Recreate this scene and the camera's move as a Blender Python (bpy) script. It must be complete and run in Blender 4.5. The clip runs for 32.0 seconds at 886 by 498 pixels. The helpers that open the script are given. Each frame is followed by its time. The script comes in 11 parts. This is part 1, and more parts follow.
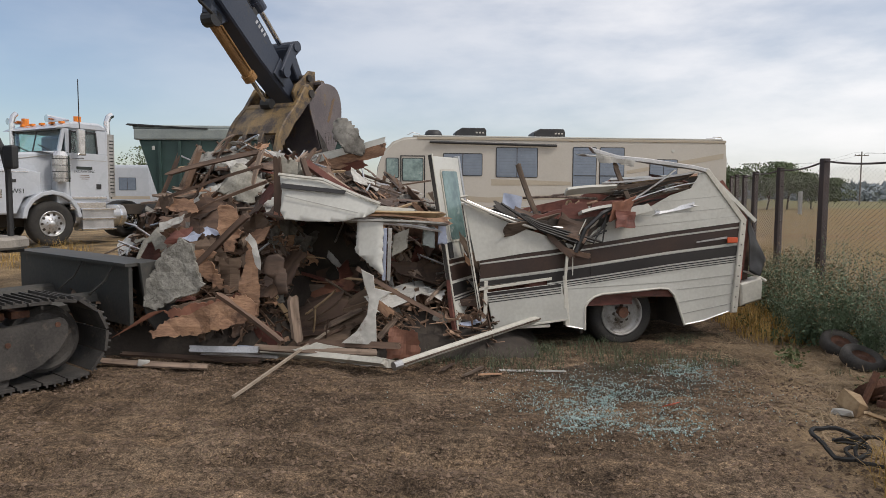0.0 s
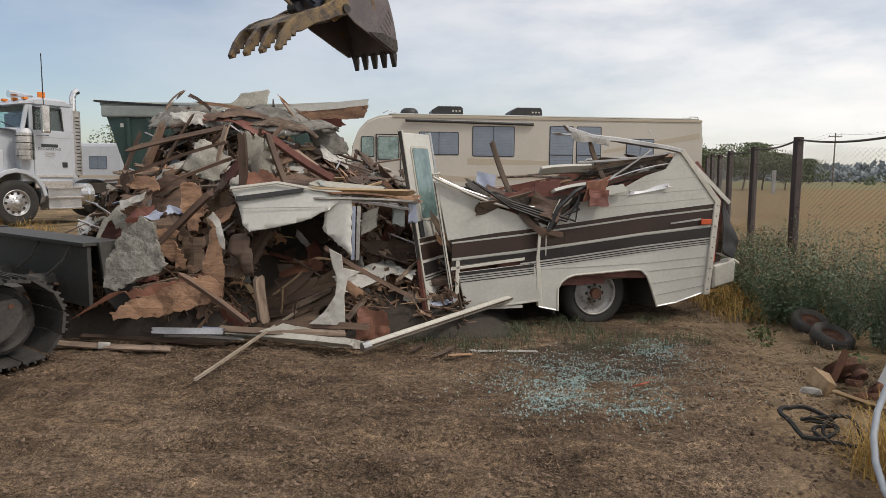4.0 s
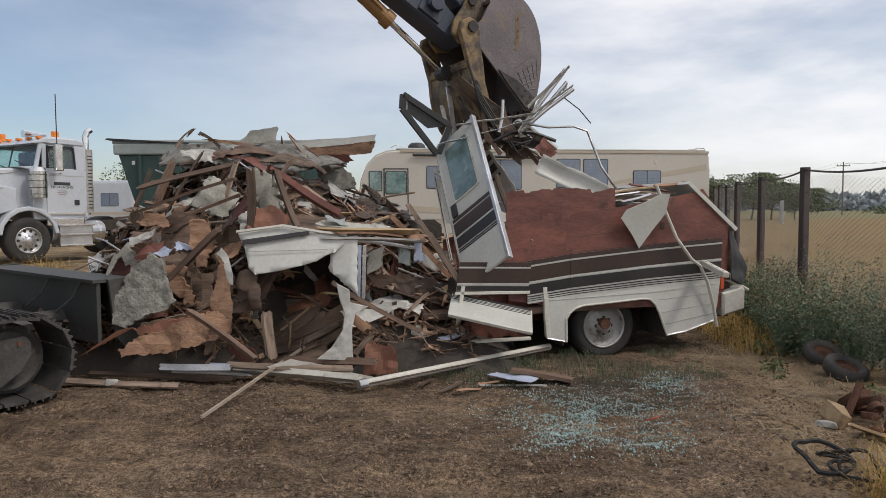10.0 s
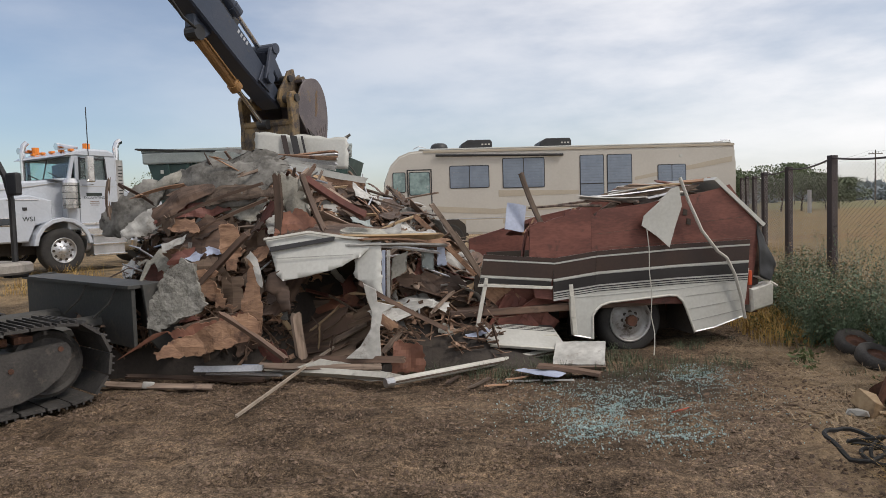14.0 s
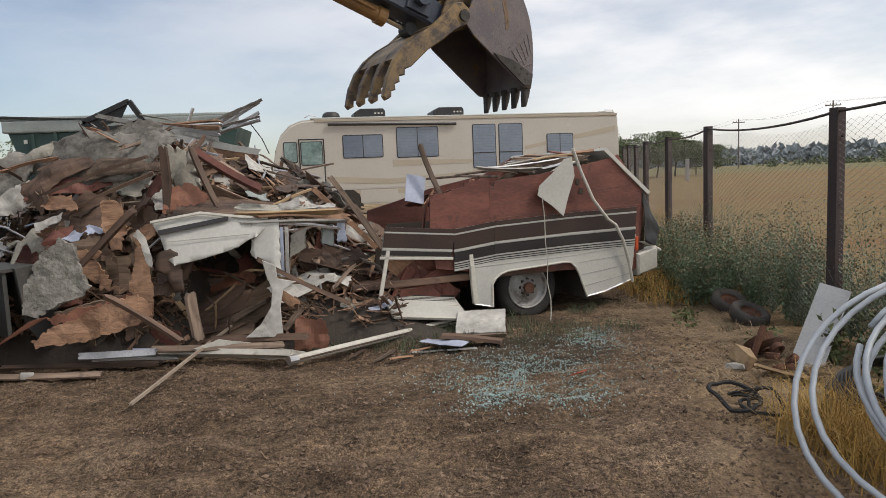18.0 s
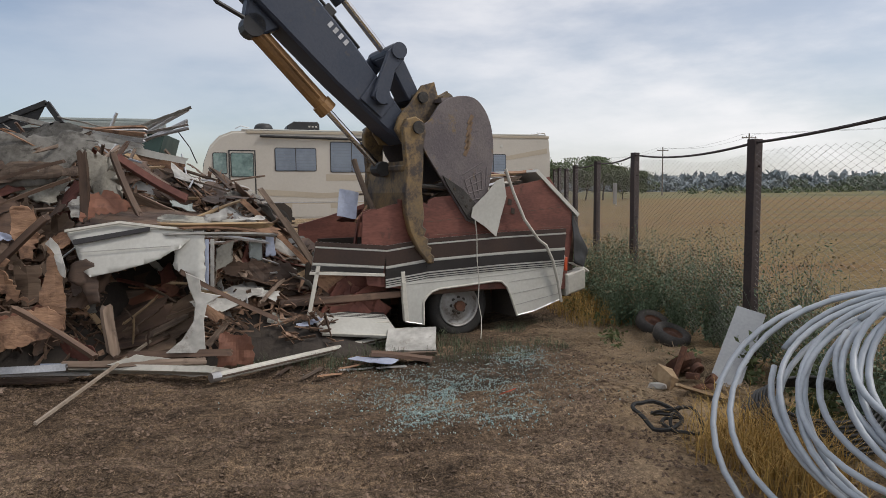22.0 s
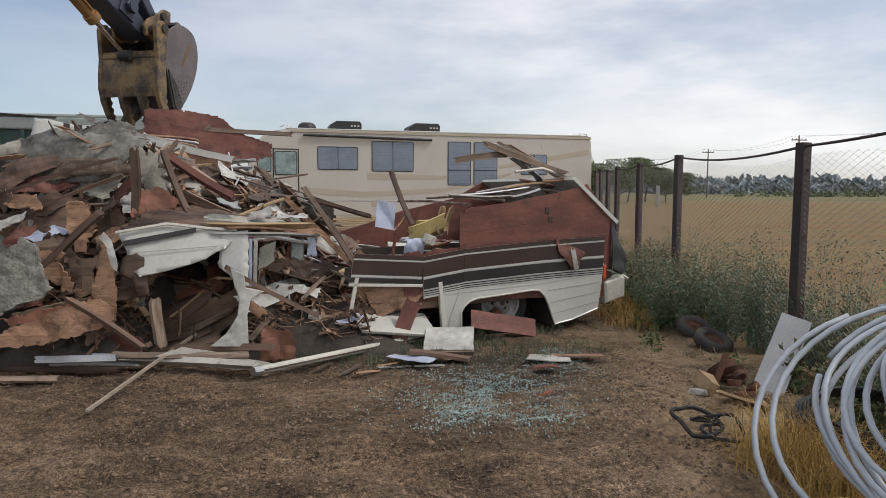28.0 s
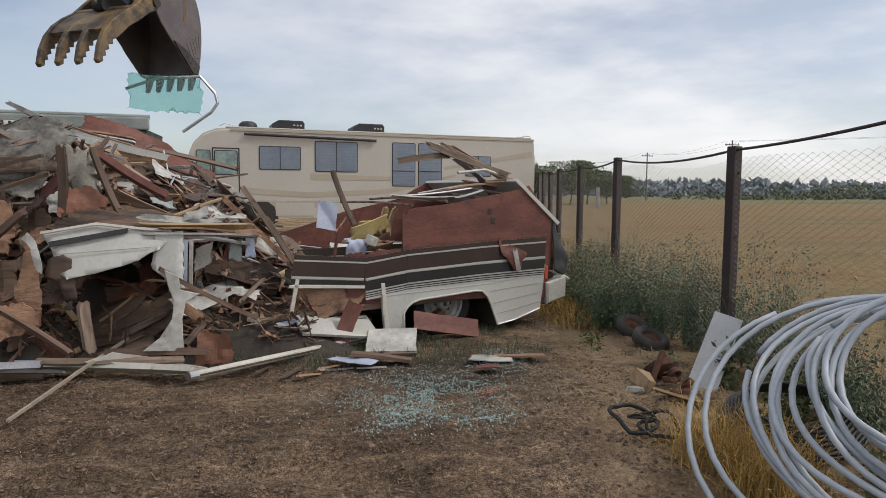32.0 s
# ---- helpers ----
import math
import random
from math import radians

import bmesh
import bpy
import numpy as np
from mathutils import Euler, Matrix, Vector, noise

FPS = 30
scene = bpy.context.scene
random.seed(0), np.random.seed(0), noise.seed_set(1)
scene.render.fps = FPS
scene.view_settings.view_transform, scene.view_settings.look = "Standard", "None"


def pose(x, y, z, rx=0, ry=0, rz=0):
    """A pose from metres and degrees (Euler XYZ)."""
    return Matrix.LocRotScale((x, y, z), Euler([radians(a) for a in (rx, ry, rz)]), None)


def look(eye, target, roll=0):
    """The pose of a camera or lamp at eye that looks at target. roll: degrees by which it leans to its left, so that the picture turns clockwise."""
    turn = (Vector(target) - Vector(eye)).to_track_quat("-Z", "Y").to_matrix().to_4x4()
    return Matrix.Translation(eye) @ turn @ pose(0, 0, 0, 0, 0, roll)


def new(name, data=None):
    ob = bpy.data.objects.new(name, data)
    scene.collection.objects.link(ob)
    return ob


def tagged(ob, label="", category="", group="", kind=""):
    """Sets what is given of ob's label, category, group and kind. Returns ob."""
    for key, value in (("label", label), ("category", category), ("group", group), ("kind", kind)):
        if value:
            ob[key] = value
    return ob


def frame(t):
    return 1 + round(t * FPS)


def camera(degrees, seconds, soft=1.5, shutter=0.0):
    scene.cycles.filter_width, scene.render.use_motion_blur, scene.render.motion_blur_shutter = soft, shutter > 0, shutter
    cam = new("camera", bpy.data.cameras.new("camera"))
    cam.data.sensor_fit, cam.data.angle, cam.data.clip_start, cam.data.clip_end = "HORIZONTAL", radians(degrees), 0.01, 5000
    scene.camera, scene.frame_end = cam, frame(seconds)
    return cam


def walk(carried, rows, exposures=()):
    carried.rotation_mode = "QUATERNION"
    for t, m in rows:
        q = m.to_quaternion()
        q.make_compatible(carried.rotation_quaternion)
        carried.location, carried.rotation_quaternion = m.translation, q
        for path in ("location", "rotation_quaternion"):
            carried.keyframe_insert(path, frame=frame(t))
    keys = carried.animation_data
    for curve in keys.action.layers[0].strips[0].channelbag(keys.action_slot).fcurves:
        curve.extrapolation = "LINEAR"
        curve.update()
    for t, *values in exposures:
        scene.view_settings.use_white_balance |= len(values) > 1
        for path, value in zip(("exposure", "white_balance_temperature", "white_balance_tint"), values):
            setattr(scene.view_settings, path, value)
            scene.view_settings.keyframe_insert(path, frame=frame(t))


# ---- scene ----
cam = camera(66.0, 32.0, soft=0.6)
PATH = [
    (0, (-0.046, -0.086, 1.565), (-0.105, 1.907, 1.411), 0.3),
    (0.5, (-0.048, -0.067, 1.561), (-0.111, 1.927, 1.413), -0.5),
    (1, (-0.053, -0.061, 1.564), (-0.128, 1.932, 1.424), -0.7),
    (1.5, (-0.041, -0.113, 1.565), (-0.108, 1.881, 1.43), 0.1),
    (2, (-0.03, -0.048, 1.539), (0.059, 1.933, 1.281), -1.5),
    (2.5, (-0.024, -0.015, 1.513), (0.263, 1.939, 1.203), 1.2),
    (3, (-0.044, 0.01, 1.524), (0.222, 1.971, 1.236), 1.9),
    (3.5, (-0.007, 0.051, 1.541), (0.051, 2.035, 1.294), 1.0),
    (5.5, (0.084, -0.012, 1.54), (0.045, 1.982, 1.394), 0.0),
    (6, (0.082, -0.013, 1.535), (0.08, 1.983, 1.414), 0.4),
    (6.5, (0.077, -0.006, 1.544), (0.089, 1.991, 1.447), 0.2),
    (7, (0.078, -0.021, 1.539), (0.088, 1.977, 1.447), -0.0),
    (7.5, (0.073, -0.025, 1.542), (0.084, 1.972, 1.452), 0.2),
    (8, (0.068, -0.028, 1.545), (0.079, 1.97, 1.456), 0.2),
    (8.5, (0.078, -0.026, 1.546), (0.087, 1.972, 1.456), 0.4),
    (9, (0.09, -0.004, 1.538), (0.084, 1.993, 1.422), -0.4),
    (9.5, (0.072, 0.01, 1.55), (0.062, 2.006, 1.423), -0.4),
    (10, (0.05, 0.039, 1.549), (0.026, 2.036, 1.434), -0.2),
    (10.5, (0.057, 0.019, 1.543), (0.01, 2.016, 1.439), -0.0),
    (11, (0.052, 0.041, 1.545), (-0.012, 2.037, 1.439), 0.2),
    (11.5, (0.061, 0.03, 1.545), (-0.026, 2.026, 1.444), -0.1),
    (12, (0.059, 0.021, 1.541), (-0.042, 2.016, 1.443), 0.1),
    (12.5, (0.052, -0.009, 1.54), (-0.048, 1.987, 1.445), -0.1),
    (13, (0.044, -0.015, 1.543), (-0.055, 1.981, 1.451), 0.5),
    (13.5, (0.051, -0.014, 1.533), (-0.05, 1.982, 1.442), -0.3),
    (14, (0.059, -0.029, 1.532), (-0.039, 1.965, 1.42), -1.8),
    (14.5, (0.059, 0.012, 1.536), (-0.068, 2.005, 1.418), -0.9),
    (16.5, (0.015, -0.009, 1.559), (0.002, 1.974, 1.297), -2.7),
    (17, (-0.012, -0.016, 1.557), (0.06, 1.966, 1.296), -2.9),
    (17.5, (-0.034, -0.031, 1.57), (0.075, 1.951, 1.323), -2.3),
    (18, (-0.022, -0.004, 1.57), (0.189, 1.973, 1.355), -2.4),
    (18.5, (-0.019, 0.015, 1.571), (0.288, 1.985, 1.409), -2.1),
    (19, (-0.023, 0.025, 1.571), (0.301, 1.993, 1.418), -2.2),
    (19.5, (-0.02, 0.017, 1.572), (0.312, 1.984, 1.418), -1.5),
    (20, (-0.002, 0.029, 1.572), (0.363, 1.99, 1.421), -1.2),
    (20.5, (-0.006, 0.031, 1.572), (0.382, 1.987, 1.423), -1.2),
    (21, (-0.008, 0.03, 1.568), (0.395, 1.983, 1.415), -0.9),
    (21.5, (-0.014, 0.029, 1.569), (0.393, 1.981, 1.407), -1.0),
    (22, (-0.017, 0.028, 1.563), (0.392, 1.978, 1.394), -0.5),
    (22.5, (-0.022, 0.014, 1.564), (0.39, 1.963, 1.385), -0.5),
    (23, (-0.029, 0.011, 1.561), (0.388, 1.958, 1.374), 0.1),
    (23.5, (-0.029, 0.018, 1.561), (0.394, 1.963, 1.362), 0.5),
    (24, (-0.022, 0.024, 1.559), (0.403, 1.967, 1.352), 0.6),
    (24.5, (-0.034, 0.019, 1.554), (0.392, 1.962, 1.345), 0.9),
    (26.5, (-0.018, 0.014, 1.565), (0.402, 1.959, 1.364), 0.8),
    (27, (-0.029, 0.001, 1.571), (0.38, 1.951, 1.391), 0.7),
    (27.5, (-0.031, 0.002, 1.571), (0.31, 1.965, 1.397), 0.8),
    (28, (-0.028, -0.004, 1.571), (0.269, 1.967, 1.401), 0.2),
    (28.5, (-0.011, 0.004, 1.572), (0.282, 1.975, 1.406), 0.1),
    (29, (-0.004, 0.007, 1.564), (0.299, 1.977, 1.404), -0.0),
    (29.5, (0.013, 0.02, 1.567), (0.391, 1.977, 1.41), -0.1),
    (30, (0.007, 0.013, 1.568), (0.433, 1.961, 1.416), -1.0),
    (30.5, (-0.003, 0.009, 1.565), (0.438, 1.953, 1.407), -0.5),
    (31, (0.01, 0.024, 1.566), (0.456, 1.966, 1.403), -0.2),
    (31.5, (0.001, 0.016, 1.564), (0.449, 1.959, 1.4), 0.2),
    (32, (0.008, 0.018, 1.564), (0.461, 1.959, 1.399), 0.5),
]
walk(cam, [(t, look(eye, target, roll)) for t, eye, target, roll in PATH], [(0, 0.15, 6700, 12), (1.6, 0.12, 6700, 12), (2.3, 0.17, 7000, 12), (3.5, 0.20, 7000, 12), (5.5, 0.15, 6620, 12), (13, 0.14, 6620, 12), (16.5, 0.25, 6850, 12), (17.5, 0.25, 6850, 12), (19.5, 0.06, 6620, 12), (22, 0.02, 6600, 12), (27, 0.12, 6600, 12), (32, 0.07, 6600, 12)])

# ---- light ----
SUN_EL, SUN_AZ = 50.0, 112.0          # degrees; azimuth from +y towards +x
world = bpy.data.worlds.new("sky")
scene.world = world
world.use_nodes = True
wn, wl = world.node_tree.nodes, world.node_tree.links
wn.clear()
w_out, w_bg = wn.new("ShaderNodeOutputWorld"), wn.new("ShaderNodeBackground")
w_sky = wn.new("ShaderNodeTexSky")
w_sky.sky_type, w_sky.sun_disc = "NISHITA", False
w_sky.sun_elevation, w_sky.sun_rotation = radians(SUN_EL), radians(SUN_AZ)
w_sky.air_density, w_sky.dust_density, w_sky.ozone_density = 1.0, 1.0, 2.5
# a thin veil of high cloud over the clear sky
w_tc, w_map = wn.new("ShaderNodeTexCoord"), wn.new("ShaderNodeMapping")
w_map.inputs["Scale"].default_value = (1.0, 1.0, 3.2)
w_noise, w_ramp, w_mix = wn.new("ShaderNodeTexNoise"), wn.new("ShaderNodeValToRGB"), wn.new("ShaderNodeMixRGB")
w_noise.inputs["Scale"].default_value, w_noise.inputs["Detail"].default_value = 2.1, 8.0
w_noise.inputs["Roughness"].default_value = 0.55
w_ramp.color_ramp.interpolation = "EASE"
w_ramp.color_ramp.elements[0].position, w_ramp.color_ramp.elements[0].color = 0.30, (0.30, 0.30, 0.30, 1)
w_ramp.color_ramp.elements[1].position, w_ramp.color_ramp.elements[1].color = 0.66, (1.0, 1.0, 1.0, 1)
w_mix.inputs[2].default_value = (9.7, 9.75, 9.9, 1)
wl.new(w_tc.outputs["Generated"], w_map.inputs[0]); wl.new(w_map.outputs[0], w_noise.inputs["Vector"])
wl.new(w_noise.outputs["Fac"], w_ramp.inputs[0])
# the veil is thicker and whiter towards the sun
w_nrm, w_dot, w_rng, w_mul = wn.new("ShaderNodeVectorMath"), wn.new("ShaderNodeVectorMath"), wn.new("ShaderNodeMapRange"), wn.new("ShaderNodeMath")
w_nrm.operation, w_dot.operation, w_mul.operation = "NORMALIZE", "DOT_PRODUCT", "MULTIPLY"
w_dot.inputs[1].default_value = (math.sin(radians(SUN_AZ)) * math.cos(radians(SUN_EL)), math.cos(radians(SUN_AZ)) * math.cos(radians(SUN_EL)), math.sin(radians(SUN_EL)))
w_rng.inputs["From Min"].default_value, w_rng.inputs["From Max"].default_value = -0.50, 0.25
w_rng.inputs["To Min"].default_value, w_rng.inputs["To Max"].default_value = 0.02, 0.98
wl.new(w_tc.outputs["Generated"], w_nrm.inputs[0]); wl.new(w_nrm.outputs[0], w_dot.inputs[0]); wl.new(w_dot.outputs["Value"], w_rng.inputs[0])
wl.new(w_rng.outputs[0], w_mul.inputs[0]); wl.new(w_ramp.outputs[0], w_mul.inputs[1]); wl.new(w_mul.outputs[0], w_mix.inputs[0])
wl.new(w_sky.outputs[0], w_mix.inputs[1]); wl.new(w_mix.outputs[0], w_bg.inputs[0])
w_bg.inputs[1].default_value = 0.10
wl.new(w_bg.outputs[0], w_out.inputs[0])
sun = new("sun", bpy.data.lights.new("sun", "SUN"))
sun.data.energy, sun.data.angle, sun.data.color = 1.5, radians(10), (1.0, 0.95, 0.88)
_a, _e = radians(SUN_AZ), radians(SUN_EL)
sun.matrix_world = look((math.sin(_a) * math.cos(_e) * 50, math.cos(_a) * math.cos(_e) * 50, math.sin(_e) * 50), (0, 0, 0))

# ---- materials ----
MATS = {}


def mat(name, c1, c2=None, rough=0.6, metal=0.0, scale=3.0, fine=45.0, bump=0.15, rand=0.12, dirt=None, dirt_at=0.56, stretch=(1, 1, 1), island=False, spec=0.5, clear=0.0):
    """A worn surface: two colours mixed at two scales, dirt patches, a fine bump and a spread of brightness from piece to piece."""
    if name in MATS:
        return MATS[name]
    c2 = c2 or tuple(v * 0.72 for v in c1)
    m = MATS[name] = bpy.data.materials.new(name)
    m.use_nodes = True
    n, k = m.node_tree.nodes, m.node_tree.links
    b = n["Principled BSDF"]
    tc, mp = n.new("ShaderNodeTexCoord"), n.new("ShaderNodeMapping")
    mp.inputs["Scale"].default_value = stretch
    k.new(tc.outputs["Object"], mp.inputs[0])
    if rand and not island:
        oi, sh = n.new("ShaderNodeObjectInfo"), n.new("ShaderNodeMath")
        sh.operation = "MULTIPLY"; sh.inputs[1].default_value = 31.0
        k.new(oi.outputs["Random"], sh.inputs[0]); k.new(sh.outputs[0], mp.inputs["Location"])
    big, small = n.new("ShaderNodeTexNoise"), n.new("ShaderNodeTexNoise")
    for t, s, d in ((big, scale, 5.0), (small, fine, 4.0)):
        t.inputs["Scale"].default_value, t.inputs["Detail"].default_value = s, d
        k.new(mp.outputs[0], t.inputs["Vector"])
    add = n.new("ShaderNodeMath"); add.operation = "MULTIPLY_ADD"
    k.new(small.outputs["Fac"], add.inputs[0]); add.inputs[1].default_value = 0.5
    k.new(big.outputs["Fac"], add.inputs[2])
    ramp = n.new("ShaderNodeValToRGB")
    ramp.color_ramp.elements[0].position, ramp.color_ramp.elements[0].color = 0.60, (*c1, 1)
    ramp.color_ramp.elements[1].position, ramp.color_ramp.elements[1].color = 0.90, (*c2, 1)
    k.new(add.outputs[0], ramp.inputs[0])
    col = ramp.outputs[0]
    if dirt:
        dn, dr, dm = n.new("ShaderNodeTexNoise"), n.new("ShaderNodeValToRGB"), n.new("ShaderNodeMixRGB")
        dn.inputs["Scale"].default_value, dn.inputs["Detail"].default_value, dn.inputs["Roughness"].default_value = scale * 1.7, 8.0, 0.7
        k.new(tc.outputs["Object"], dn.inputs["Vector"])
        dr.color_ramp.elements[0].position, dr.color_ramp.elements[1].position = dirt_at, dirt_at + 0.13
        k.new(dn.outputs["Fac"], dr.inputs[0]); k.new(dr.outputs[0], dm.inputs[0]); k.new(col, dm.inputs[1])
        dm.inputs[2].default_value = (*dirt, 1)
        col = dm.outputs[0]
    if rand:
        src = n.new("ShaderNodeNewGeometry" if island else "ShaderNodeObjectInfo")
        hsv, ma = n.new("ShaderNodeHueSaturation"), n.new("ShaderNodeMath")
        ma.operation = "MULTIPLY_ADD"
        ma.inputs[1].default_value, ma.inputs[2].default_value = 2 * rand, 1 - rand
        k.new(src.outputs["Random Per Island" if island else "Random"], ma.inputs[0]); k.new(ma.outputs[0], hsv.inputs["Value"]); k.new(col, hsv.inputs["Color"])
        col = hsv.outputs[0]
    k.new(col, b.inputs["Base Color"])
    b.inputs["Metallic"].default_value = metal
    b.inputs["Specular IOR Level"].default_value = spec
    b.inputs["Coat Weight"].default_value = clear
    rr = n.new("ShaderNodeMapRange")
    rr.inputs["To Min"].default_value, rr.inputs["To Max"].default_value = max(0.03, rough - 0.12), min(1, rough + 0.14)
    k.new(big.outputs["Fac"], rr.inputs[0]); k.new(rr.outputs[0], b.inputs["Roughness"])
    if bump:
        bp = n.new("ShaderNodeBump")
        bp.inputs["Strength"].default_value, bp.inputs["Distance"].default_value = bump, 0.02
        k.new(add.outputs[0], bp.inputs["Height"]); k.new(bp.outputs[0], b.inputs["Normal"])
    return m


def glass(name, color, rough=0.03, trans=1.0):
    m = MATS[name] = bpy.data.materials.new(name)
    m.use_nodes = True
    b = m.node_tree.nodes["Principled BSDF"]
    b.inputs["Base Color"].default_value, b.inputs["Roughness"].default_value = (*color, 1), rough
    b.inputs["Transmission Weight"].default_value, b.inputs["IOR"].default_value = trans, 1.45
    return m


M_WHITE = mat("white_siding", (0.55, 0.55, 0.505), (0.46, 0.455, 0.415), 0.38, 0, 1.6, 30, 0.05, 0.05, (0.42, 0.40, 0.36), 0.66)
M_SEAM = mat("dusty_seam", (0.40, 0.395, 0.365), (0.32, 0.315, 0.29), 0.6, 0, 3, 30, 0.0, 0.05)
M_DIRTYW = mat("dirty_white_sheet", (0.54, 0.53, 0.49), (0.30, 0.29, 0.265), 0.5, 0, 2.6, 14, 0.2, 0.2, (0.17, 0.14, 0.115), 0.55)
M_BROWN = mat("brown_stripe", (0.052, 0.030, 0.022), (0.036, 0.022, 0.018), 0.42, 0, 2, 40, 0.05, 0.05)
M_BLACK = mat("dark_stripe", (0.020, 0.018, 0.018), (0.028, 0.025, 0.024), 0.4, 0, 2, 40, 0.05, 0.05)
M_RED = mat("red_brown_panel", (0.190, 0.070, 0.050), (0.112, 0.040, 0.030), 0.62, 0, 2.0, 16, 0.10, 0.14, (0.065, 0.030, 0.024), 0.57, (1, 1, 3))
M_REDPLY = mat("orange_brown_board", (0.27, 0.120, 0.075), (0.17, 0.075, 0.048), 0.7, 0, 3.0, 20, 0.2, 0.14, (0.09, 0.045, 0.032), 0.57)
M_TANWOOD = mat("pale_weathered_stick", (0.34, 0.285, 0.225), (0.24, 0.195, 0.15), 0.8, 0, 3.0, 20, 0.3, 0.1, (0.13, 0.10, 0.075), 0.57)
M_OLDRIM = mat("dull_steel_rim", (0.44, 0.43, 0.41), (0.30, 0.29, 0.27), 0.5, 0.3, 5, 30, 0.15, 0.1, (0.10, 0.075, 0.055), 0.56)
M_DUSKGRASS = mat("trampled_grass", (0.105, 0.125, 0.070), (0.070, 0.088, 0.048), 0.8, 0, 5, 30, 0.0, 0.35, island=True)
M_PLY = mat("raw_plywood", (0.40, 0.235, 0.140), (0.20, 0.112, 0.070), 0.72, 0, 3.2, 26, 0.6, 0.25, (0.10, 0.055, 0.036), 0.55, (0.7, 1, 2.0))
M_LUMBER = mat("pale_lumber", (0.50, 0.36, 0.21), (0.34, 0.23, 0.13), 0.75, 0, 2.0, 12, 0.4, 0.25, (0.16, 0.10, 0.065), 0.56, (0.25, 3, 3))
M_OLDWOOD = mat("weathered_wood", (0.27, 0.200, 0.150), (0.095, 0.068, 0.050), 0.85, 0, 2.0, 12, 0.5, 0.4, (0.048, 0.030, 0.022), 0.55, (0.25, 3, 3))
M_DARKWOOD = mat("dark_panelling", (0.160, 0.100, 0.068), (0.060, 0.039, 0.029), 0.7, 0, 2.0, 12, 0.4, 0.42, (0.030, 0.020, 0.016), 0.58, (0.4, 2, 2))
M_SPLINT = mat("splintered_wood", (0.33, 0.21, 0.14), (0.11, 0.070, 0.048), 0.85, 0, 2.5, 40, 0.3, 0.45, None, 0.5, (1, 1, 1), True)
M_GREY = mat("grey_felt", (0.25, 0.24, 0.215), (0.115, 0.108, 0.095), 0.95, 0, 5, 24, 0.5, 0.12, (0.07, 0.064, 0.056), 0.54)
M_TARP = mat("crumpled_lining", (0.40, 0.385, 0.33), (0.24, 0.23, 0.195), 0.8, 0, 3, 40, 0.4, 0.12, (0.2, 0.19, 0.16), 0.62)
M_YELLOWBOARD = mat("yellow_foam_board", (0.62, 0.50, 0.22), (0.48, 0.37, 0.16), 0.85, 0, 3, 40, 0.25, 0.08, (0.3, 0.22, 0.12), 0.64)
M_ALU = mat("bare_aluminium", (0.62, 0.62, 0.62), (0.42, 0.42, 0.42), 0.36, 0.85, 3, 60, 0.08, 0.12, (0.25, 0.24, 0.22), 0.64)
M_BLUEW = mat("pale_blue_sheet", (0.44, 0.49, 0.61), (0.33, 0.37, 0.47), 0.55, 0, 3, 30, 0.1, 0.05, (0.3, 0.32, 0.38), 0.68)
M_RUBBER = mat("tyre_rubber", (0.022, 0.021, 0.020), (0.040, 0.037, 0.033), 0.85, 0, 6, 60, 0.3, 0.08, (0.09, 0.075, 0.06), 0.62)
M_RIM = mat("painted_steel_rim", (0.40, 0.385, 0.36), (0.26, 0.24, 0.22), 0.55, 0.1, 6, 30, 0.15, 0.05, (0.085, 0.055, 0.042), 0.50)
M_RUST = mat("rusty_steel", (0.14, 0.065, 0.038), (0.075, 0.037, 0.026), 0.85, 0.2, 6, 50, 0.5, 0.2, (0.05, 0.03, 0.022), 0.58)
M_CHROME = mat("chrome", (0.75, 0.75, 0.76), (0.6, 0.6, 0.6), 0.14, 1.0, 3, 40, 0.0, 0.0)
M_STEEL = mat("polished_stainless", (0.62, 0.60, 0.57), (0.46, 0.44, 0.41), 0.25, 1.0, 4, 40, 0.02, 0.0)
M_CABCLEAR = glass("clear_cab_glass", (0.70, 0.86, 0.85), 0.02, 0.95)
M_DARKGLASS = mat("tinted_glass", (0.030, 0.036, 0.048), (0.022, 0.028, 0.036), 0.12, 0, 1, 10, 0.0, 0.03, spec=0.9)
# Near-black brown for dark parts, and for shade painted into gaps and recesses.
M_DARK = mat("dark_parts_and_shade", (0.036, 0.029, 0.024), (0.056, 0.045, 0.036), 0.9, 0, 3, 30, 0.4, 0.1)
M_BLACKP = mat("black_plastic", (0.018, 0.018, 0.019), (0.03, 0.03, 0.03), 0.5, 0, 4, 50, 0.1, 0.05)
M_TRUCK = mat("white_truck_paint", (0.50, 0.53, 0.57), (0.44, 0.47, 0.51), 0.25, 0, 1.2, 20, 0.0, 0.02, (0.55, 0.54, 0.5), 0.72, clear=0.5)
M_RV = mat("beige_gelcoat", (0.52, 0.488, 0.432), (0.475, 0.445, 0.392), 0.32, 0, 0.8, 20, 0.0, 0.02)
M_RVTAN = mat("tan_gelcoat", (0.42, 0.365, 0.285), (0.46, 0.40, 0.31), 0.32, 0, 0.8, 20, 0.0, 0.02)
M_GREEN = mat("dark_green_bin", (0.036, 0.075, 0.066), (0.028, 0.058, 0.052), 0.55, 0, 2, 30, 0.1, 0.05, (0.06, 0.07, 0.06), 0.66)
M_GREYGREEN = mat("faded_green_steel", (0.30, 0.33, 0.31), (0.22, 0.25, 0.24), 0.55, 0, 2, 30, 0.1, 0.05, (0.3, 0.3, 0.28), 0.64)
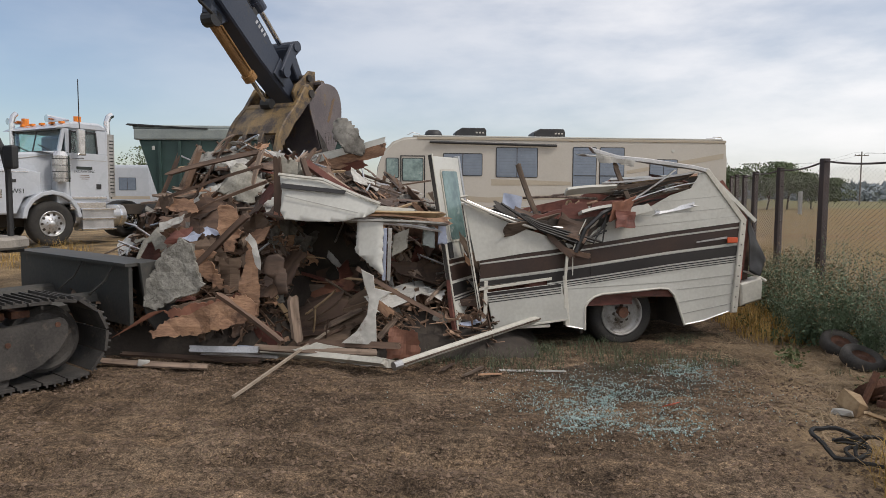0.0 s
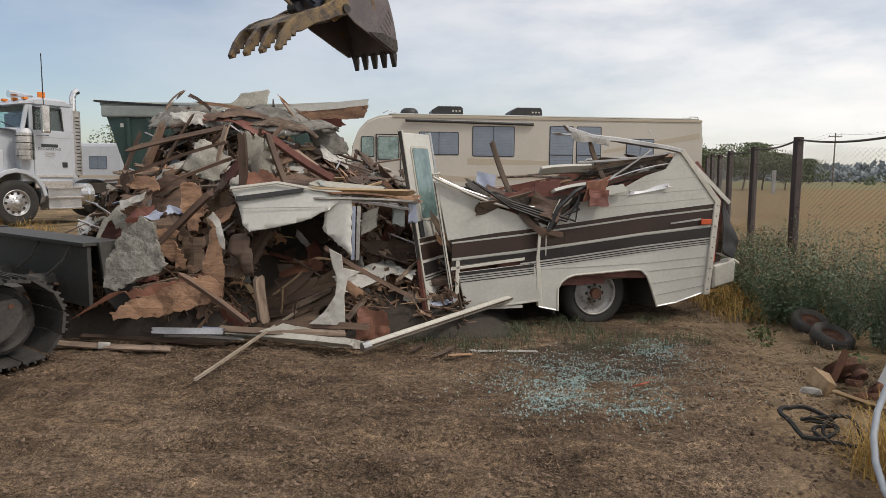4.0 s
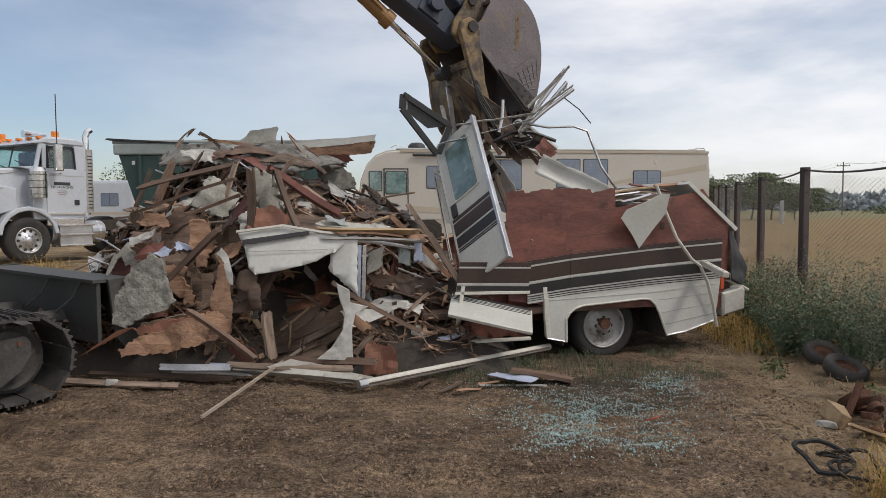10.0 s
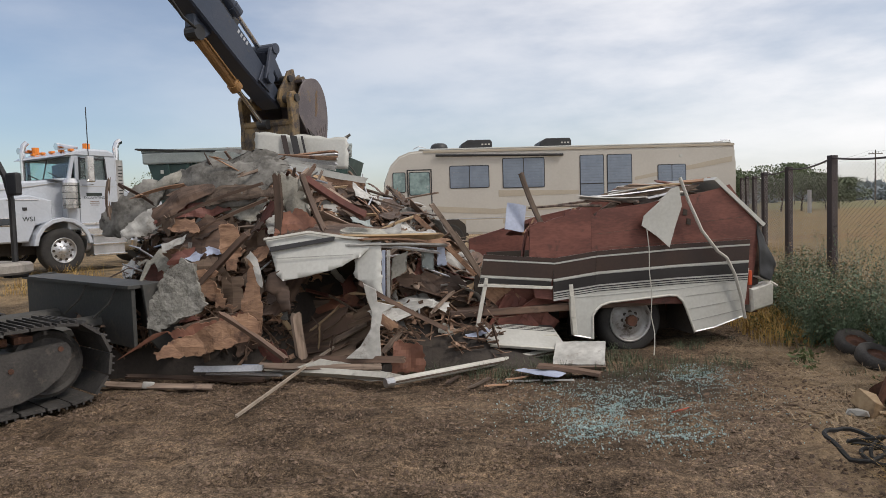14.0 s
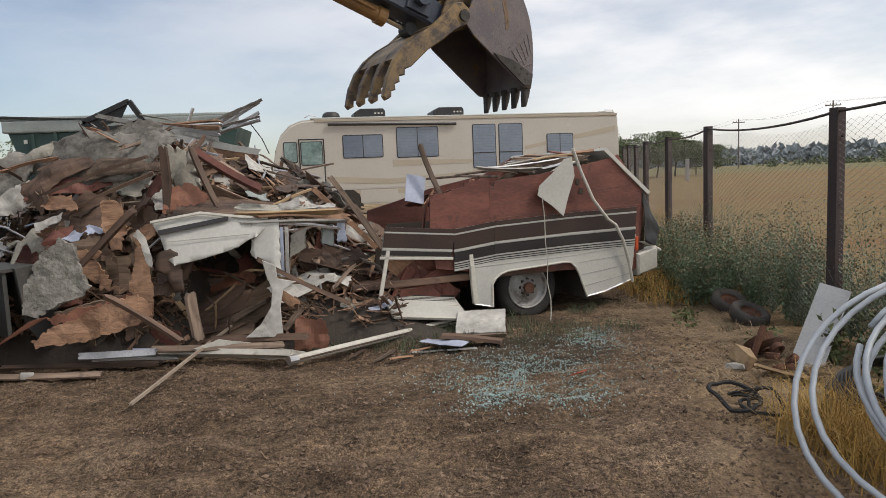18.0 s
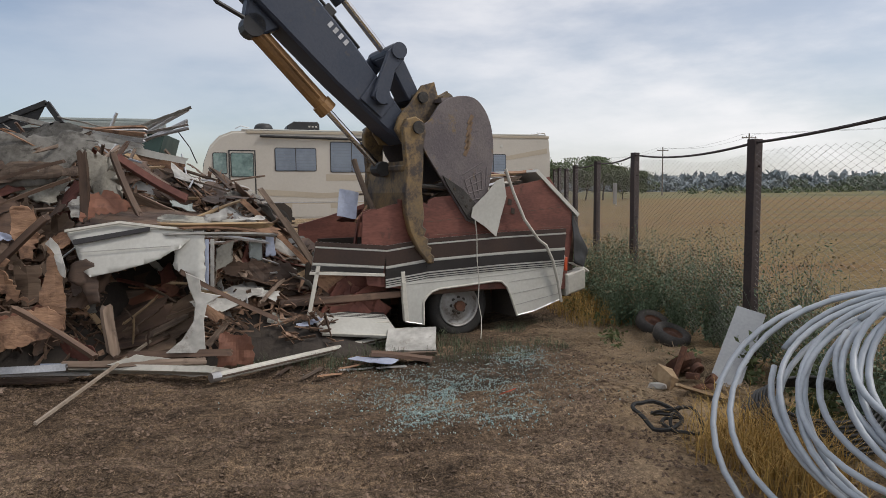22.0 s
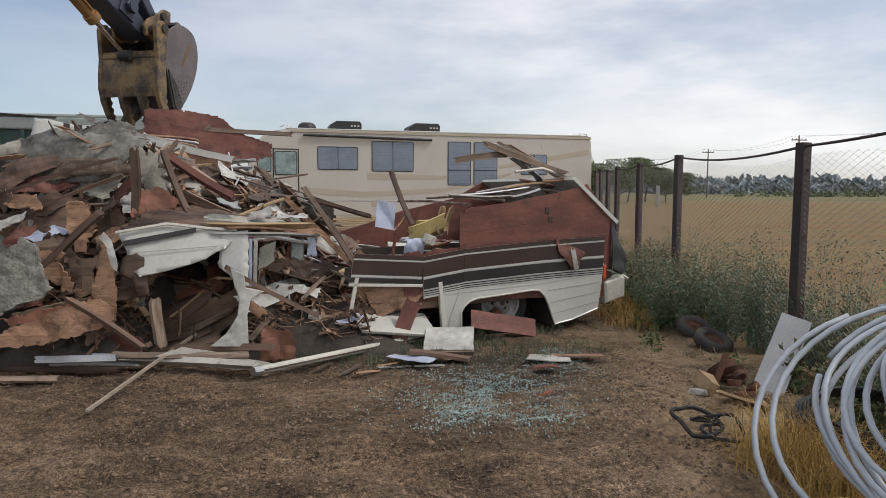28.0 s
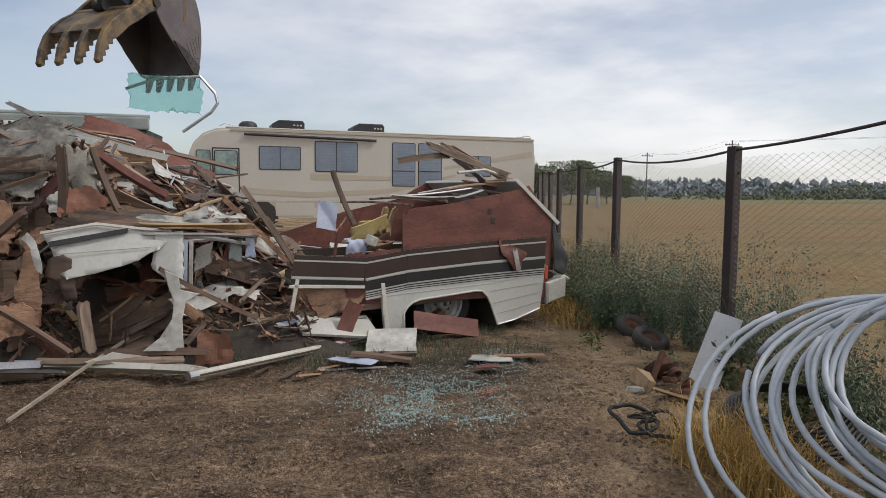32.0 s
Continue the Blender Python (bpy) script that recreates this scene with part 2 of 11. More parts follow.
M_AMBER = mat("amber_lens", (0.85, 0.25, 0.03), (0.75, 0.2, 0.02), 0.25, 0, 3, 20, 0.0, 0.05)
M_ORANGE = mat("orange_marker", (0.62, 0.11, 0.04), (0.5, 0.08, 0.03), 0.35, 0, 3, 20, 0.0, 0.05)
M_EXC = mat("dark_grey_machine_paint", (0.034, 0.046, 0.072), (0.050, 0.060, 0.084), 0.48, 0.1, 2.5, 40, 0.10, 0.0, (0.095, 0.082, 0.066), 0.62)
M_BUCKET = mat("worn_bucket_steel", (0.118, 0.102, 0.108), (0.175, 0.152, 0.150), 0.60, 0.25, 3.0, 45, 0.35, 0.0, (0.24, 0.160, 0.062), 0.580)
M_YELL = mat("worn_yellow_paint", (0.25, 0.165, 0.070), (0.13, 0.098, 0.064), 0.55, 0.1, 3.0, 40, 0.2, 0.0, (0.060, 0.047, 0.040), 0.47)
M_CYL = mat("ochre_cylinder_paint", (0.32, 0.175, 0.065), (0.22, 0.12, 0.05), 0.5, 0.0, 2.5, 40, 0.1, 0.0, (0.11, 0.07, 0.04), 0.66)
M_TRACK = mat("dusty_track_steel", (0.084, 0.077, 0.070), (0.048, 0.045, 0.042), 0.75, 0.3, 4, 50, 0.4, 0.12, (0.15, 0.125, 0.098), 0.58)
M_POST = mat("dark_fence_steel", (0.045, 0.035, 0.036), (0.065, 0.048, 0.045), 0.75, 0.2, 5, 40, 0.3, 0.05, (0.11, 0.06, 0.04), 0.66)
M_WIRE = mat("galvanised_wire", (0.24, 0.23, 0.22), (0.17, 0.16, 0.155), 0.65, 0.3, 5, 40, 0.0, 0.0)
M_PIPE = mat("white_plastic_pipe", (0.41, 0.45, 0.49), (0.33, 0.365, 0.405), 0.42, 0, 3, 30, 0.03, 0.05, (0.42, 0.42, 0.40), 0.68)
M_TRIM = mat("cream_vinyl_trim", (0.60, 0.58, 0.51), (0.46, 0.44, 0.385), 0.5, 0, 3, 30, 0.08, 0.06, (0.25, 0.21, 0.16), 0.64)
M_CONC = mat("concrete_lump", (0.34, 0.31, 0.27), (0.22, 0.20, 0.175), 0.95, 0, 4, 40, 0.7, 0.1)
M_TINT = glass("green_tinted_glass", (0.45, 0.72, 0.66), 0.04, 0.92)
M_CHIP = mat("broken_glass_crumbs", (0.24, 0.37, 0.36), (0.38, 0.46, 0.44), 0.35, 0, 9, 50, 0.0, 0.35, island=True, spec=0.8)
M_WEED = mat("green_weed_leaf", (0.085, 0.115, 0.042), (0.125, 0.145, 0.060), 0.7, 0, 5, 30, 0.0, 0.35, island=True)
M_SAGE = mat("grey_green_weed_leaf", (0.155, 0.205, 0.130), (0.110, 0.160, 0.092), 0.75, 0, 5, 30, 0.0, 0.35, island=True)
M_SEED = mat("dry_seed_head", (0.30, 0.235, 0.135), (0.20, 0.15, 0.09), 0.85, 0, 5, 30, 0.0, 0.3, island=True)
M_STRAW = mat("dry_straw", (0.50, 0.325, 0.095), (0.36, 0.225, 0.07), 0.8, 0, 5, 30, 0.0, 0.35, island=True)
M_LITTER = mat("straw_litter", (0.31, 0.225, 0.135), (0.19, 0.135, 0.085), 0.85, 0, 5, 30, 0.0, 0.4, island=True)
M_TREE = mat("tree_leaves", (0.095, 0.125, 0.060), (0.125, 0.155, 0.080), 0.75, 0, 2, 12, 0.0, 0.35, island=True)
# Distance haze is mixed into this pale blue-grey leaf colour.
M_HAZETREE = mat("hazed_tree_leaves", (0.24, 0.28, 0.30), (0.29, 0.33, 0.345), 0.9, 0, 0.3, 2, 0.0, 0.2, island=True)
# Greyer leaves, a darker mix of the hazed far-tree colour.
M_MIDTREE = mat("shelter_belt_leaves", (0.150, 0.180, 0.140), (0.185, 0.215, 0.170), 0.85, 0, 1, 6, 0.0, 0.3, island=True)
M_BARK = mat("bark", (0.10, 0.075, 0.055), (0.06, 0.045, 0.035), 0.9, 0, 4, 30, 0.5, 0.1)
M_POLE = mat("grey_pole_wood", (0.20, 0.175, 0.15), (0.13, 0.11, 0.095), 0.9, 0, 3, 30, 0.3, 0.1)
M_CLOD = mat("dirt_clod", (0.185, 0.128, 0.088), (0.115, 0.077, 0.053), 0.97, 0, 5, 60, 0.5, 0.42, island=True)
M_CABGLASS = mat("green_cab_glass", (0.20, 0.30, 0.28), (0.10, 0.16, 0.155), 0.08, 0, 4, 12, 0.0, 0.03, (0.42, 0.46, 0.44), 0.60, spec=0.9)
M_BLADE = mat("dusty_blade_steel", (0.050, 0.051, 0.048), (0.078, 0.074, 0.066), 0.6, 0.2, 2.5, 30, 0.2, 0.0, (0.125, 0.108, 0.085), 0.58)
M_LETTER = mat("dark_green_lettering", (0.02, 0.03, 0.028), (0.03, 0.04, 0.035), 0.5, 0, 3, 20, 0.0, 0.0)
M_BAR = mat("faded_lettering", (0.20, 0.13, 0.075), (0.14, 0.09, 0.055), 0.6, 0, 8, 30, 0.0, 0.0)


def ground_material():
    """Bare dirt in the yard, damp and darker round the wreck, dry ochre field beyond the fence."""
    m = bpy.data.materials.new("dirt_and_field")
    m.use_nodes = True
    n, k = m.node_tree.nodes, m.node_tree.links
    b = n["Principled BSDF"]
    tc = n.new("ShaderNodeTexCoord")

    def noise_tex(scale, detail, rough=0.6, stretch=(1, 1, 1)):
        mp, t = n.new("ShaderNodeMapping"), n.new("ShaderNodeTexNoise")
        mp.inputs["Scale"].default_value = stretch
        t.inputs["Scale"].default_value, t.inputs["Detail"].default_value, t.inputs["Roughness"].default_value = scale, detail, rough
        k.new(tc.outputs["Object"], mp.inputs[0]); k.new(mp.outputs[0], t.inputs["Vector"])
        return t.outputs["Fac"]

    def ramp(fac, *stops):
        r = n.new("ShaderNodeValToRGB")
        e = r.color_ramp.elements
        while len(e) < len(stops):
            e.new(0.5)
        for s, (p, c) in zip(e, stops):
            s.position, s.color = p, (*c, 1)
        k.new(fac, r.inputs[0])
        return r.outputs[0]

    def mix(fac, a, c, kind="MIX"):
        x = n.new("ShaderNodeMixRGB")
        x.blend_type = kind
        for i, v in enumerate((fac, a, c)):
            if isinstance(v, (int, float)):
                x.inputs[i].default_value = v
            else:
                k.new(v, x.inputs[i])
        return x.outputs[0]

    dirt = ramp(noise_tex(0.9, 8, 0.62), (0.34, (0.066, 0.048, 0.034)), (0.50, (0.132, 0.095, 0.065)), (0.68, (0.200, 0.149, 0.105)))
    grit = ramp(noise_tex(26, 6, 0.7), (0.37, (0.38, 0.37, 0.355)), (0.5, (1, 1, 1)), (0.66, (1.6, 1.57, 1.52)))
    dirt = mix(0.85, dirt, grit, "MULTIPLY")
    dirt = mix(0.9, dirt, ramp(noise_tex(95, 4, 0.75), (0.36, (0.34, 0.33, 0.32)), (0.5, (1, 1, 1)), (0.62, (2.0, 1.95, 1.88))), "MULTIPLY")
    dirt = mix(0.8, dirt, ramp(noise_tex(3.6, 6, 0.68, (0.6, 1.5, 1)), (0.36, (0.62, 0.60, 0.58)), (0.5, (1, 1, 1)), (0.62, (1.5, 1.46, 1.38))), "MULTIPLY")
    tracks = noise_tex(1.0, 7, 0.66, (0.45, 3.4, 1))
    tracks.node.inputs["Vector"].links[0].from_node.inputs["Rotation"].default_value = (0, 0, radians(-14))
    dirt = mix(0.55, dirt, ramp(tracks, (0.36, (0.58, 0.57, 0.56)), (0.5, (1, 1, 1)), (0.64, (1.38, 1.36, 1.32))), "MULTIPLY")
    peb = n.new("ShaderNodeTexVoronoi")
    peb.inputs["Scale"].default_value = 34
    k.new(tc.outputs["Object"], peb.inputs["Vector"])
    dirt = mix(ramp(peb.outputs["Distance"], (0.10, (0.6, 0.6, 0.6)), (0.17, (0, 0, 0))), dirt, ramp(noise_tex(7, 2), (0.45, (0.10, 0.068, 0.05)), (0.62, (0.27, 0.23, 0.19))))
    field = ramp(noise_tex(0.16, 7, 0.6, (0.35, 1.6, 1)), (0.33, (0.170, 0.140, 0.075)), (0.48, (0.235, 0.168, 0.082)), (0.60, (0.215, 0.132, 0.066)), (0.72, (0.270, 0.205, 0.105)))
    field = mix(0.8, field, ramp(noise_tex(9, 6, 0.7, (1, 0.5, 1)), (0.35, (0.6, 0.6, 0.6)), (0.65, (1.25, 1.25, 1.2))), "MULTIPLY")
    scrub = ramp(noise_tex(1.3, 7), (0.38, (0.13, 0.10, 0.062)), (0.52, (0.29, 0.205, 0.115)), (0.68, (0.40, 0.295, 0.17)))
    scrub = mix(0.9, scrub, ramp(noise_tex(40, 5, 0.75), (0.36, (0.45, 0.44, 0.43)), (0.5, (1, 1, 1)), (0.64, (1.5, 1.48, 1.4))), "MULTIPLY")
    # masks by place: which side of the fence, and how far into the yard
    sep = n.new("ShaderNodeSeparateXYZ")
    k.new(tc.outputs["Object"], sep.inputs[0])

    def lin(ax, ay, c):
        p, q = n.new("ShaderNodeMath"), n.new("ShaderNodeMath")
        p.operation = q.operation = "MULTIPLY_ADD"
        k.new(sep.outputs["X"], p.inputs[0]); p.inputs[1].default_value, p.inputs[2].default_value = ax, c
        k.new(sep.outputs["Y"], q.inputs[0]); q.inputs[1].default_value = ay; k.new(p.outputs[0], q.inputs[2])
        return q.outputs[0]

    def plus(a, f, s):
        q = n.new("ShaderNodeMath")
        q.operation = "MULTIPLY_ADD"
        k.new(f, q.inputs[0]); q.inputs[1].default_value = s; k.new(a, q.inputs[2])
        return q.outputs[0]

    wob = noise_tex(1.1, 5)
    strip = plus(lin(0.93, -0.29, -0.76), wob, 1.0)      # weedy strip along the fence
    past = plus(lin(0.93, -0.29, -2.05), wob, 0.8)       # beyond the fence
    # damp oily patch with broken glass beside the wreck
    dist = n.new("ShaderNodeVectorMath"); dist.operation = "DISTANCE"
    sc = n.new("ShaderNodeMapping"); sc.inputs["Scale"].default_value = (0.72, 1.0, 0.0)
    k.new(tc.outputs["Object"], sc.inputs[0]); k.new(sc.outputs[0], dist.inputs[0]); dist.inputs[1].default_value = (1.40 * 0.72, 5.75, 0)
    damp = ramp(plus(dist.outputs["Value"], wob, 0.9), (0.95, (0.8, 0.8, 0.8)), (1.45, (0, 0, 0)))
    far = plus(lin(0.0, 0.25, -2.6), wob, 1.0)           # scrubby grass behind the wreck
    dirt = mix(damp, dirt, ramp(noise_tex(14, 6, 0.7), (0.35, (0.032, 0.027, 0.021)), (0.65, (0.088, 0.072, 0.054))))
    col = mix(ramp(far, (0.3, (0, 0, 0)), (1.0, (0.85, 0.85, 0.85))), dirt, scrub)
    col = mix(ramp(strip, (0.40, (0, 0, 0)), (0.75, (0.8, 0.8, 0.8))), col, scrub)
    # trodden straw path between the wreck and the weeds
    pa = n.new("ShaderNodeMath"); pa.operation = "ABSOLUTE"
    k.new(lin(0.946, -0.325, -0.93), pa.inputs[0])
    straw = mix(0.9, ramp(noise_tex(2.2, 7, 0.7), (0.36, (0.20, 0.135, 0.085)), (0.62, (0.44, 0.325, 0.21))), ramp(noise_tex(38, 5, 0.75), (0.36, (0.45, 0.44, 0.42)), (0.5, (1, 1, 1)), (0.64, (1.5, 1.47, 1.4))), "MULTIPLY")
    col = mix(ramp(plus(pa.outputs[0], wob, 0.7), (0.42, (0.85, 0.85, 0.85)), (0.85, (0, 0, 0))), col, straw)
    # the far end of the field is still green
    green = ramp(noise_tex(0.05, 6, 0.6, (0.3, 1.4, 1)), (0.36, (0.115, 0.120, 0.062)), (0.55, (0.190, 0.175, 0.088)), (0.70, (0.235, 0.195, 0.100)))
    field = mix(ramp(plus(lin(0.002, 0.009, -0.55), wob, 0.35), (0.28, (0, 0, 0)), (0.62, (0.85, 0.85, 0.85))), field, green)
    col = mix(ramp(past, (0.40, (0, 0, 0)), (0.80, (1, 1, 1))), col, field)
    k.new(col, b.inputs["Base Color"])
    b.inputs["Roughness"].default_value, b.inputs["Specular IOR Level"].default_value = 0.95, 0.15
    bp = n.new("ShaderNodeBump")
    bp.inputs["Strength"].default_value, bp.inputs["Distance"].default_value = 1.0, 0.05
    k.new(plus(noise_tex(9, 8, 0.7), noise_tex(45, 4, 0.6), 0.4), bp.inputs["Height"]); k.new(bp.outputs[0], b.inputs["Normal"])
    return m


# ---- builders ----
def vnoise(x, y, seed=0):
    """Smooth value noise on arrays, 0 to 1."""
    xi, yi = np.floor(x).astype(np.int64), np.floor(y).astype(np.int64)
    fx, fy = x - xi, y - yi
    fx, fy = fx * fx * (3 - 2 * fx), fy * fy * (3 - 2 * fy)

    def h(a, b):
        v = (a * 374761393 + b * 668265263 + seed * 1442695041) & 0x7FFFFFFF
        v = ((v ^ (v >> 13)) * 1274126177) & 0x7FFFFFFF
        return ((v ^ (v >> 16)) & 0xFFFF) / 65535.0

    return (h(xi, yi) * (1 - fx) + h(xi + 1, yi) * fx) * (1 - fy) + (h(xi, yi + 1) * (1 - fx) + h(xi + 1, yi + 1) * fx) * fy


def ramp01(v, a, b):
    t = np.clip((v - a) / (b - a), 0, 1)
    return t * t * (3 - 2 * t)


def gz(x, y):
    """Height of the ground."""
    x, y = np.asarray(x, float), np.asarray(y, float)
    near = (1 - ramp01(np.hypot(x, y - 4), 9, 16)) * (1 - ramp01(0.93 * x - 0.29 * y, 1.6, 2.4))
    z = 0.34 * ramp01(y, 9.0, 14.5)
    z = z + near * (0.050 * (vnoise(x * 0.9, y * 0.9, 1) - 0.5) + 0.034 * (vnoise(x * 3.1, y * 3.1, 2) - 0.5) + 0.030 * (vnoise(x * 9, y * 9, 3) - 0.5) + 0.020 * (vnoise(x * 22, y * 22, 4) - 0.5))
    # wheel and track ruts
    for (a, b, c, w, d) in ((-0.12, 1.0, -4.02, 0.10, 0.055), (0.42, 0.91, -2.95, 0.13, 0.05), (0.40, 0.92, -3.55, 0.16, 0.05), (0.1, 1.0, -3.35, 0.09, 0.03)):
        s = a * x + b * y + c + 0.10 * (vnoise(x * 1.2, y * 1.2, 7) - 0.5)
        z = z - near * d * np.exp(-(s / w) ** 2) * (0.35 + vnoise(x * 1.7, y * 1.7, 9))
        z = z + near * 0.5 * d * np.exp(-((s - 2.1 * w) / w) ** 2) * vnoise(x * 6, y * 6, 11)
    return z


def gz1(x, y):
    return float(gz(x, y))


def finish(bm, name, material, smooth=False):
    me = bpy.data.meshes.new(name)
    bm.normal_update()
    bm.to_mesh(me)
    bm.free()
    for m in material if isinstance(material, (list, tuple)) else (material,):
        me.materials.append(m)
    if smooth:
        me.shade_smooth()
    return me


def part(name, bm, material, parent, label="", smooth=False, m=None):
    """A bmesh as one mesh object under a thing or a part."""
    ob = new(name, bm if isinstance(bm, bpy.types.Mesh) else finish(bm, name, material, smooth))
    ob.parent = parent
    if m is not None:
        ob.matrix_basis = m
    return tagged(ob, label)


def single(name, bm, material, label, category, group="", kind="", smooth=False, m=None):
    """A thing that is one mesh."""
    ob = new(name, bm if isinstance(bm, bpy.types.Mesh) else finish(bm, name, material, smooth))
    if m is not None:
        ob.matrix_basis = m
    return tagged(ob, label, category, group, kind)


def thing(name, label, category, m=None, group="", kind=""):
    ob = new(name)
    ob.empty_display_size = 0.2
    if m is not None:
        ob.matrix_basis = m
    return tagged(ob, label, category, group, kind)


def box(bm, x0, x1, y0, y1, z0, z1, bevel=0.0, m=None):
    r = bmesh.ops.create_cube(bm, size=1.0)
    bmesh.ops.transform(bm, verts=r["verts"], matrix=(m or Matrix()) @ Matrix.LocRotScale(((x0 + x1) / 2, (y0 + y1) / 2, (z0 + z1) / 2), None, (abs(x1 - x0), abs(y1 - y0), abs(z1 - z0))))
    if bevel:
        edges = {e for v in r["verts"] for e in v.link_edges}
        bmesh.ops.bevel(bm, geom=list(edges), offset=bevel, segments=2, affect="EDGES", profile=0.6)
    return bm


def bx(*a, **k):
    return box(bmesh.new(), *a, **k)


def prism(bm, pts, y0, y1, bevel=0.0):
    """A polygon in x and z, pushed from y0 to y1."""
    f = [bm.verts.new((x, y0, z)) for x, z in pts]
    b = [bm.verts.new((x, y1, z)) for x, z in pts]
    faces = [bm.faces.new(f), bm.faces.new(b[::-1])]
    for i in range(len(pts)):
        j = (i + 1) % len(pts)
        faces.append(bm.faces.new((f[j], f[i], b[i], b[j])))
    bmesh.ops.recalc_face_normals(bm, faces=faces)
    if bevel:
        bmesh.ops.bevel(bm, geom=list(faces[0].edges) + list(faces[1].edges), offset=bevel, segments=1, affect="EDGES")
    return bm


def pr(pts, y0, y1, bevel=0.0):
    return prism(bmesh.new(), pts, y0, y1, bevel)


def tube(bm, pts, r, n=8, closed=False, cap=True):
    pts = [Vector(p) for p in pts]
    rings, side = [], None
    for i, p in enumerate(pts):
        a = pts[i - 1] if i or closed else p
        b = pts[(i + 1) % len(pts)] if i + 1 < len(pts) or closed else p
        t = (b - a).normalized()
        if side is None:
            side = t.cross(Vector((0, 0, 1)) if abs(t.z) < 0.9 else Vector((1, 0, 0))).normalized()
        side = (side - t * side.dot(t)).normalized()
        up = t.cross(side)
        rr = r[i] if isinstance(r, (list, tuple)) else r
        rings.append([bm.verts.new(p + (side * math.cos(2 * math.pi * j / n) + up * math.sin(2 * math.pi * j / n)) * rr) for j in range(n)])
    for i in range(len(rings) - (0 if closed else 1)):
        A, B = rings[i], rings[(i + 1) % len(rings)]
        for j in range(n):
            bm.faces.new((A[j], A[(j + 1) % n], B[(j + 1) % n], B[j]))
    if cap and not closed:
        bm.faces.new(rings[0][::-1]); bm.faces.new(rings[-1])
    return bm


def tb(pts, r, n=8, **k):
    return tube(bmesh.new(), pts, r, n, **k)


def lathe(profile, n=32, axis="y"):
    """A profile of (radius, along) turned about the y axis."""
    bm = bmesh.new()
    rings = [[bm.verts.new((r * math.cos(2 * math.pi * j / n), a, r * math.sin(2 * math.pi * j / n))) for j in range(n)] for r, a in profile]
    for A, B in zip(rings, rings[1:]):
        for j in range(n):
            bm.faces.new((A[j], A[(j + 1) % n], B[(j + 1) % n], B[j]))
    bmesh.ops.recalc_face_normals(bm, faces=bm.faces[:])
    return bm


def sheet(w, h, seed, nu=14, nv=10, bend=0.06, crumple=0.03, rag=0.04, thick=0.006, ribs=0.0, curl=0.0):
    """A torn, bent sheet about its centre, in x and z."""
    rnd = random.Random(seed)
    o = Vector((rnd.uniform(0, 50), rnd.uniform(0, 50), rnd.uniform(0, 50)))
    bm = bmesh.new()
    g = []
    for layer in (0, 1):
        rows = []
        for j in range(nv + 1):
            row = []
            for i in range(nu + 1):
                u, v = i / nu - 0.5, j / nv - 0.5
                x, z = u * w, v * h
                e = max(abs(u), abs(v)) * 2
                if e > 0.99:
                    jag = noise.noise(Vector((x * 7, z * 7, 3)) + o) + 0.6 * noise.noise(Vector((x * 19, z * 19, 5)) + o) + (1.3 * noise.noise(Vector((x * 43, z * 43, 7)) + o) if rag > 0.055 else 0.0)
                    x -= math.copysign(rag * abs(jag) * (abs(u) > 0.49), u)
                    z -= math.copysign(rag * abs(jag) * (abs(v) > 0.49), v)
                y = bend * noise.noise(Vector((x * 1.1, z * 1.1, 0)) + o) * 2 + crumple * noise.noise(Vector((x * 4, z * 4, 9)) + o) + 0.4 * crumple * noise.noise(Vector((x * 11, z * 11, 2)) + o)
                y += curl * (2 * v) ** 2 * h + ribs * math.cos(z * 2 * math.pi / 0.1)
                row.append(bm.verts.new((x, y + layer * thick, z)))
            rows.append(row)
        g.append(rows)
    for j in range(nv):
        for i in range(nu):
            bm.faces.new((g[0][j][i], g[0][j][i + 1], g[0][j + 1][i + 1], g[0][j + 1][i]))
            bm.faces.new((g[1][j][i], g[1][j + 1][i], g[1][j + 1][i + 1], g[1][j][i + 1]))
    ring = [(0, i) for i in range(nu)] + [(j, nu) for j in range(nv)] + [(nv, i) for i in range(nu, 0, -1)] + [(j, 0) for j in range(nv, 0, -1)]
    for (a, b), (c, d) in zip(ring, ring[1:] + ring[:1]):
        bm.faces.new((g[0][c][d], g[0][a][b], g[1][a][b], g[1][c][d]))
    return bm


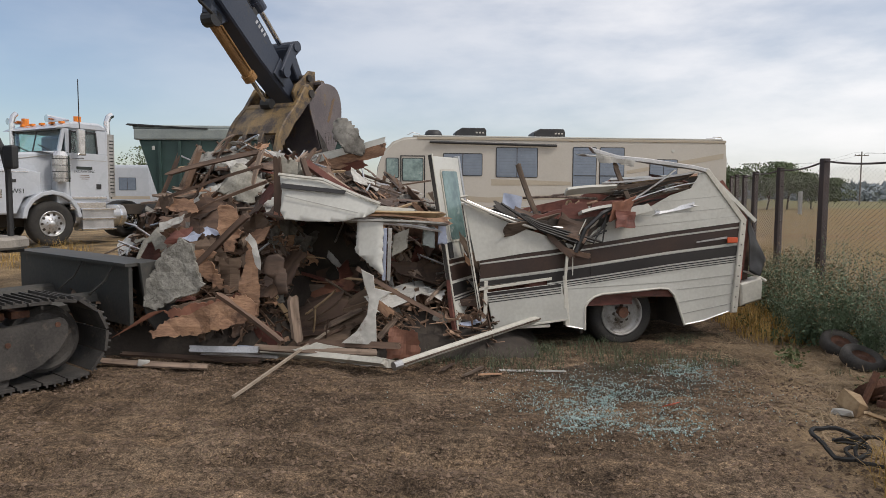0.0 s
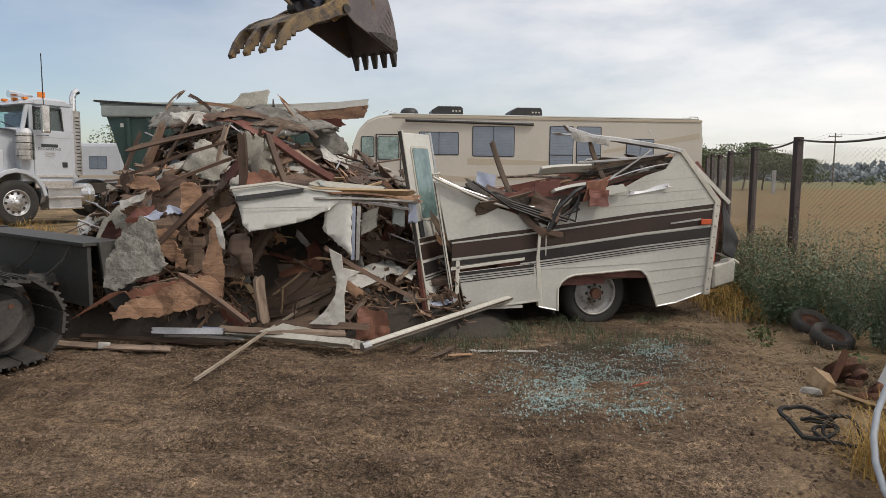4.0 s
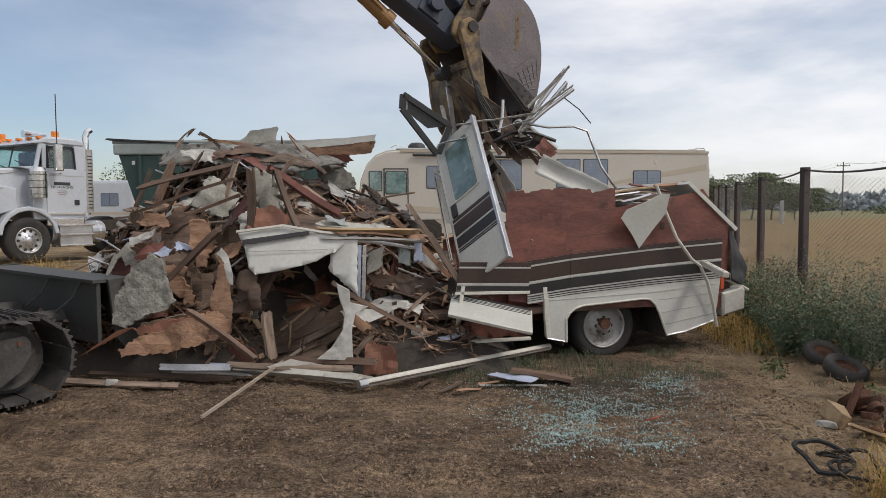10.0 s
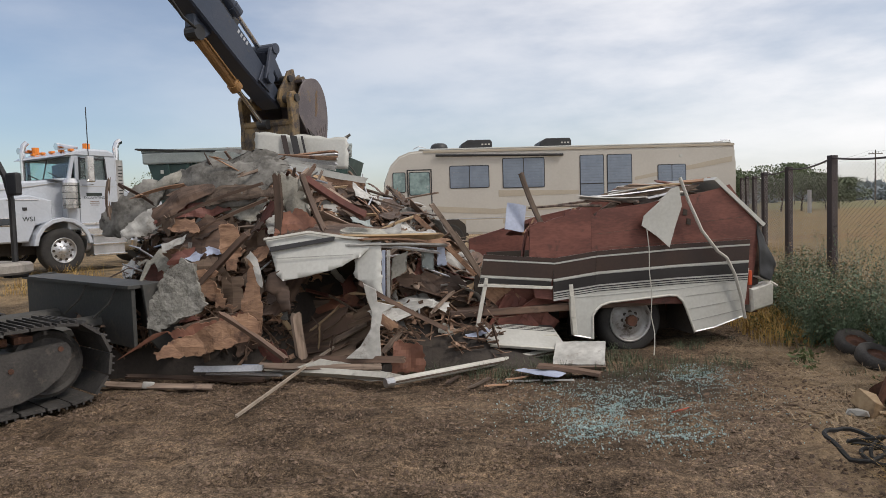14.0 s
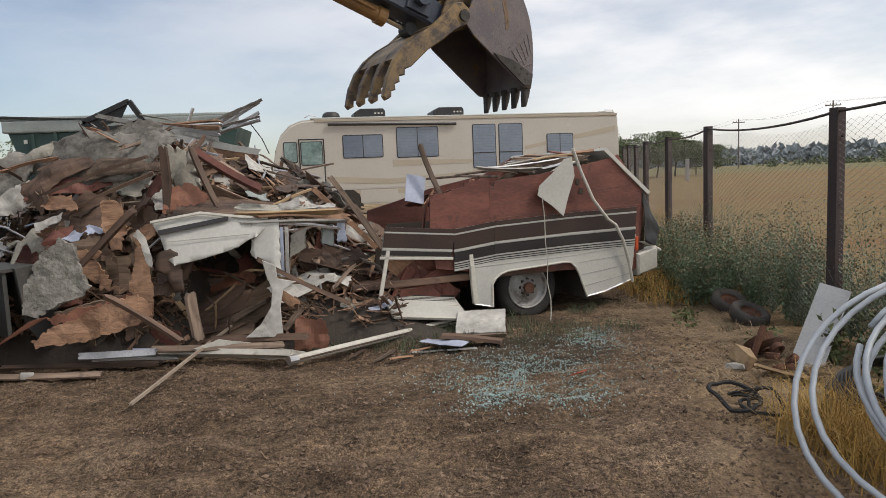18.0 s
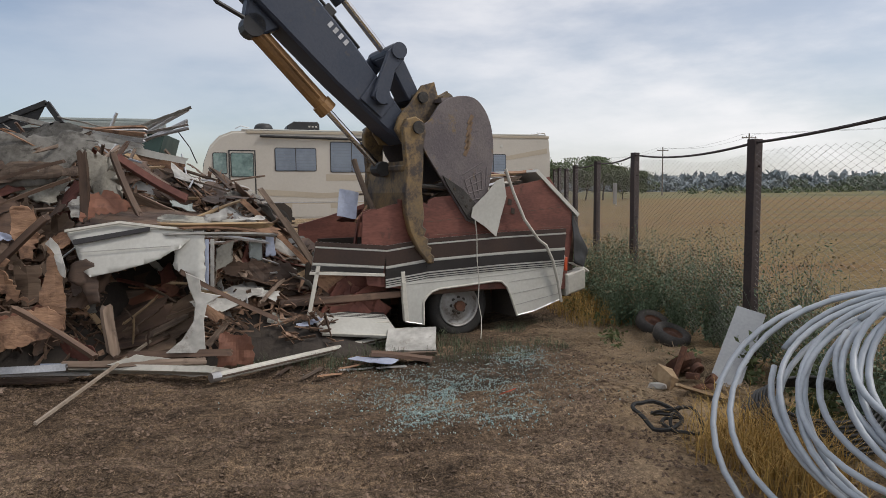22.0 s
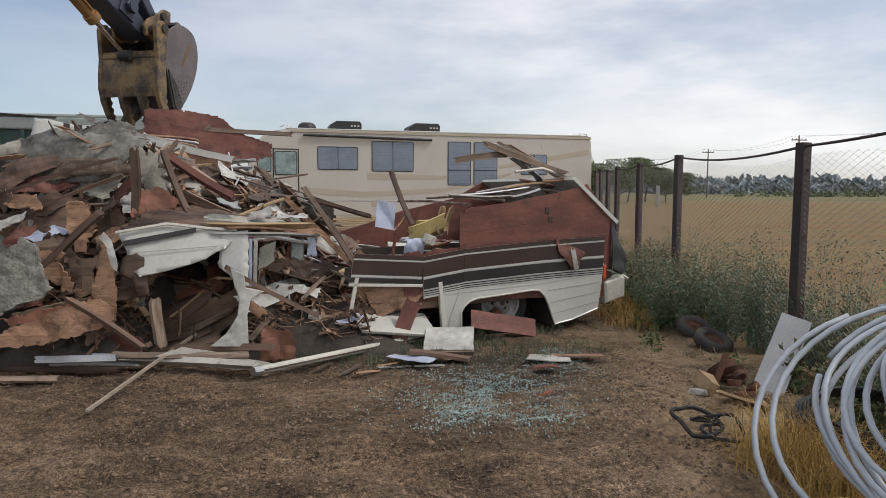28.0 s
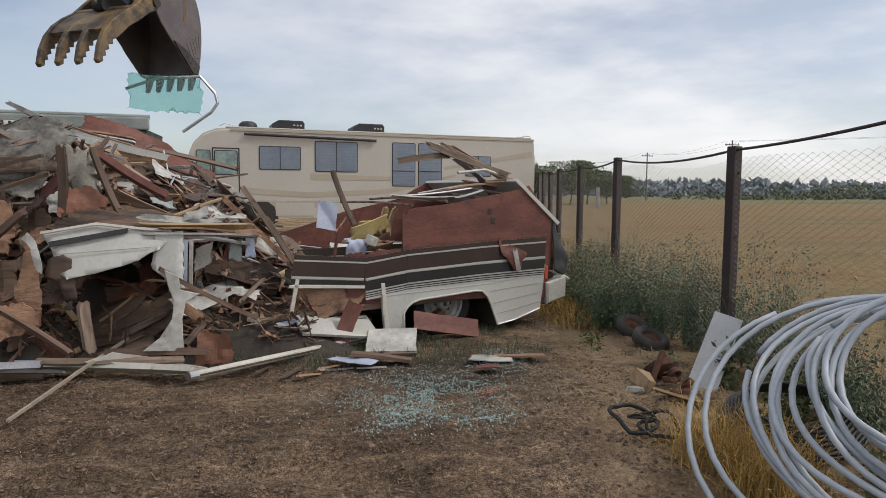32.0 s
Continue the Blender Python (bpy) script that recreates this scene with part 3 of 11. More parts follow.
def patch(c, seed, nu=14, nv=10, bend=0.05, crumple=0.03, rag=0.03, thick=0.008, roll=0.0):
    """A torn sheet between four corners (low left, low right, top right, top left), about the origin of its corners' frame."""
    o = Vector((seed * 1.7 % 50, seed * 3.1 % 50, seed * 0.7 % 50))
    c = [Vector(p) for p in c]
    n = (c[1] - c[0]).cross(c[3] - c[0]).normalized()
    bm = bmesh.new()
    g = []
    for layer in (0, 1):
        rows = []
        for j in range(nv + 1):
            row = []
            for i in range(nu + 1):
                u, v = i / nu, j / nv
                p = (c[0] * (1 - u) + c[1] * u) * (1 - v) + (c[3] * (1 - u) + c[2] * u) * v
                jag = abs(noise.noise(p * 6 + o)) + 0.7 * abs(noise.noise(p * 17 + o))
                mid = (c[0] + c[1] + c[2] + c[3]) / 4
                if i in (0, nu) or j in (0, nv):
                    p = p + (mid - p).normalized() * rag * jag
                off = bend * 2 * noise.noise(p * 1.3 + o) + crumple * noise.noise(p * 4.5 + o) + 0.4 * crumple * noise.noise(p * 12 + o) - roll * max(0.0, v - 0.6) ** 2 * 6 + layer * thick
                row.append(bm.verts.new(p + n * off))
            rows.append(row)
        g.append(rows)
    for j in range(nv):
        for i in range(nu):
            bm.faces.new((g[0][j][i], g[0][j][i + 1], g[0][j + 1][i + 1], g[0][j + 1][i]))
            bm.faces.new((g[1][j][i], g[1][j + 1][i], g[1][j + 1][i + 1], g[1][j][i + 1]))
    ring = [(0, i) for i in range(nu)] + [(j, nu) for j in range(nv)] + [(nv, i) for i in range(nu, 0, -1)] + [(j, 0) for j in range(nv, 0, -1)]
    for (a, b), (d, e) in zip(ring, ring[1:] + ring[:1]):
        bm.faces.new((g[0][d][e], g[0][a][b], g[1][a][b], g[1][d][e]))
    bmesh.ops.recalc_face_normals(bm, faces=bm.faces[:])
    return bm


def torn(outline, seed, jag=0.02, bend=0.04, crumple=0.02, thick=0.01, cell=0.08):
    """A torn board or sheet of any outline (x, z): splintered edges, bent and crumpled, with thickness."""
    rnd = random.Random(seed)
    o = Vector((rnd.uniform(0, 50), rnd.uniform(0, 50), rnd.uniform(0, 50)))
    edge = []
    for (x0, z0), (x1, z1) in zip(outline, list(outline[1:]) + [outline[0]]):
        L = max(1e-6, math.dist((x0, z0), (x1, z1)))
        n = max(1, int(L / 0.022))
        for i in range(n):
            u = (i + (rnd.uniform(-0.3, 0.3) if i else 0.0)) / n
            d = jag * (0.9 * noise.noise(Vector((x0 + (x1 - x0) * u, z0 + (z1 - z0) * u, 0)) * 8 + o) + 0.5 * noise.noise(Vector((x0 + (x1 - x0) * u, z0 + (z1 - z0) * u, 3)) * 25 + o) + 1.2 * rnd.random() ** 9) if i else 0.0
            edge.append((x0 + (x1 - x0) * u + (z1 - z0) / L * d, z0 + (z1 - z0) * u - (x1 - x0) / L * d))
    bm = bmesh.new()
    bm.faces.new([bm.verts.new((x, 0, z)) for x, z in edge])
    xs, zs = [p[0] for p in outline], [p[1] for p in outline]
    for lo, hi, axis in ((min(xs), max(xs), 0), (min(zs), max(zs), 2)):
        v = lo + cell * 0.5
        while v < hi:
            co, no = [0, 0, 0], [0, 0, 0]
            co[axis], no[axis] = v, 1
            bmesh.ops.bisect_plane(bm, geom=bm.verts[:] + bm.edges[:] + bm.faces[:], plane_co=co, plane_no=no)
            v += cell
    bmesh.ops.triangulate(bm, faces=bm.faces[:])
    for v in bm.verts:
        p = v.co.copy()
        v.co.y += bend * 2 * noise.noise(p * 1.2 + o) + crumple * noise.noise(p * 4.5 + o) + 0.5 * crumple * noise.noise(p * 11 + o)
    bmesh.ops.recalc_face_normals(bm, faces=bm.faces[:])
    bmesh.ops.solidify(bm, geom=bm.faces[:], thickness=thick)
    return bm


def plank(l, w, t, seed, jag=0.08, warp=0.02, seg=8):
    """A broken board along x with splintered ends."""
    rnd = random.Random(seed)
    bm = bmesh.new()
    rows = []
    for i in range(seg + 1):
        u = i / seg - 0.5
        row = []
        for j in range(5):
            v = j / 4 - 0.5
            for s in (0, 1):
                x = u * l
                if i in (0, seg):
                    x -= math.copysign(rnd.uniform(0, jag), u)
                row.append(bm.verts.new((x, (s - 0.5) * t + warp * math.sin(3 * u + seed), v * w + warp * math.cos(2.3 * u + seed) + (0.02 * w * noise.noise(Vector((x * 6, v, seed))) if j in (0, 4) else 0))))
        rows.append(row)
    for a, b in zip(rows, rows[1:]):
        for j in range(4):
            bm.faces.new((a[2 * j], b[2 * j], b[2 * j + 2], a[2 * j + 2]))
            bm.faces.new((a[2 * j + 1], a[2 * j + 3], b[2 * j + 3], b[2 * j + 1]))
        bm.faces.new((a[0], a[1], b[1], b[0])); bm.faces.new((a[8], b[8], b[9], a[9]))
    for a, flip in ((rows[0], 1), (rows[-1], 0)):
        for j in range(4):
            q = (a[2 * j], a[2 * j + 2], a[2 * j + 3], a[2 * j + 1])
            bm.faces.new(q if flip else q[::-1])
    bmesh.ops.recalc_face_normals(bm, faces=bm.faces[:])
    return bm


def aim(p, q, spin=0.0):
    """A pose at the middle of p and q with its x axis along them, turned about it by spin degrees."""
    p, q = Vector(p), Vector(q)
    x = (q - p).normalized()
    y = Vector((0, 0, 1)).cross(x)
    y = y.normalized() if y.length > 1e-4 else Vector((0, 1, 0))
    m = Matrix((x, y, x.cross(y))).transposed().to_4x4()
    return Matrix.Translation((p + q) / 2) @ m @ Matrix.Rotation(radians(spin), 4, "X")


def hang(a, b, spin=0.0):
    """A pose at a with its z axis towards b, turned about it by spin degrees."""
    q = Vector((0, 0, 1)).rotation_difference((Vector(b) - Vector(a)).normalized())
    return Matrix.Translation(a) @ q.to_matrix().to_4x4() @ Matrix.Rotation(radians(spin), 4, "Z")


def raw_mesh(name, verts, faces, material):
    me = bpy.data.meshes.new(name)
    me.from_pydata(verts, [], faces)
    me.materials.append(material)
    me.update()
    return me


def words(text, size, material, parent, m, name="lettering", depth=0.002):
    cu = bpy.data.curves.new(name, "FONT")
    cu.body, cu.size, cu.extrude, cu.align_x, cu.align_y = text, size, depth, "CENTER", "CENTER"
    tmp = bpy.data.objects.new(name, cu)
    scene.collection.objects.link(tmp)
    me = bpy.data.meshes.new_from_object(tmp.evaluated_get(bpy.context.evaluated_depsgraph_get()))
    bpy.data.objects.remove(tmp)
    bpy.data.curves.remove(cu)
    me.materials.clear()
    me.materials.append(material)
    return part(name, me, material, parent, m=m)

# ---- ground ----
def graded(lo, hi, step, reach, grow=1.16):
    mid = list(np.arange(lo, hi + step / 2, step))
    out, d, left, right = [], step, [lo], [hi]
    while right[-1] < reach:
        d *= grow
        left.append(left[-1] - d); right.append(right[-1] + d)
    return np.array(left[:0:-1] + mid + right[1:])


gx, gy = graded(-5.6, 4.6, 0.045, 2500), graded(2.4, 8.2, 0.045, 2500)
GX, GY = np.meshgrid(gx, gy)
GZ = gz(GX, GY)
nx, ny = len(gx), len(gy)
idx = np.arange(nx * ny).reshape(ny, nx)
quads = np.stack([idx[:-1, :-1], idx[:-1, 1:], idx[1:, 1:], idx[1:, :-1]], -1).reshape(-1, 4)
g_me = bpy.data.meshes.new("ground")
g_me.vertices.add(nx * ny)
g_me.vertices.foreach_set("co", np.stack([GX, GY, GZ], -1).astype(np.float32).ravel())
g_me.loops.add(quads.size)
g_me.loops.foreach_set("vertex_index", quads.astype(np.int32).ravel())
g_me.polygons.add(len(quads))
g_me.polygons.foreach_set("loop_start", np.arange(0, quads.size, 4, dtype=np.int32))
g_me.update()
g_me.materials.append(ground_material())
g_me.shade_smooth()
single("ground", g_me, None, "churned brown dirt yard running into a dry ochre field", "ground", kind="structure")

# ---- chain-link fence ----
POSTS = ((3.30, 2.6), (3.78, 5.2), (4.365, 8.44), (5.0, 11.0), (5.70, 13.6), (6.55, 16.2), (7.39, 18.8), (8.25, 21.4))
fence = thing("chain_link_fence", "sagging chain-link fence on dark steel posts along a field", "fence", kind="structure")
POST_TOP = (2.08, 1.98, 2.05, 2.05, 2.08, 2.1, 2.2, 2.25)
for (px, py), pt in zip(POSTS, POST_TOP):
    wdt = 0.046 if py > 6 else 0.05
    bm = bx(-wdt, wdt, -wdt * 0.8, wdt * 0.8, -0.2, pt - 0.0, 0.006)
    for hz_ in (0.5, 1.2, 1.75):
        tube(bm, [(0.0, -wdt - 0.012, hz_), (0, -wdt * 0.5, hz_)], 0.012, 6)
    part("post", bm, M_POST, fence, m=pose(px, py, 0, 0, 0, 17))


def top_wire(a, b, za, zb, sag, k=14):
    return [(a[0] + (b[0] - a[0]) * i / k, a[1] + (b[1] - a[1]) * i / k, za + (zb - za) * i / k - sag * 4 * (i / k) * (1 - i / k)) for i in range(k + 1)]


for i in range(len(POSTS) - 1):
    a, b = POSTS[i], POSTS[i + 1]
    za, zb = POST_TOP[i] - 0.03, POST_TOP[i + 1] - 0.03
    sag = (0.03, 0.07, 0.05, 0.04, 0.03, 0.02, 0.02)[i]
    part("top_cable", tb(top_wire(a, b, za, zb, sag), 0.012, 6), M_POST, fence)
    # woven wires: each zigzags up, hooked into its neighbours
    L = math.dist(a, b)
    pitch = (0.056, 0.056, 0.060, 0.085)[min(i, 3)]
    cols = int(L / pitch)
    d = Vector(((b[0] - a[0]) / L, (b[1] - a[1]) / L, 0))
    nrm = Vector((-d.y, d.x, 0))
    vs, fs = [], []
    rad = (0.0013, 0.0013, 0.0015, 0.0020)[min(i, 3)]
    step = pitch * 0.50
    rows = int(2.0 / step)
    for c in range(cols):
        s0 = (c + 0.5) * pitch
        f = s0 / L
        top = za + (zb - za) * f - sag * 4 * f * (1 - f) - (0.06 if i else 0.10) - 0.03 * math.sin(s0 * 2.1)
        low = 0.04 if i > 1 else 0.08
        base = gz1(a[0] + d.x * s0, a[1] + d.y * s0)
        for r in range(rows + 1):
            z = base + low + (top - base - low) * r / rows
            off = (pitch * 0.52) * (1 if (r + c) % 2 else -1)
            bul = 0.02 * math.sin(s0 * 1.3 + z * 2)
            p = Vector((a[0], a[1], 0)) + d * (s0 + off) + nrm * (bul + 0.004 * (1 if (r + c) % 2 else -1)) + Vector((0, 0, z))
            for q in range(3):
                an = q * 2.094
                vs.append(tuple(p + d * (math.cos(an) * rad * 1.25) + nrm * (math.sin(an) * rad * 1.25)))
            if r:
                n0 = len(vs) - 6
                for q in range(3):
                    fs.append((n0 + q, n0 + (q + 1) % 3, n0 + 3 + (q + 1) % 3, n0 + 3 + q))
    part("wire_mesh", raw_mesh("wire_mesh", vs, fs, M_WIRE), M_WIRE, fence)
part("sign_plate", bx(-0.13, 0.13, -0.003, 0.003, -0.16, 0.16, 0.001), M_ALU, fence, "small grey metal plate", m=pose(4.66, 9.62, 1.50, 0, 0, 75))


# ---- foliage ----
def leaf_cloud(name, places, leaf, material, seed, droop=0.4, shape=2.2):
    """Many small pointed leaves at places (x, y, z), one mesh."""
    rnd = np.random.RandomState(seed)
    P = np.asarray(places, float)
    k = len(P)
    th, ph = rnd.uniform(0, 2 * np.pi, k), rnd.uniform(-0.9, 1.2, k)
    t = np.stack([np.cos(th) * np.cos(ph), np.sin(th) * np.cos(ph), np.sin(ph)], -1)
    s = np.cross(t, rnd.normal(size=(k, 3)))
    s /= np.linalg.norm(s, axis=1, keepdims=True) + 1e-9
    L = leaf * rnd.uniform(0.6, 1.4, (k, 1))
    W = L / shape * 0.5
    v = np.stack([P, P + t * L * 0.45 + s * W, P + t * L, P + t * L * 0.45 - s * W], 1).reshape(-1, 3)
    f = (np.arange(k * 4).reshape(-1, 4)).tolist()
    return raw_mesh(name, v.tolist(), f, material)


def blades(name, places, h, w, material, seed, lean=0.5, seg=3):
    """Grass blades rooted at places, bending over."""
    rnd = np.random.RandomState(seed)
    P = np.asarray(places, float)
    k = len(P)
    th = rnd.uniform(0, 2 * np.pi, k)
    H = h * rnd.uniform(0.45, 1.25, k)
    ln = lean * rnd.uniform(0.1, 1.3, k)
    d = np.stack([np.cos(th), np.sin(th), 0 * th], -1)
    s = np.stack([-np.sin(th), np.cos(th), 0 * th], -1)
    rows = []
    for i in range(seg + 1):
        u = i / seg
        c = P + d * (H * ln * u * u)[:, None]
        c[:, 2] += H * u * (1 - 0.35 * ln * u)
        ww = (w * (1 - 0.8 * u))
        rows += [c - s * ww, c + s * ww]
    v = np.stack(rows, 1).reshape(-1, 3)
    n = 2 * (seg + 1)
    base = np.arange(k) * n
    f = np.concatenate([np.stack([base + 2 * i, base + 2 * i + 1, base + 2 * i + 3, base + 2 * i + 2], -1) for i in range(seg)])
    return raw_mesh(name, v.tolist(), f.tolist(), material)


def fence_x(y):
    return np.interp(y, [p[1] for p in POSTS], [p[0] for p in POSTS])


rs = np.random.RandomState(5)


def weed_places(count, y0, y1, off0, off1, hmin, hmax, rs, stems=26, keep=None):
    """Points on upright branching stems, and the stem tips."""
    pts, tips, stalks = [], [], []
    for _ in range(count):
        y = rs.uniform(y0, y1)
        x = fence_x(y) + rs.uniform(off0, off1)
        if keep and not keep(x, y):
            continue
        h = rs.uniform(hmin, hmax)
        z = gz1(x, y)
        for _ in range(stems):
            a, lean = rs.uniform(0, 6.283), rs.uniform(0.02, 0.42)
            top = h * rs.uniform(0.55, 1.1)
            stalks.append(((x, y, z), (x + math.cos(a) * lean * top, y + math.sin(a) * lean * top, z + top)))
            for u in rs.uniform(0.12, 1.0, int(17 * h / 0.7)):
                r = rs.normal(0, 0.035, 3)
                pts.append((x + math.cos(a) * lean * top * u + r[0], y + math.sin(a) * lean * top * u + r[1], z + top * u + r[2] * 0.6))
            tips.append((x + math.cos(a) * lean * top, y + math.sin(a) * lean * top, z + top))
    return pts, tips, stalks


def stalk_mesh(name, stalks, r, material):
    vs, fs = [], []
    for p, q in stalks:
        n = len(vs)
        for c, rr in ((p, r), (q, r * 0.4)):
            for an in (0, 2.094, 4.189):
                vs.append((c[0] + math.cos(an) * rr, c[1] + math.sin(an) * rr, c[2]))
        for j in range(3):
            fs.append((n + j, n + (j + 1) % 3, n + 3 + (j + 1) % 3, n + 3 + j))
    return raw_mesh(name, vs, fs, material)


# tall grey-green weeds along the fence, lower green leaves in front of them
p1_, t1_, s1_ = weed_places(84, 5.6, 9.8, -0.62, 0.15, 0.40, 0.85, rs, keep=lambda x, y: not (y < 7.0 and x < 3.86))
p2_, t2_, s2_ = weed_places(14, 3.3, 5.6, -0.25, 0.35, 0.30, 0.75, rs)
p3_, t3_, s3_ = weed_places(44, 4.4, 9.4, -0.05, 0.55, 0.5, 1.15, rs, 14)
single("tall_weeds", leaf_cloud("tall_weeds", p1_ + p2_, 0.038, M_SAGE, 3), None, "tall grey-green weeds growing thickly along the fence", "weeds", kind="stuff")
single("back_weeds", leaf_cloud("back_weeds", p3_, 0.030, M_SAGE, 4), None, "thin grey-green weeds beyond the wire fence", "weeds", kind="stuff")
single("weed_stems", stalk_mesh("weed_stems", s1_ + s2_ + s3_, 0.0035, M_SAGE), None, "grey-green weed stems by the fence", "weeds", kind="stuff")
heads = []
for q in t1_ + t2_ + t3_:
    for _ in range(7):
        heads.append((q[0] + rs.normal(0, 0.022), q[1] + rs.normal(0, 0.022), q[2] + rs.normal(0, 0.022)))
single("seed_heads", leaf_cloud("seed_heads", heads, 0.020, M_SEED, 5, shape=1.3), None, "pale dry seed heads on the fence weeds", "weeds", kind="stuff")
g1_, _, _ = weed_places(34, 5.3, 9.2, -1.0, -0.45, 0.05, 0.20, rs, 14, keep=lambda x, y: not (5.7 < y < 6.8 and 3.2 < x < 3.95))
g2_, _, _ = weed_places(26, 2.7, 4.9, -0.5, 0.4, 0.12, 0.40, rs, 18)
single("low_weeds", leaf_cloud("low_weeds", g1_ + g2_, 0.050, M_WEED, 6, shape=1.8), None, "low bright green weeds at the edge of the dirt", "weeds", kind="stuff")


def scatter(n, x0, x1, y0, y1, rs, keep=None):
    x, y = rs.uniform(x0, x1, n), rs.uniform(y0, y1, n)
    if keep is not None:
        k = keep(x, y)
        x, y = x[k], y[k]
    return np.stack([x, y, gz(x, y)], -1)


dry = np.concatenate([
    scatter(9000, 1.8, 3.1, 2.3, 4.2, rs, lambda x, y: np.hypot((x - 2.52) / 0.36, (y - 3.30) / 0.62) < rs.uniform(0.3, 1.05, len(x))),
    scatter(5200, 3.1, 5.0, 7.2, 12.0, rs, lambda x, y: x < fence_x(y) + 0.1),
    scatter(2600, -9.0, -4.2, 12.0, 14.6, rs, lambda x, y: vnoise(x * 1.3, y * 1.3, 31) > 0.5),
    scatter(3000, 4.2, 7.5, 11.0, 19.0, rs, lambda x, y: np.abs(x - fence_x(y)) < 0.7)])
single("dry_grass", blades("dry_grass", dry, 0.33, 0.0035, M_STRAW, 7, 0.95), None, "clumps of dry yellow grass beside the dirt", "grass", kind="stuff")
thin = np.concatenate([scatter(3800, 0.2, 3.4, 5.9, 7.6, rs, lambda x, y: vnoise(x * 2.2, y * 2.2, 33) > 0.50), scatter(1300, -0.6, 0.9, 6.1, 6.9, rs)])
single("wheel_grass", blades("wheel_grass", thin, 0.10, 0.003, M_DUSKGRASS, 8, 0.8), None, "thin trampled green grass under the wreck", "grass", kind="stuff")


def litter(n, x0, x1, y0, y1, rs, l, w, keep=None):
    P = scatter(n, x0, x1, y0, y1, rs, keep)
    k = len(P)
    th, el = rs.uniform(0, 6.283, k), rs.uniform(-0.12, 0.3, k)
    L = l * rs.uniform(0.4, 1.4, k)
    d = np.stack([np.cos(th) * np.cos(el), np.sin(th) * np.cos(el), np.sin(el)], -1) * L[:, None]
    s = np.stack([-np.sin(th), np.cos(th), 0 * th], -1) * w
    P[:, 2] += 0.008 + np.abs(d[:, 2]) * 0.4
    v = np.stack([P - d / 2 - s, P - d / 2 + s, P + d / 2 + s, P + d / 2 - s], 1).reshape(-1, 3)
    v2 = v.copy(); v2[:, 2] -= 0.004
    q = np.arange(k * 4).reshape(-1, 4)
    return v.tolist(), q.tolist()


lv, lf = litter(22000, 1.2, 4.3, 4.0, 9.5, rs, 0.17, 0.0026, lambda x, y: (x - 0.25 * y > 1.75 - 1.5 * vnoise(x * 1.5, y * 1.5, 41) * rs.uniform(0.3, 1.0, len(x))) & (x < fence_x(y) - 0.3))
single("straw_litter", raw_mesh("straw_litter", lv, lf, M_LITTER), None, "dead straw and stalks lying on the dirt", "straw", kind="stuff")
lv, lf = litter(900, -4, 4, 2.2, 6.5, rs, 0.06, 0.0016)
single("loose_stalks", raw_mesh("loose_stalks", lv, lf, M_LITTER), None, "loose stalks strewn over the dirt", "straw", kind="stuff")


def chunk_stuff(n, x0, x1, y0, y1, smin, smax, rs, keep=None, flat=0.6):
    """Small broken lumps on the ground."""
    vs, fs = [], []
    P = scatter(n, x0, x1, y0, y1, rs, keep)
    for p in P:
        s = smin + (smax - smin) * rs.uniform() ** 3
        a = len(vs)
        for k in range(6):
            d = ((1, 0, 0), (-1, 0, 0), (0, 1, 0), (0, -1, 0), (0, 0, 1), (0, 0, -1))[k]
            q = [d[j] * s * rs.uniform(0.6, 1.3) + rs.normal(0, 0.25) * s for j in range(3)]
            vs.append((p[0] + q[0], p[1] + q[1], p[2] + max(-0.3 * s, q[2] * flat)))
        for f in ((0, 2, 4), (2, 1, 4), (1, 3, 4), (3, 0, 4), (2, 0, 5), (1, 2, 5), (3, 1, 5), (0, 3, 5)):
            fs.append(tuple(a + i for i in f))
    return vs, fs


v_, f_ = chunk_stuff(60000, -4.6, 3.0, 2.2, 6.4, 0.0025, 0.019, rs, lambda x, y: (vnoise(x * 1.6, y * 1.6, 51) > 0.30) & (vnoise(x * 5, y * 5, 52) > 0.28), 0.75)
single("dirt_clods", raw_mesh("dirt_clods", v_, f_, M_CLOD), None, "small clods of dry dirt on the yard", "dirt", kind="stuff")


def shards(n, cx, cy, rx, ry, rs, smin, smax, up=0.006):
    vs, fs = [], []
    for _ in range(n):
        r, a = rs.uniform() ** 0.6 * (1 + 0.25 * rs.normal()), rs.uniform(0, 6.283)
        x, y = cx + rx * r * math.cos(a), cy + ry * r * math.sin(a)
        if vnoise(np.array(x * 4.0), np.array(y * 4.0), 61) < rs.uniform(0.1, 0.6):
            continue
        z, s, b = gz1(x, y) + up, smin + (smax - smin) * rs.uniform() ** 2.5, rs.uniform(0, 6.283)
        k, n0 = 4, len(vs)
        t1, t2 = rs.normal(0, 0.25, 2)
        for j in range(k):
            e = b + j * 6.283 / k + rs.uniform(-0.4, 0.4)
            dx, dy = math.cos(e) * s * rs.uniform(0.5, 1.1), math.sin(e) * s * rs.uniform(0.5, 1.1)
            vs.append((x + dx, y + dy, z + dx * t1 + dy * t2 + 0.003)); vs.append((x + dx, y + dy, z + dx * t1 + dy * t2 - 0.004))
        fs.append((n0, n0 + 2, n0 + 4, n0 + 6))
        for j in range(k):
            i0, i1 = n0 + 2 * j, n0 + 2 * ((j + 1) % k)
            fs.append((i0, i0 + 1, i1 + 1, i1))
    return vs, fs


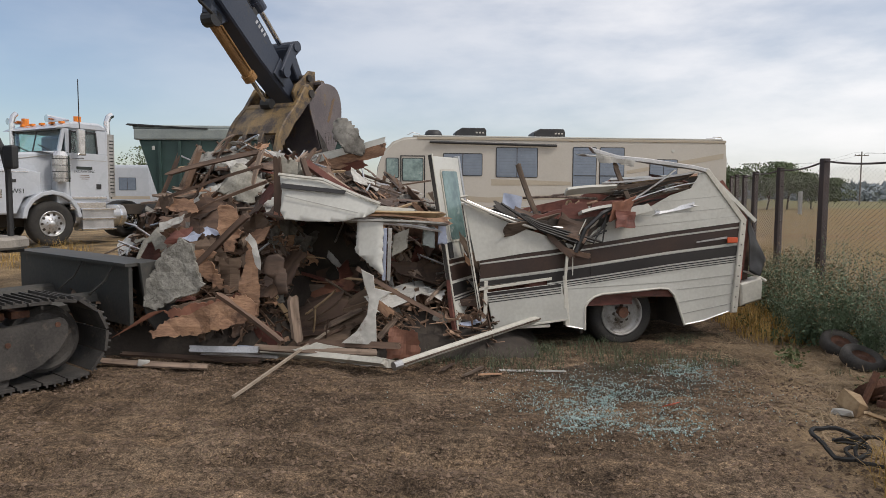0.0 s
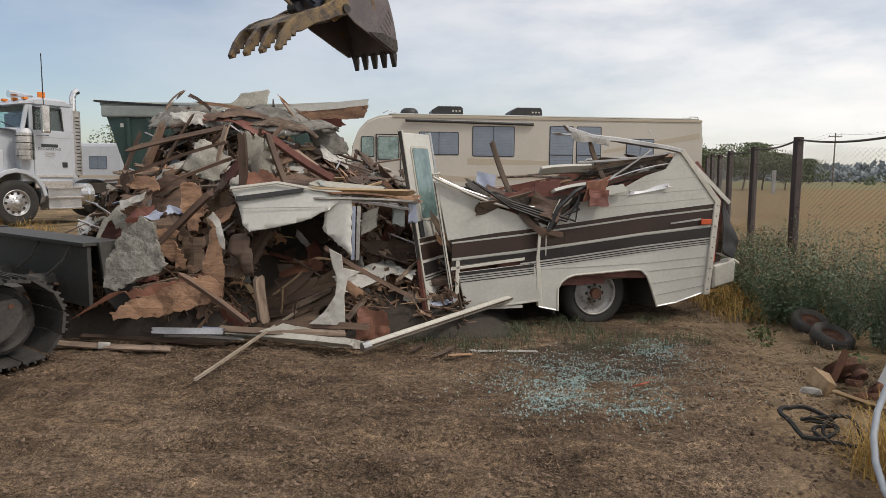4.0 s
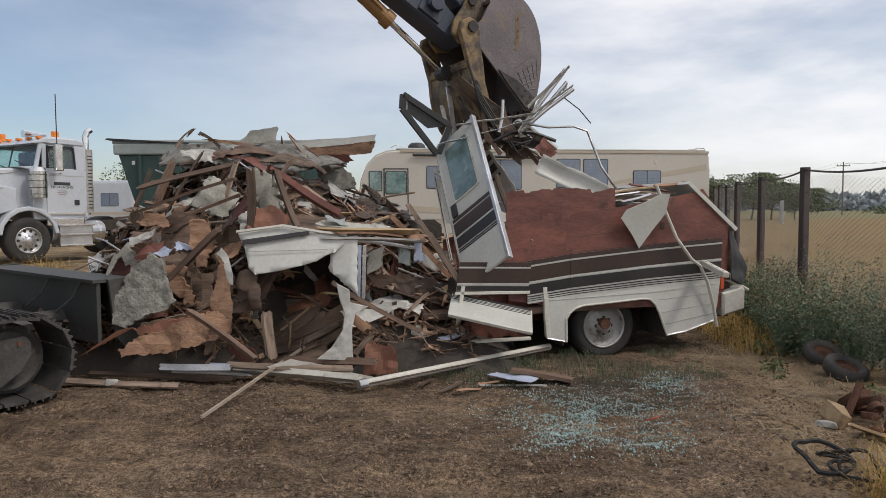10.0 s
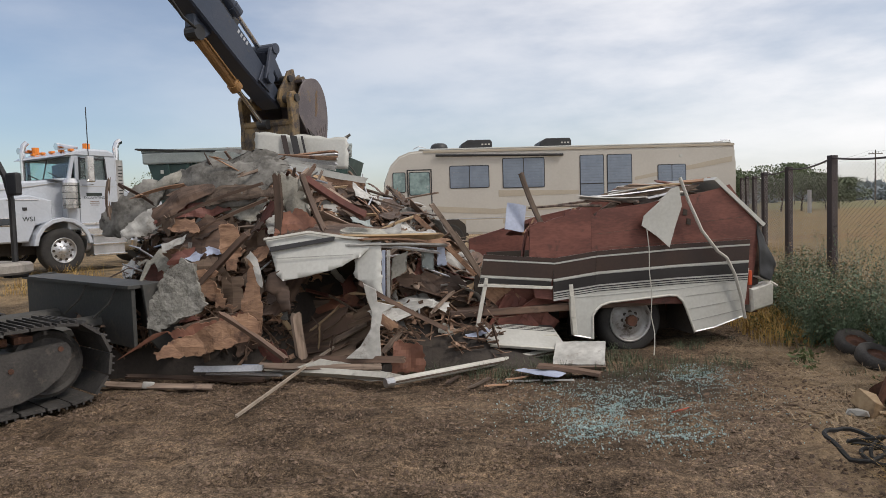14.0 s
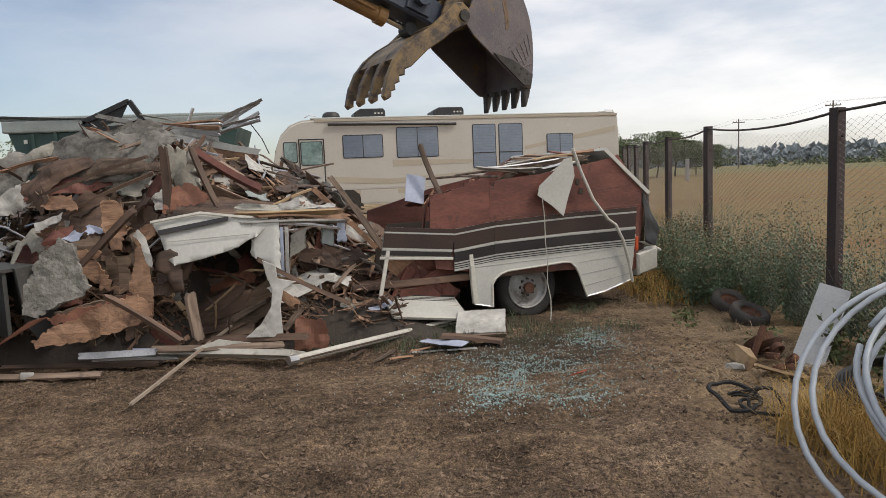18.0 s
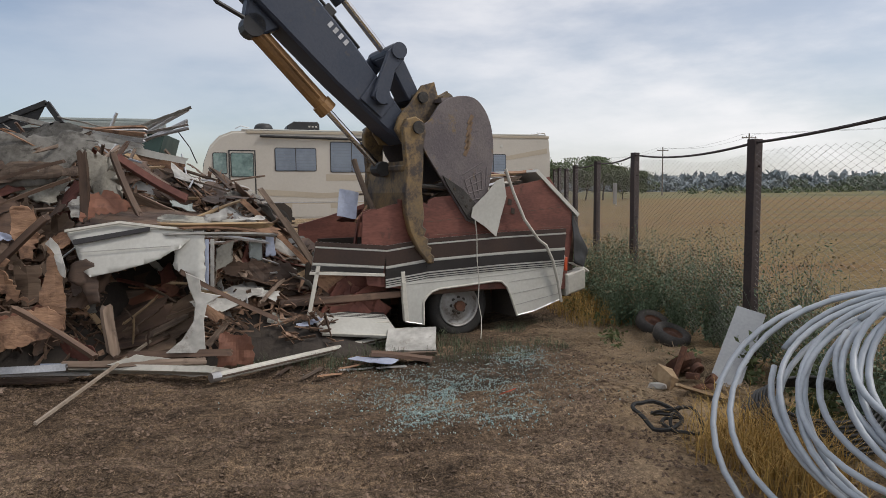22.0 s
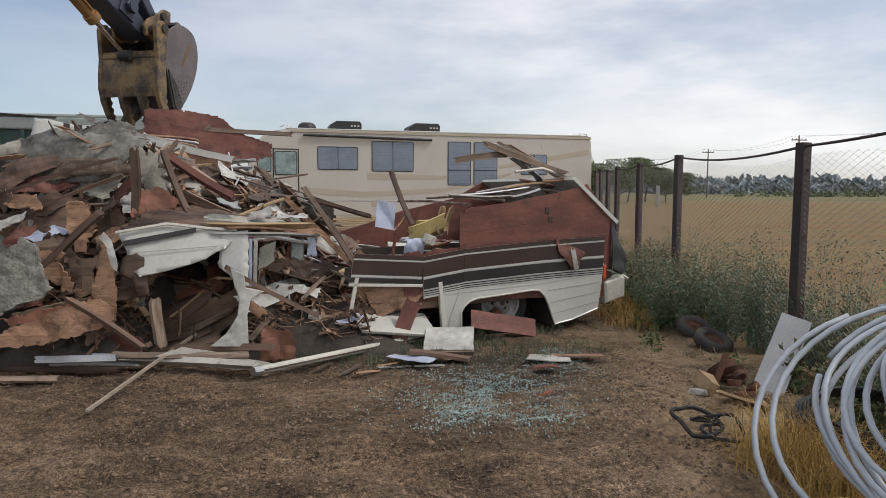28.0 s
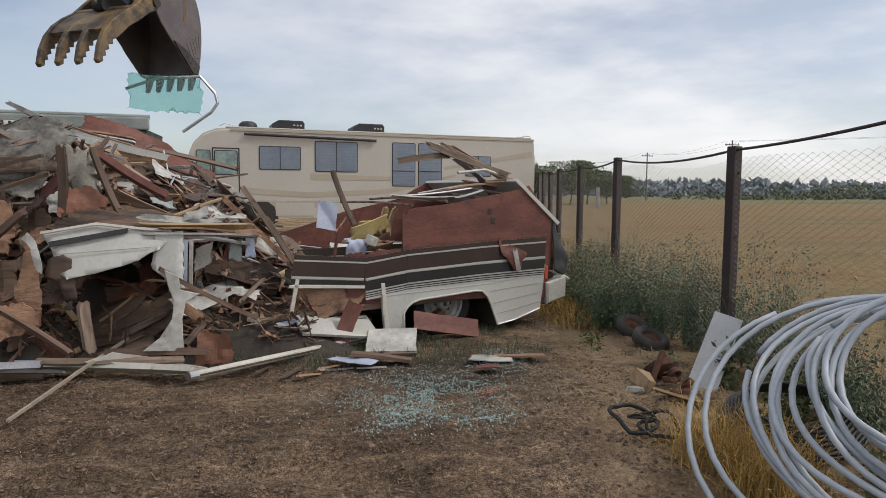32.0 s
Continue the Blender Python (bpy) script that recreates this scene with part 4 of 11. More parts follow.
sv, sf = [], []
for args in ((4600, 1.05, 5.0, 0.62, 0.70, rs, 0.002, 0.009), (700, 0.75, 4.6, 0.35, 0.25, rs, 0.003, 0.013), (1500, 1.98, 6.05, 0.34, 0.36, rs, 0.002, 0.009), (420, 1.3, 4.5, 0.32, 0.22, rs, 0.003, 0.013), (900, 1.05, 5.05, 0.13, 0.2, rs, 0.003, 0.011), (2200, 1.2, 5.3, 1.2, 0.9, rs, 0.002, 0.008)):
    a, b = shards(*args)
    n0 = len(sv)
    sv += a
    sf += [tuple(n0 + i for i in q) for q in b]
single("broken_glass", raw_mesh("broken_glass", sv, sf, M_CHIP), None, "crumbs of pale green safety glass scattered on dirt", "broken glass", kind="stuff")


# ---- distance ----
def tree(x, y, h, w, seed, material=None, n=2600, leaf=0.22):
    rnd = np.random.RandomState(seed)
    z = gz1(x, y)
    t = thing("tree", "leafy green tree with an uneven rounded crown behind the yard", "tree", pose(x, y, z), "trees behind the yard")
    bm = bmesh.new()
    top = h * 0.55
    pts = [(0.06 * h * (vnoise(np.array(i * 0.7), np.array(float(seed)), 3) - 0.5) * i, 0, top * i / 5) for i in range(6)]
    tube(bm, pts, [0.045 * h * (1 - 0.14 * i) * 0.5 for i in range(6)], 8)
    ends = []
    for i in range(9):
        a, e = rnd.uniform(0, 6.283), rnd.uniform(0.4, 1.2)
        L = w * rnd.uniform(0.3, 0.55)
        b0 = Vector(pts[2 + i % 4])
        b1 = b0 + Vector((math.cos(a) * math.cos(e), math.sin(a) * math.cos(e), math.sin(e))) * L
        tube(bm, [b0, (b0 + b1) / 2 + Vector((0, 0, 0.05 * L)), b1], [0.012 * h, 0.008 * h, 0.003 * h], 5)
        ends.append(b1)
    part("trunk", bm, M_BARK, t)
    places = []
    lumps = [(e.x, e.y, e.z, rnd.uniform(0.16, 0.28) * w) for e in ends] + [(rnd.normal(0, w * 0.24), rnd.normal(0, w * 0.24), h * rnd.uniform(0.35, 0.95), rnd.uniform(0.14, 0.26) * w) for _ in range(16)]
    for i in range(n):
        cx, cy, cz, r = lumps[rnd.randint(len(lumps))]
        d = rnd.normal(size=3)
        d *= r * rnd.uniform(0.5, 1.05) / np.linalg.norm(d)
        places.append((cx + d[0], cy + d[1], max(0.08 * h, min(h, cz + d[2] * 0.8))))
    part("crown", leaf_cloud("crown", places, leaf, material or M_TREE, seed, shape=1.5), None, t)


for i, (x, y, h, w) in enumerate(((25.0, 70, 4.6, 4.5), (28.0, 73, 4.2, 4.5), (31.5, 72, 4.7, 5.2), (35.0, 75, 5.0, 5.5), (38.0, 76, 3.8, 4.2), (22.5, 69, 3.8, 4.0), (41.0, 79, 3.4, 4.0), (-32, 70, 6.0, 7.0), (-28, 72, 5.2, 6.0))):
    tree(x, y, h, w, 100 + i, n=5200, leaf=0.20)


def hedgerow(name, pts, hmin, hmax, wid, n, leaf, seed, material, label):
    rnd = np.random.RandomState(seed)
    places = []
    lumps = []
    for (x0, y0), (x1, y1) in zip(pts, pts[1:]):
        L = math.dist((x0, y0), (x1, y1))
        for _ in range(int(L / (hmax * 0.55))):
            u = rnd.uniform()
            lumps.append((x0 + (x1 - x0) * u, y0 + (y1 - y0) * u + rnd.normal(0, wid), rnd.uniform(hmin, hmax)))
    for _ in range(n):
        x, y, h = lumps[rnd.randint(len(lumps))]
        d = rnd.normal(size=3); d /= np.linalg.norm(d)
        places.append((x + d[0] * h * 0.75, y + d[1] * h * 0.7, 0.3 + max(0.05, h * 0.5 + d[2] * h * 0.5)))
    single(name, leaf_cloud(name, places, leaf, material, seed, shape=1.4), None, label, "trees", kind="stuff")


# Haze over the far rows comes from their leaf colour.
hedgerow("far_trees", [(90, 330), (190, 322), (330, 330)], 1.5, 5.5, 16, 15000, 2.0, 21, M_HAZETREE, "hazy line of trees at the far end of the field")
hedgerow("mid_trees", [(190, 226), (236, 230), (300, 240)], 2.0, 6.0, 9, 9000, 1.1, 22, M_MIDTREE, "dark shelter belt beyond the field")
hedgerow("far_woods", [(150, 700), (420, 690), (900, 720)], 6, 16, 25, 9000, 8.0, 23, M_HAZETREE, "distant hazy woods on the horizon")
hedgerow("field_bushes", [(88, 150), (122, 156), (160, 170)], 0.8, 2.0, 1.5, 2200, 0.5, 24, M_TREE, "low bushes along the field edge")


def power_pole(x, y, h):
    t = thing("power_pole", "weathered wooden power pole with a crossarm", "power pole", pose(x, y, gz1(x, y)), "poles beyond the field")
    part("pole", tb([(0, 0, -0.3), (0, 0, h)], [0.15, 0.10], 8), M_POLE, t)
    part("crossarm", bx(-1.2, 1.2, -0.06, 0.06, h - 0.75, h - 0.6, 0.01), M_POLE, t)
    for s in (-1.1, -0.45, 0.45, 1.1):
        part("insulator", tb([(s, 0, h - 0.6), (s, 0, h - 0.42)], 0.045, 6), M_BLACKP, t)
    return t


POLES = ((66.5, 92.0, 9.5), (70.5, 124.0, 9.5), (73.0, 160.0, 9.5), (79, 226, 9.5))
for p in POLES:
    power_pole(*p)
wires = thing("power_lines", "thin power lines strung between wooden poles", "power line", kind="structure")
for s in (-1.1, 1.1):
    for (x0, y0, h0), (x1, y1, h1) in zip(((130, -20, 9.5),) + POLES, POLES):
        part("wire", tb(top_wire((x0 + s, y0), (x1 + s, y1), h0 + 0.2, h1 + 0.2, 0.9, 10), 0.012, 4), M_BLACKP, wires)


# ---- parked motorhome ----
def window(parent, x0, x1, z0, z1, y=0.0, frame_mat=None, bars=1, depth=0.03, curtain=None, name="window", r=0.045):
    """A rounded framed window on a side that faces -y."""
    def rr(a0, a1, c0, c1, rad, k=4):
        out = []
        for cx, cz, s in ((a1 - rad, c1 - rad, 0), (a0 + rad, c1 - rad, 1), (a0 + rad, c0 + rad, 2), (a1 - rad, c0 + rad, 3)):
            out += [(cx + rad * math.cos(math.pi / 2 * (s + i / k)), cz + rad * math.sin(math.pi / 2 * (s + i / k))) for i in range(k + 1)]
        return out
    w = part(name, pr(rr(x0, x1, z0, z1, r), y - 0.010, y + depth), frame_mat or M_BLACKP, parent)
    n = bars + 1
    gap = 0.022
    span = (x1 - x0 - gap * (n + 1)) / n
    for i in range(n):
        a = x0 + gap + i * (span + gap)
        part("pane", pr(rr(a, a + span, z0 + gap, z1 - gap, r * 0.6), y - 0.016, y - 0.0105), curtain or M_CURTAIN, w)
        for j in range(int((z1 - z0) / 0.075) if curtain is None else 0):
            part("blind_slat", bx(a + 0.02, a + span - 0.02, y - 0.0172, y - 0.0158, z0 + gap + 0.03 + 0.075 * j, z0 + gap + 0.036 + 0.075 * j), M_BLIND, w)
    return w


M_CURTAIN = mat("tinted_window_with_curtain", (0.165, 0.205, 0.265), (0.125, 0.160, 0.215), 0.10, 0, 0.9, 8, 0.0, 0.12, spec=0.9)
M_BLIND = mat("dark_blind_gap", (0.085, 0.105, 0.14), (0.07, 0.09, 0.12), 0.3, 0, 2, 20, 0.0, 0.0)
RV = thing("parked_motorhome", "beige motorhome with tan swoosh stripes parked behind the wreck", "motorhome", pose(-1.39, 18.16, 0.34, 0, 0, 6.9))
side = [(-0.98, 0.55), (-1.0, 1.5), (-0.93, 2.0), (-0.78, 2.42), (-0.55, 2.66), (-0.25, 2.78), (0.1, 2.81), (8.66, 2.81), (8.70, 2.6), (8.70, 0.5)]
bm = pr(side, 0, 2.45)
bmesh.ops.bevel(bm, geom=[e for e in bm.edges if abs(e.verts[0].co.z - e.verts[1].co.z) < 0.4 and e.verts[0].co.z > 2.3 and e.verts[1].co.z > 2.3 and abs(e.verts[0].co.y - e.verts[1].co.y) < 0.01], offset=0.06, segments=3, affect="EDGES")
body = part("body", bm, M_RV, RV)
part("roof_edge", bx(0.1, 8.66, -0.02, 0.03, 2.73, 2.80, 0.01), M_RVTAN, RV, "tan roof-edge moulding")
part("roof_cap", bx(0.0, 8.6, 0.05, 2.4, 2.812, 2.85, 0.015), M_WHITE, RV)
part("awning", tb([(0.43, -0.06, 2.66), (3.87, -0.06, 2.60)], 0.035, 10), M_BLACKP, RV, "dark rolled awning")
for x0, x1, z0, z1 in ((0.79, 1.86, 1.77, 2.38), (2.22, 3.37, 1.74, 2.55), (6.49, 7.29, 1.69, 2.27)):
    window(RV, x0, x1, z0, z1)
for x0, x1 in ((4.33, 5.00), (5.08, 5.78)):
    w = window(RV, x0, x1, 1.38, 2.58, bars=0)
    part("sash_bar", bx(x0 + 0.03, x1 - 0.03, -0.024, -0.017, 1.79, 1.815), M_BLACKP, w)
part("door_seal", pr([(-0.345, 0.68), (-0.345, 2.305), (0.315, 2.305), (0.315, 0.68), (0.285, 0.68), (0.285, 2.275), (-0.315, 2.275), (-0.315, 0.68)], -0.016, 0.004), M_BLACKP, RV)
door = part("entry_door", bx(-0.32, 0.29, -0.012, 0.02, 0.70, 2.28, 0.004), M_RV, RV)
window(RV, -0.30, 0.27, 1.62, 2.24, -0.012, frame_mat=M_BLACKP, bars=0, name="door_window", curtain=M_CABGLASS)
window(RV, -0.73, -0.38, 1.70, 2.24, -0.004, frame_mat=M_BLACKP, bars=0, name="cab_window", curtain=M_CABGLASS)
bm = pr([(-1.012, 1.45), (-0.945, 2.0), (-0.80, 2.38), (-0.78, 2.37), (-0.92, 1.98), (-0.99, 1.44)], 0.12, 2.33)
part("windscreen", bm, M_DARKGLASS, RV)
part("roof_dome", lathe([(0.25, 0.0), (0.25, 0.08), (0.22, 0.16), (0.15, 0.21), (0.001, 0.225)], 24), M_BLACKP, RV, "black domed roof vent", smooth=True, m=pose(0.60, 0.9, 2.85, 90))
for x0, x1, top in ((1.18, 2.06, 0.27), (3.38, 4.29, 0.27)):
    bm = pr([(x0, 0), (x0 + 0.03, top * 0.62), (x0 + 0.2, top), (x1 - 0.05, top), (x1, top * 0.75), (x1, 0)], 0.65, 1.45, 0.02)
    ac = part("roof_unit", bm, M_BLACKP, RV, "black rounded rooftop air-conditioner shroud", m=pose(0, 0, 2.85))
    for i in range(3):
        part("vent", bx(x1 - 0.30 + i * 0.09, x1 - 0.25 + i * 0.09, 0.640, 0.649, 0.12, 0.16), M_RV, ac)
part("antenna", tb([(-0.14, 0.4, 2.88), (0.0, 0.4, 2.95), (0.2, 0.4, 2.90)], 0.012, 6), M_ALU, RV)
lad = part("ladder", tb([(8.76, 0.35, 0.9), (8.76, 0.35, 2.75), (8.70, 0.35, 2.92), (8.45, 0.35, 2.92)], 0.016, 8), M_CHROME, RV, "chrome rear ladder")
tube_b = tb([(8.76, 0.75, 0.9), (8.76, 0.75, 2.75), (8.70, 0.75, 2.92), (8.45, 0.75, 2.92)], 0.016, 8)
part("ladder_rail", tube_b, M_CHROME, lad)
for i in range(6):
    part("rung", tb([(8.76, 0.35, 1.1 + 0.3 * i), (8.76, 0.75, 1.1 + 0.3 * i)], 0.013, 6), M_CHROME, lad)
# swoosh stripes
for pts, m_ in (([(0.35, 1.32), (2.0, 1.20), (4.2, 1.30), (6.2, 1.75), (6.2, 1.68), (4.2, 1.18), (2.0, 1.06), (0.35, 1.16)], M_RVTAN), ([(0.4, 0.98), (4.2, 0.98), (8.6, 1.18), (8.6, 0.98), (4.2, 0.80), (0.4, 0.80)], M_RVTAN), ([(5.85, 1.95), (8.6, 2.45), (8.6, 2.30), (5.85, 1.86)], M_RVTAN), ([(2.1, 1.70), (4.3, 1.64), (4.3, 1.54), (2.1, 1.52)], M_RVTAN)):
    part("swoosh", pr(pts, -0.006, 0.002), m_, RV, "tan swoosh stripe")
for x0, x1 in ((1.2, 2.2), (2.6, 3.7), (4.4, 5.4), (7.3, 8.2)):
    part("compartment_door", bx(x0, x1, -0.012, 0.01, 0.58, 0.92, 0.004), M_RV, RV)
part("rail_line", bx(-0.9, 8.66, -0.011, 0.0, 0.95, 0.975), M_ALU, RV)
part("vent_cover", tb([(7.15, -0.012, 2.50), (7.15, 0.0, 2.50)], 0.045, 12), M_WHITE, RV)


def wheel(parent, x, y, z, r, width, rim_mat, holes=8, name="wheel", dirty=False, rim_r=0.58):
    """Tyre and dished rim with hand holes; its outer face looks to -y."""
    w = part(name, lathe([(r * rim_r, 0.02), (r * 0.80, -0.012), (r * 0.93, 0.006), (r * 0.99, 0.045), (r, width * 0.3), (r, width * 0.7), (r * 0.97, width - 0.03), (r * 0.8, width), (r * rim_r, width - 0.02)], 40), M_RUBBER, parent, smooth=True, m=pose(x, y, z))
    k = r * rim_r
    rim = part("rim", lathe([(k * 1.01, 0.03), (k * 1.03, 0.004), (k * 0.96, 0.0), (k * 0.93, 0.03), (k * 0.88, 0.075), (k * 0.72, 0.055), (k * 0.45, 0.030), (k * 0.30, 0.012), (k * 0.27, -0.02), (k * 0.17, -0.03), (0.001, -0.03)], 40), rim_mat, w, smooth=True)
    for i in range(holes):
        a = 2 * math.pi * i / holes
        c, s = math.cos(a), math.sin(a)
        # Dark disc stands in for the shade inside the hole.
        part("hand_hole", tb([(c * k * 0.74, 0.044, s * k * 0.74), (c * k * 0.74, 0.07, s * k * 0.74)], k * 0.105, 10), M_DARK, rim)
        a += math.pi / holes
        part("lug_nut", tb([(math.cos(a) * k * 0.42, 0.0, math.sin(a) * k * 0.42), (math.cos(a) * k * 0.42, 0.045, math.sin(a) * k * 0.42)], k * 0.045, 6), M_RUST if dirty else M_CHROME, rim)
    return w


for x in (0.75, 6.35):
    # Flat dark plate on the side stands in for the arch's inner shade.
    part("wheel_arch", pr([(x - 0.52, 0.5), (x - 0.42, 0.82), (x - 0.25, 0.95), (x + 0.25, 0.95), (x + 0.42, 0.82), (x + 0.52, 0.5)], -0.008, 0.004), M_DARK, RV)
    wheel(RV, x, -0.006, 0.44, 0.44, 0.28, M_RIM)

# ---- road tractor ----
TK = thing("road_tractor", "white conventional road tractor parked nose to the road, chrome trim", "truck", pose(-9.57, 15.5, 0.36, 0, 0, 61) @ Matrix.Translation((-2.43, 0, 0)))
Z = 0.36
hood = pr([(0.30, 0.75 - Z + 0.36), (0.28, 1.75), (0.55, 2.02), (0.9, 2.08), (1.7, 2.14), (2.78, 2.21), (2.78, 1.25), (1.9, 1.0), (1.7, 0.75), (0.7, 0.72)], 0.32, 2.08, 0.05)
part("hood", hood, M_TRUCK, TK, smooth=False)
fen = []
for i in range(9):
    a = math.pi * (0.02 + 0.96 * i / 8)
    fen.append((2.43 - 0.70 * math.cos(a), 0.62 + 0.68 * math.sin(a)))
inner = []
for i in range(9):
    a = math.pi * (0.02 + 0.96 * i / 8)
    inner.append((2.43 - 0.60 * math.cos(a), 0.62 + 0.58 * math.sin(a)))
part("fender", pr(fen + inner[::-1], -0.02, 0.55, 0.015), M_TRUCK, TK)
part("fender_fill", pr([(1.0, 1.72), (1.75, 1.82), (2.25, 1.70), (2.25, 1.22), (1.85, 1.12), (1.68, 0.75), (0.75, 0.75), (0.8, 1.3)], 0.10, 0.36, 0.03), M_TRUCK, TK)
part("cab", pr([(2.60, 0.98), (2.60, 2.20), (3.92, 2.20), (3.94, 1.02)], 0.10, 2.30, 0.03), M_TRUCK, TK)
part("cab_roof", pr([(2.70, 2.74), (2.76, 2.81), (2.92, 2.90), (3.1, 2.945), (3.70, 2.945), (3.86, 2.88), (3.92, 2.74)], 0.10, 2.30, 0.05), M_TRUCK, TK)
part("cab_back", bx(3.86, 3.92, 0.10, 2.30, 2.19, 2.76, 0.01), M_TRUCK, TK)
for y0 in (0.10, 2.24):
    part("pillar", pr([(2.64, 2.19), (2.73, 2.19), (2.86, 2.77), (2.77, 2.77)], y0, y0 + 0.06, 0.01), M_TRUCK, TK)
    part("pillar", bx(2.84, 2.93, y0 + 0.005, y0 + 0.055, 2.19, 2.76, 0.01), M_TRUCK, TK)
    part("quarter_panel", bx(3.60, 3.87, y0 + 0.005, y0 + 0.055, 2.19, 2.76, 0.01), M_TRUCK, TK)
part("windscreen", pr([(2.665, 2.21), (2.795, 2.755), (2.803, 2.753), (2.673, 2.208)], 0.16, 2.24), M_CABCLEAR, TK)
for y0 in (0.125, 2.26):
    part("side_glass", bx(2.93, 3.60, y0, y0 + 0.008, 2.20, 2.75), M_CABCLEAR, TK)
part("dashboard", bx(2.72, 2.95, 0.2, 2.2, 2.10, 2.25, 0.03), M_BLACKP, TK)
for y0 in (0.45, 1.45):
    part("cab_seat", bx(3.30, 3.48, y0, y0 + 0.52, 2.15, 2.66, 0.06), M_DARK, TK)
part("headliner", bx(2.85, 3.85, 0.17, 2.23, 2.72, 2.745), M_BLACKP, TK)
part("wiper", tb([(2.65, 0.4, 2.22), (2.70, 1.0, 2.40)], 0.012, 5), M_BLACKP, TK)
part("wiper", tb([(2.65, 1.3, 2.22), (2.69, 1.9, 2.38)], 0.012, 5), M_BLACKP, TK)
part("centre_bar", pr([(2.658, 2.21), (2.79, 2.755), (2.80, 2.755), (2.668, 2.21)], 1.18, 1.23), M_BLACKP, TK)
part("cowl", pr([(2.30, 2.20), (2.66, 2.225), (2.80, 2.22), (2.80, 2.10)], 0.16, 2.24, 0.02), M_TRUCK, TK)
part("hood_line", tb([(0.45, 0.31, 1.86), (1.2, 0.31, 1.93), (1.9, 0.31, 2.02), (2.5, 0.31, 2.12)], 0.012, 6), M_SEAM, TK)
part("side_louvre", bx(1.25, 1.95, 0.085, 0.10, 1.70, 1.725, 0.004), M_CHROME, TK)
part("sun_visor", pr([(2.56, 2.745), (2.66, 2.81), (2.96, 2.90), (2.96, 2.80), (2.78, 2.765)], 0.08, 2.32, 0.01), M_TRUCK, TK)
dr = part("door", bx(2.90, 3.84, 0.075, 0.10, 1.08, 2.19, 0.01), M_TRUCK, TK)
part("window_rim", pr([(2.92, 2.19), (2.94, 2.72), (3.60, 2.72), (3.64, 2.19), (3.60, 2.19), (3.57, 2.685), (2.97, 2.685), (2.95, 2.19)], 0.080, 0.104), M_BLACKP, dr)
part("belt_groove", bx(2.91, 3.83, 0.0715, 0.0745, 2.02, 2.035), M_SEAM, dr)
part("rivet_rail", bx(2.92, 3.82, 0.06, 0.078, 1.10, 1.16, 0.006), M_CHROME, dr)
part("door_handle", bx(3.56, 3.68, 0.055, 0.075, 1.34, 1.46, 0.006), M_BLACKP, dr)
for z_, l_, h_ in ((1.80, 0.40, 0.075),):
    part("lettering_bar", bx(3.27 - l_ / 2, 3.27 + l_ / 2, 0.0715, 0.0745, z_, z_ + h_), M_LETTER, dr, "dark lettering bar")
words("EXCAVATING", 0.088, M_LETTER, dr, pose(3.27, 0.0735, 1.755, 90))
for i, l_ in enumerate((0.22, 0.26, 0.18)):
    part("small_print", bx(3.27 - l_ / 2, 3.27 + l_ / 2, 0.0725, 0.0745, 1.66 - 0.045 * i, 1.675 - 0.045 * i), M_BAR, dr)
words("WS1", 0.15, M_LETTER, TK, pose(1.72, 0.094, 1.27, 90))
mir = part("mirror", bx(2.96, 3.14, -0.24, -0.12, 2.12, 2.74, 0.03), M_STEEL, TK, "bright steel mirror housing")
part("mirror_arm", tb([(2.98, 0.08, 2.72), (3.1, -0.18, 2.72)], 0.015, 6), M_CHROME, mir)
part("mirror_arm", tb([(2.98, 0.08, 2.06), (3.1, -0.18, 2.06)], 0.015, 6), M_CHROME, mir)
ac_ = part("air_cleaner", tb([(2.65, -0.02, 1.50), (2.65, -0.02, 2.10)], 0.185, 20), M_STEEL, TK, "polished steel round air cleaner")
part("air_cleaner_cap", tb([(2.65, -0.02, 2.10), (2.65, -0.02, 2.20)], [0.19, 0.13], 20), M_CHROME, ac_)
for i in range(4):
    part("band", lathe([(0.187, -0.008), (0.193, 0), (0.187, 0.008)], 20), M_BLACKP, ac_, m=pose(2.65, -0.02, 1.58 + 0.15 * i, 90))
st = part("exhaust_stack", tb([(3.98, 0.22, 1.1), (3.98, 0.22, 2.75), (3.98, 0.22, 3.02), (4.03, 0.22, 3.14), (4.12, 0.22, 3.20)], 0.075, 14), M_CHROME, TK, "curved chrome exhaust stack")
part("heat_shield", tb([(3.98, 0.22, 1.15), (3.98, 0.22, 2.70)], 0.15, 18), M_OLDRIM, st)
for i in range(16):
    # Black plates take the place of the shade in the slots.
    part("slot", bx(3.93, 4.03, 0.064, 0.076, 1.25 + i * 0.085, 1.275 + i * 0.085), M_BLACKP, st)
part("far_stack", tb([(2.62, 2.0, 2.2), (2.62, 2.0, 2.95), (2.66, 2.0, 3.12), (2.74, 2.0, 3.2)], 0.065, 12), M_CHROME, TK)
for x in (2.95, 3.30):
    part("beacon", tb([(x, 2.0 if x < 3.1 else 0.35, 2.92), (x, 2.0 if x < 3.1 else 0.35, 3.09)], 0.085, 10), M_AMBER, TK, "amber beacon")
for i in range(5):
    part("marker_lamp", bx(2.84, 2.94, 0.25 + i * 0.42, 0.37 + i * 0.42, 2.885, 2.94, 0.01), M_AMBER, TK)
part("air_horn", tb([(2.60, 2.15, 3.0), (3.1, 2.15, 3.0)], [0.085, 0.03], 10), M_CHROME, TK)
part("air_horn", tb([(2.66, 0.55, 3.0), (3.2, 0.55, 3.0)], [0.09, 0.03], 10), M_CHROME, TK)
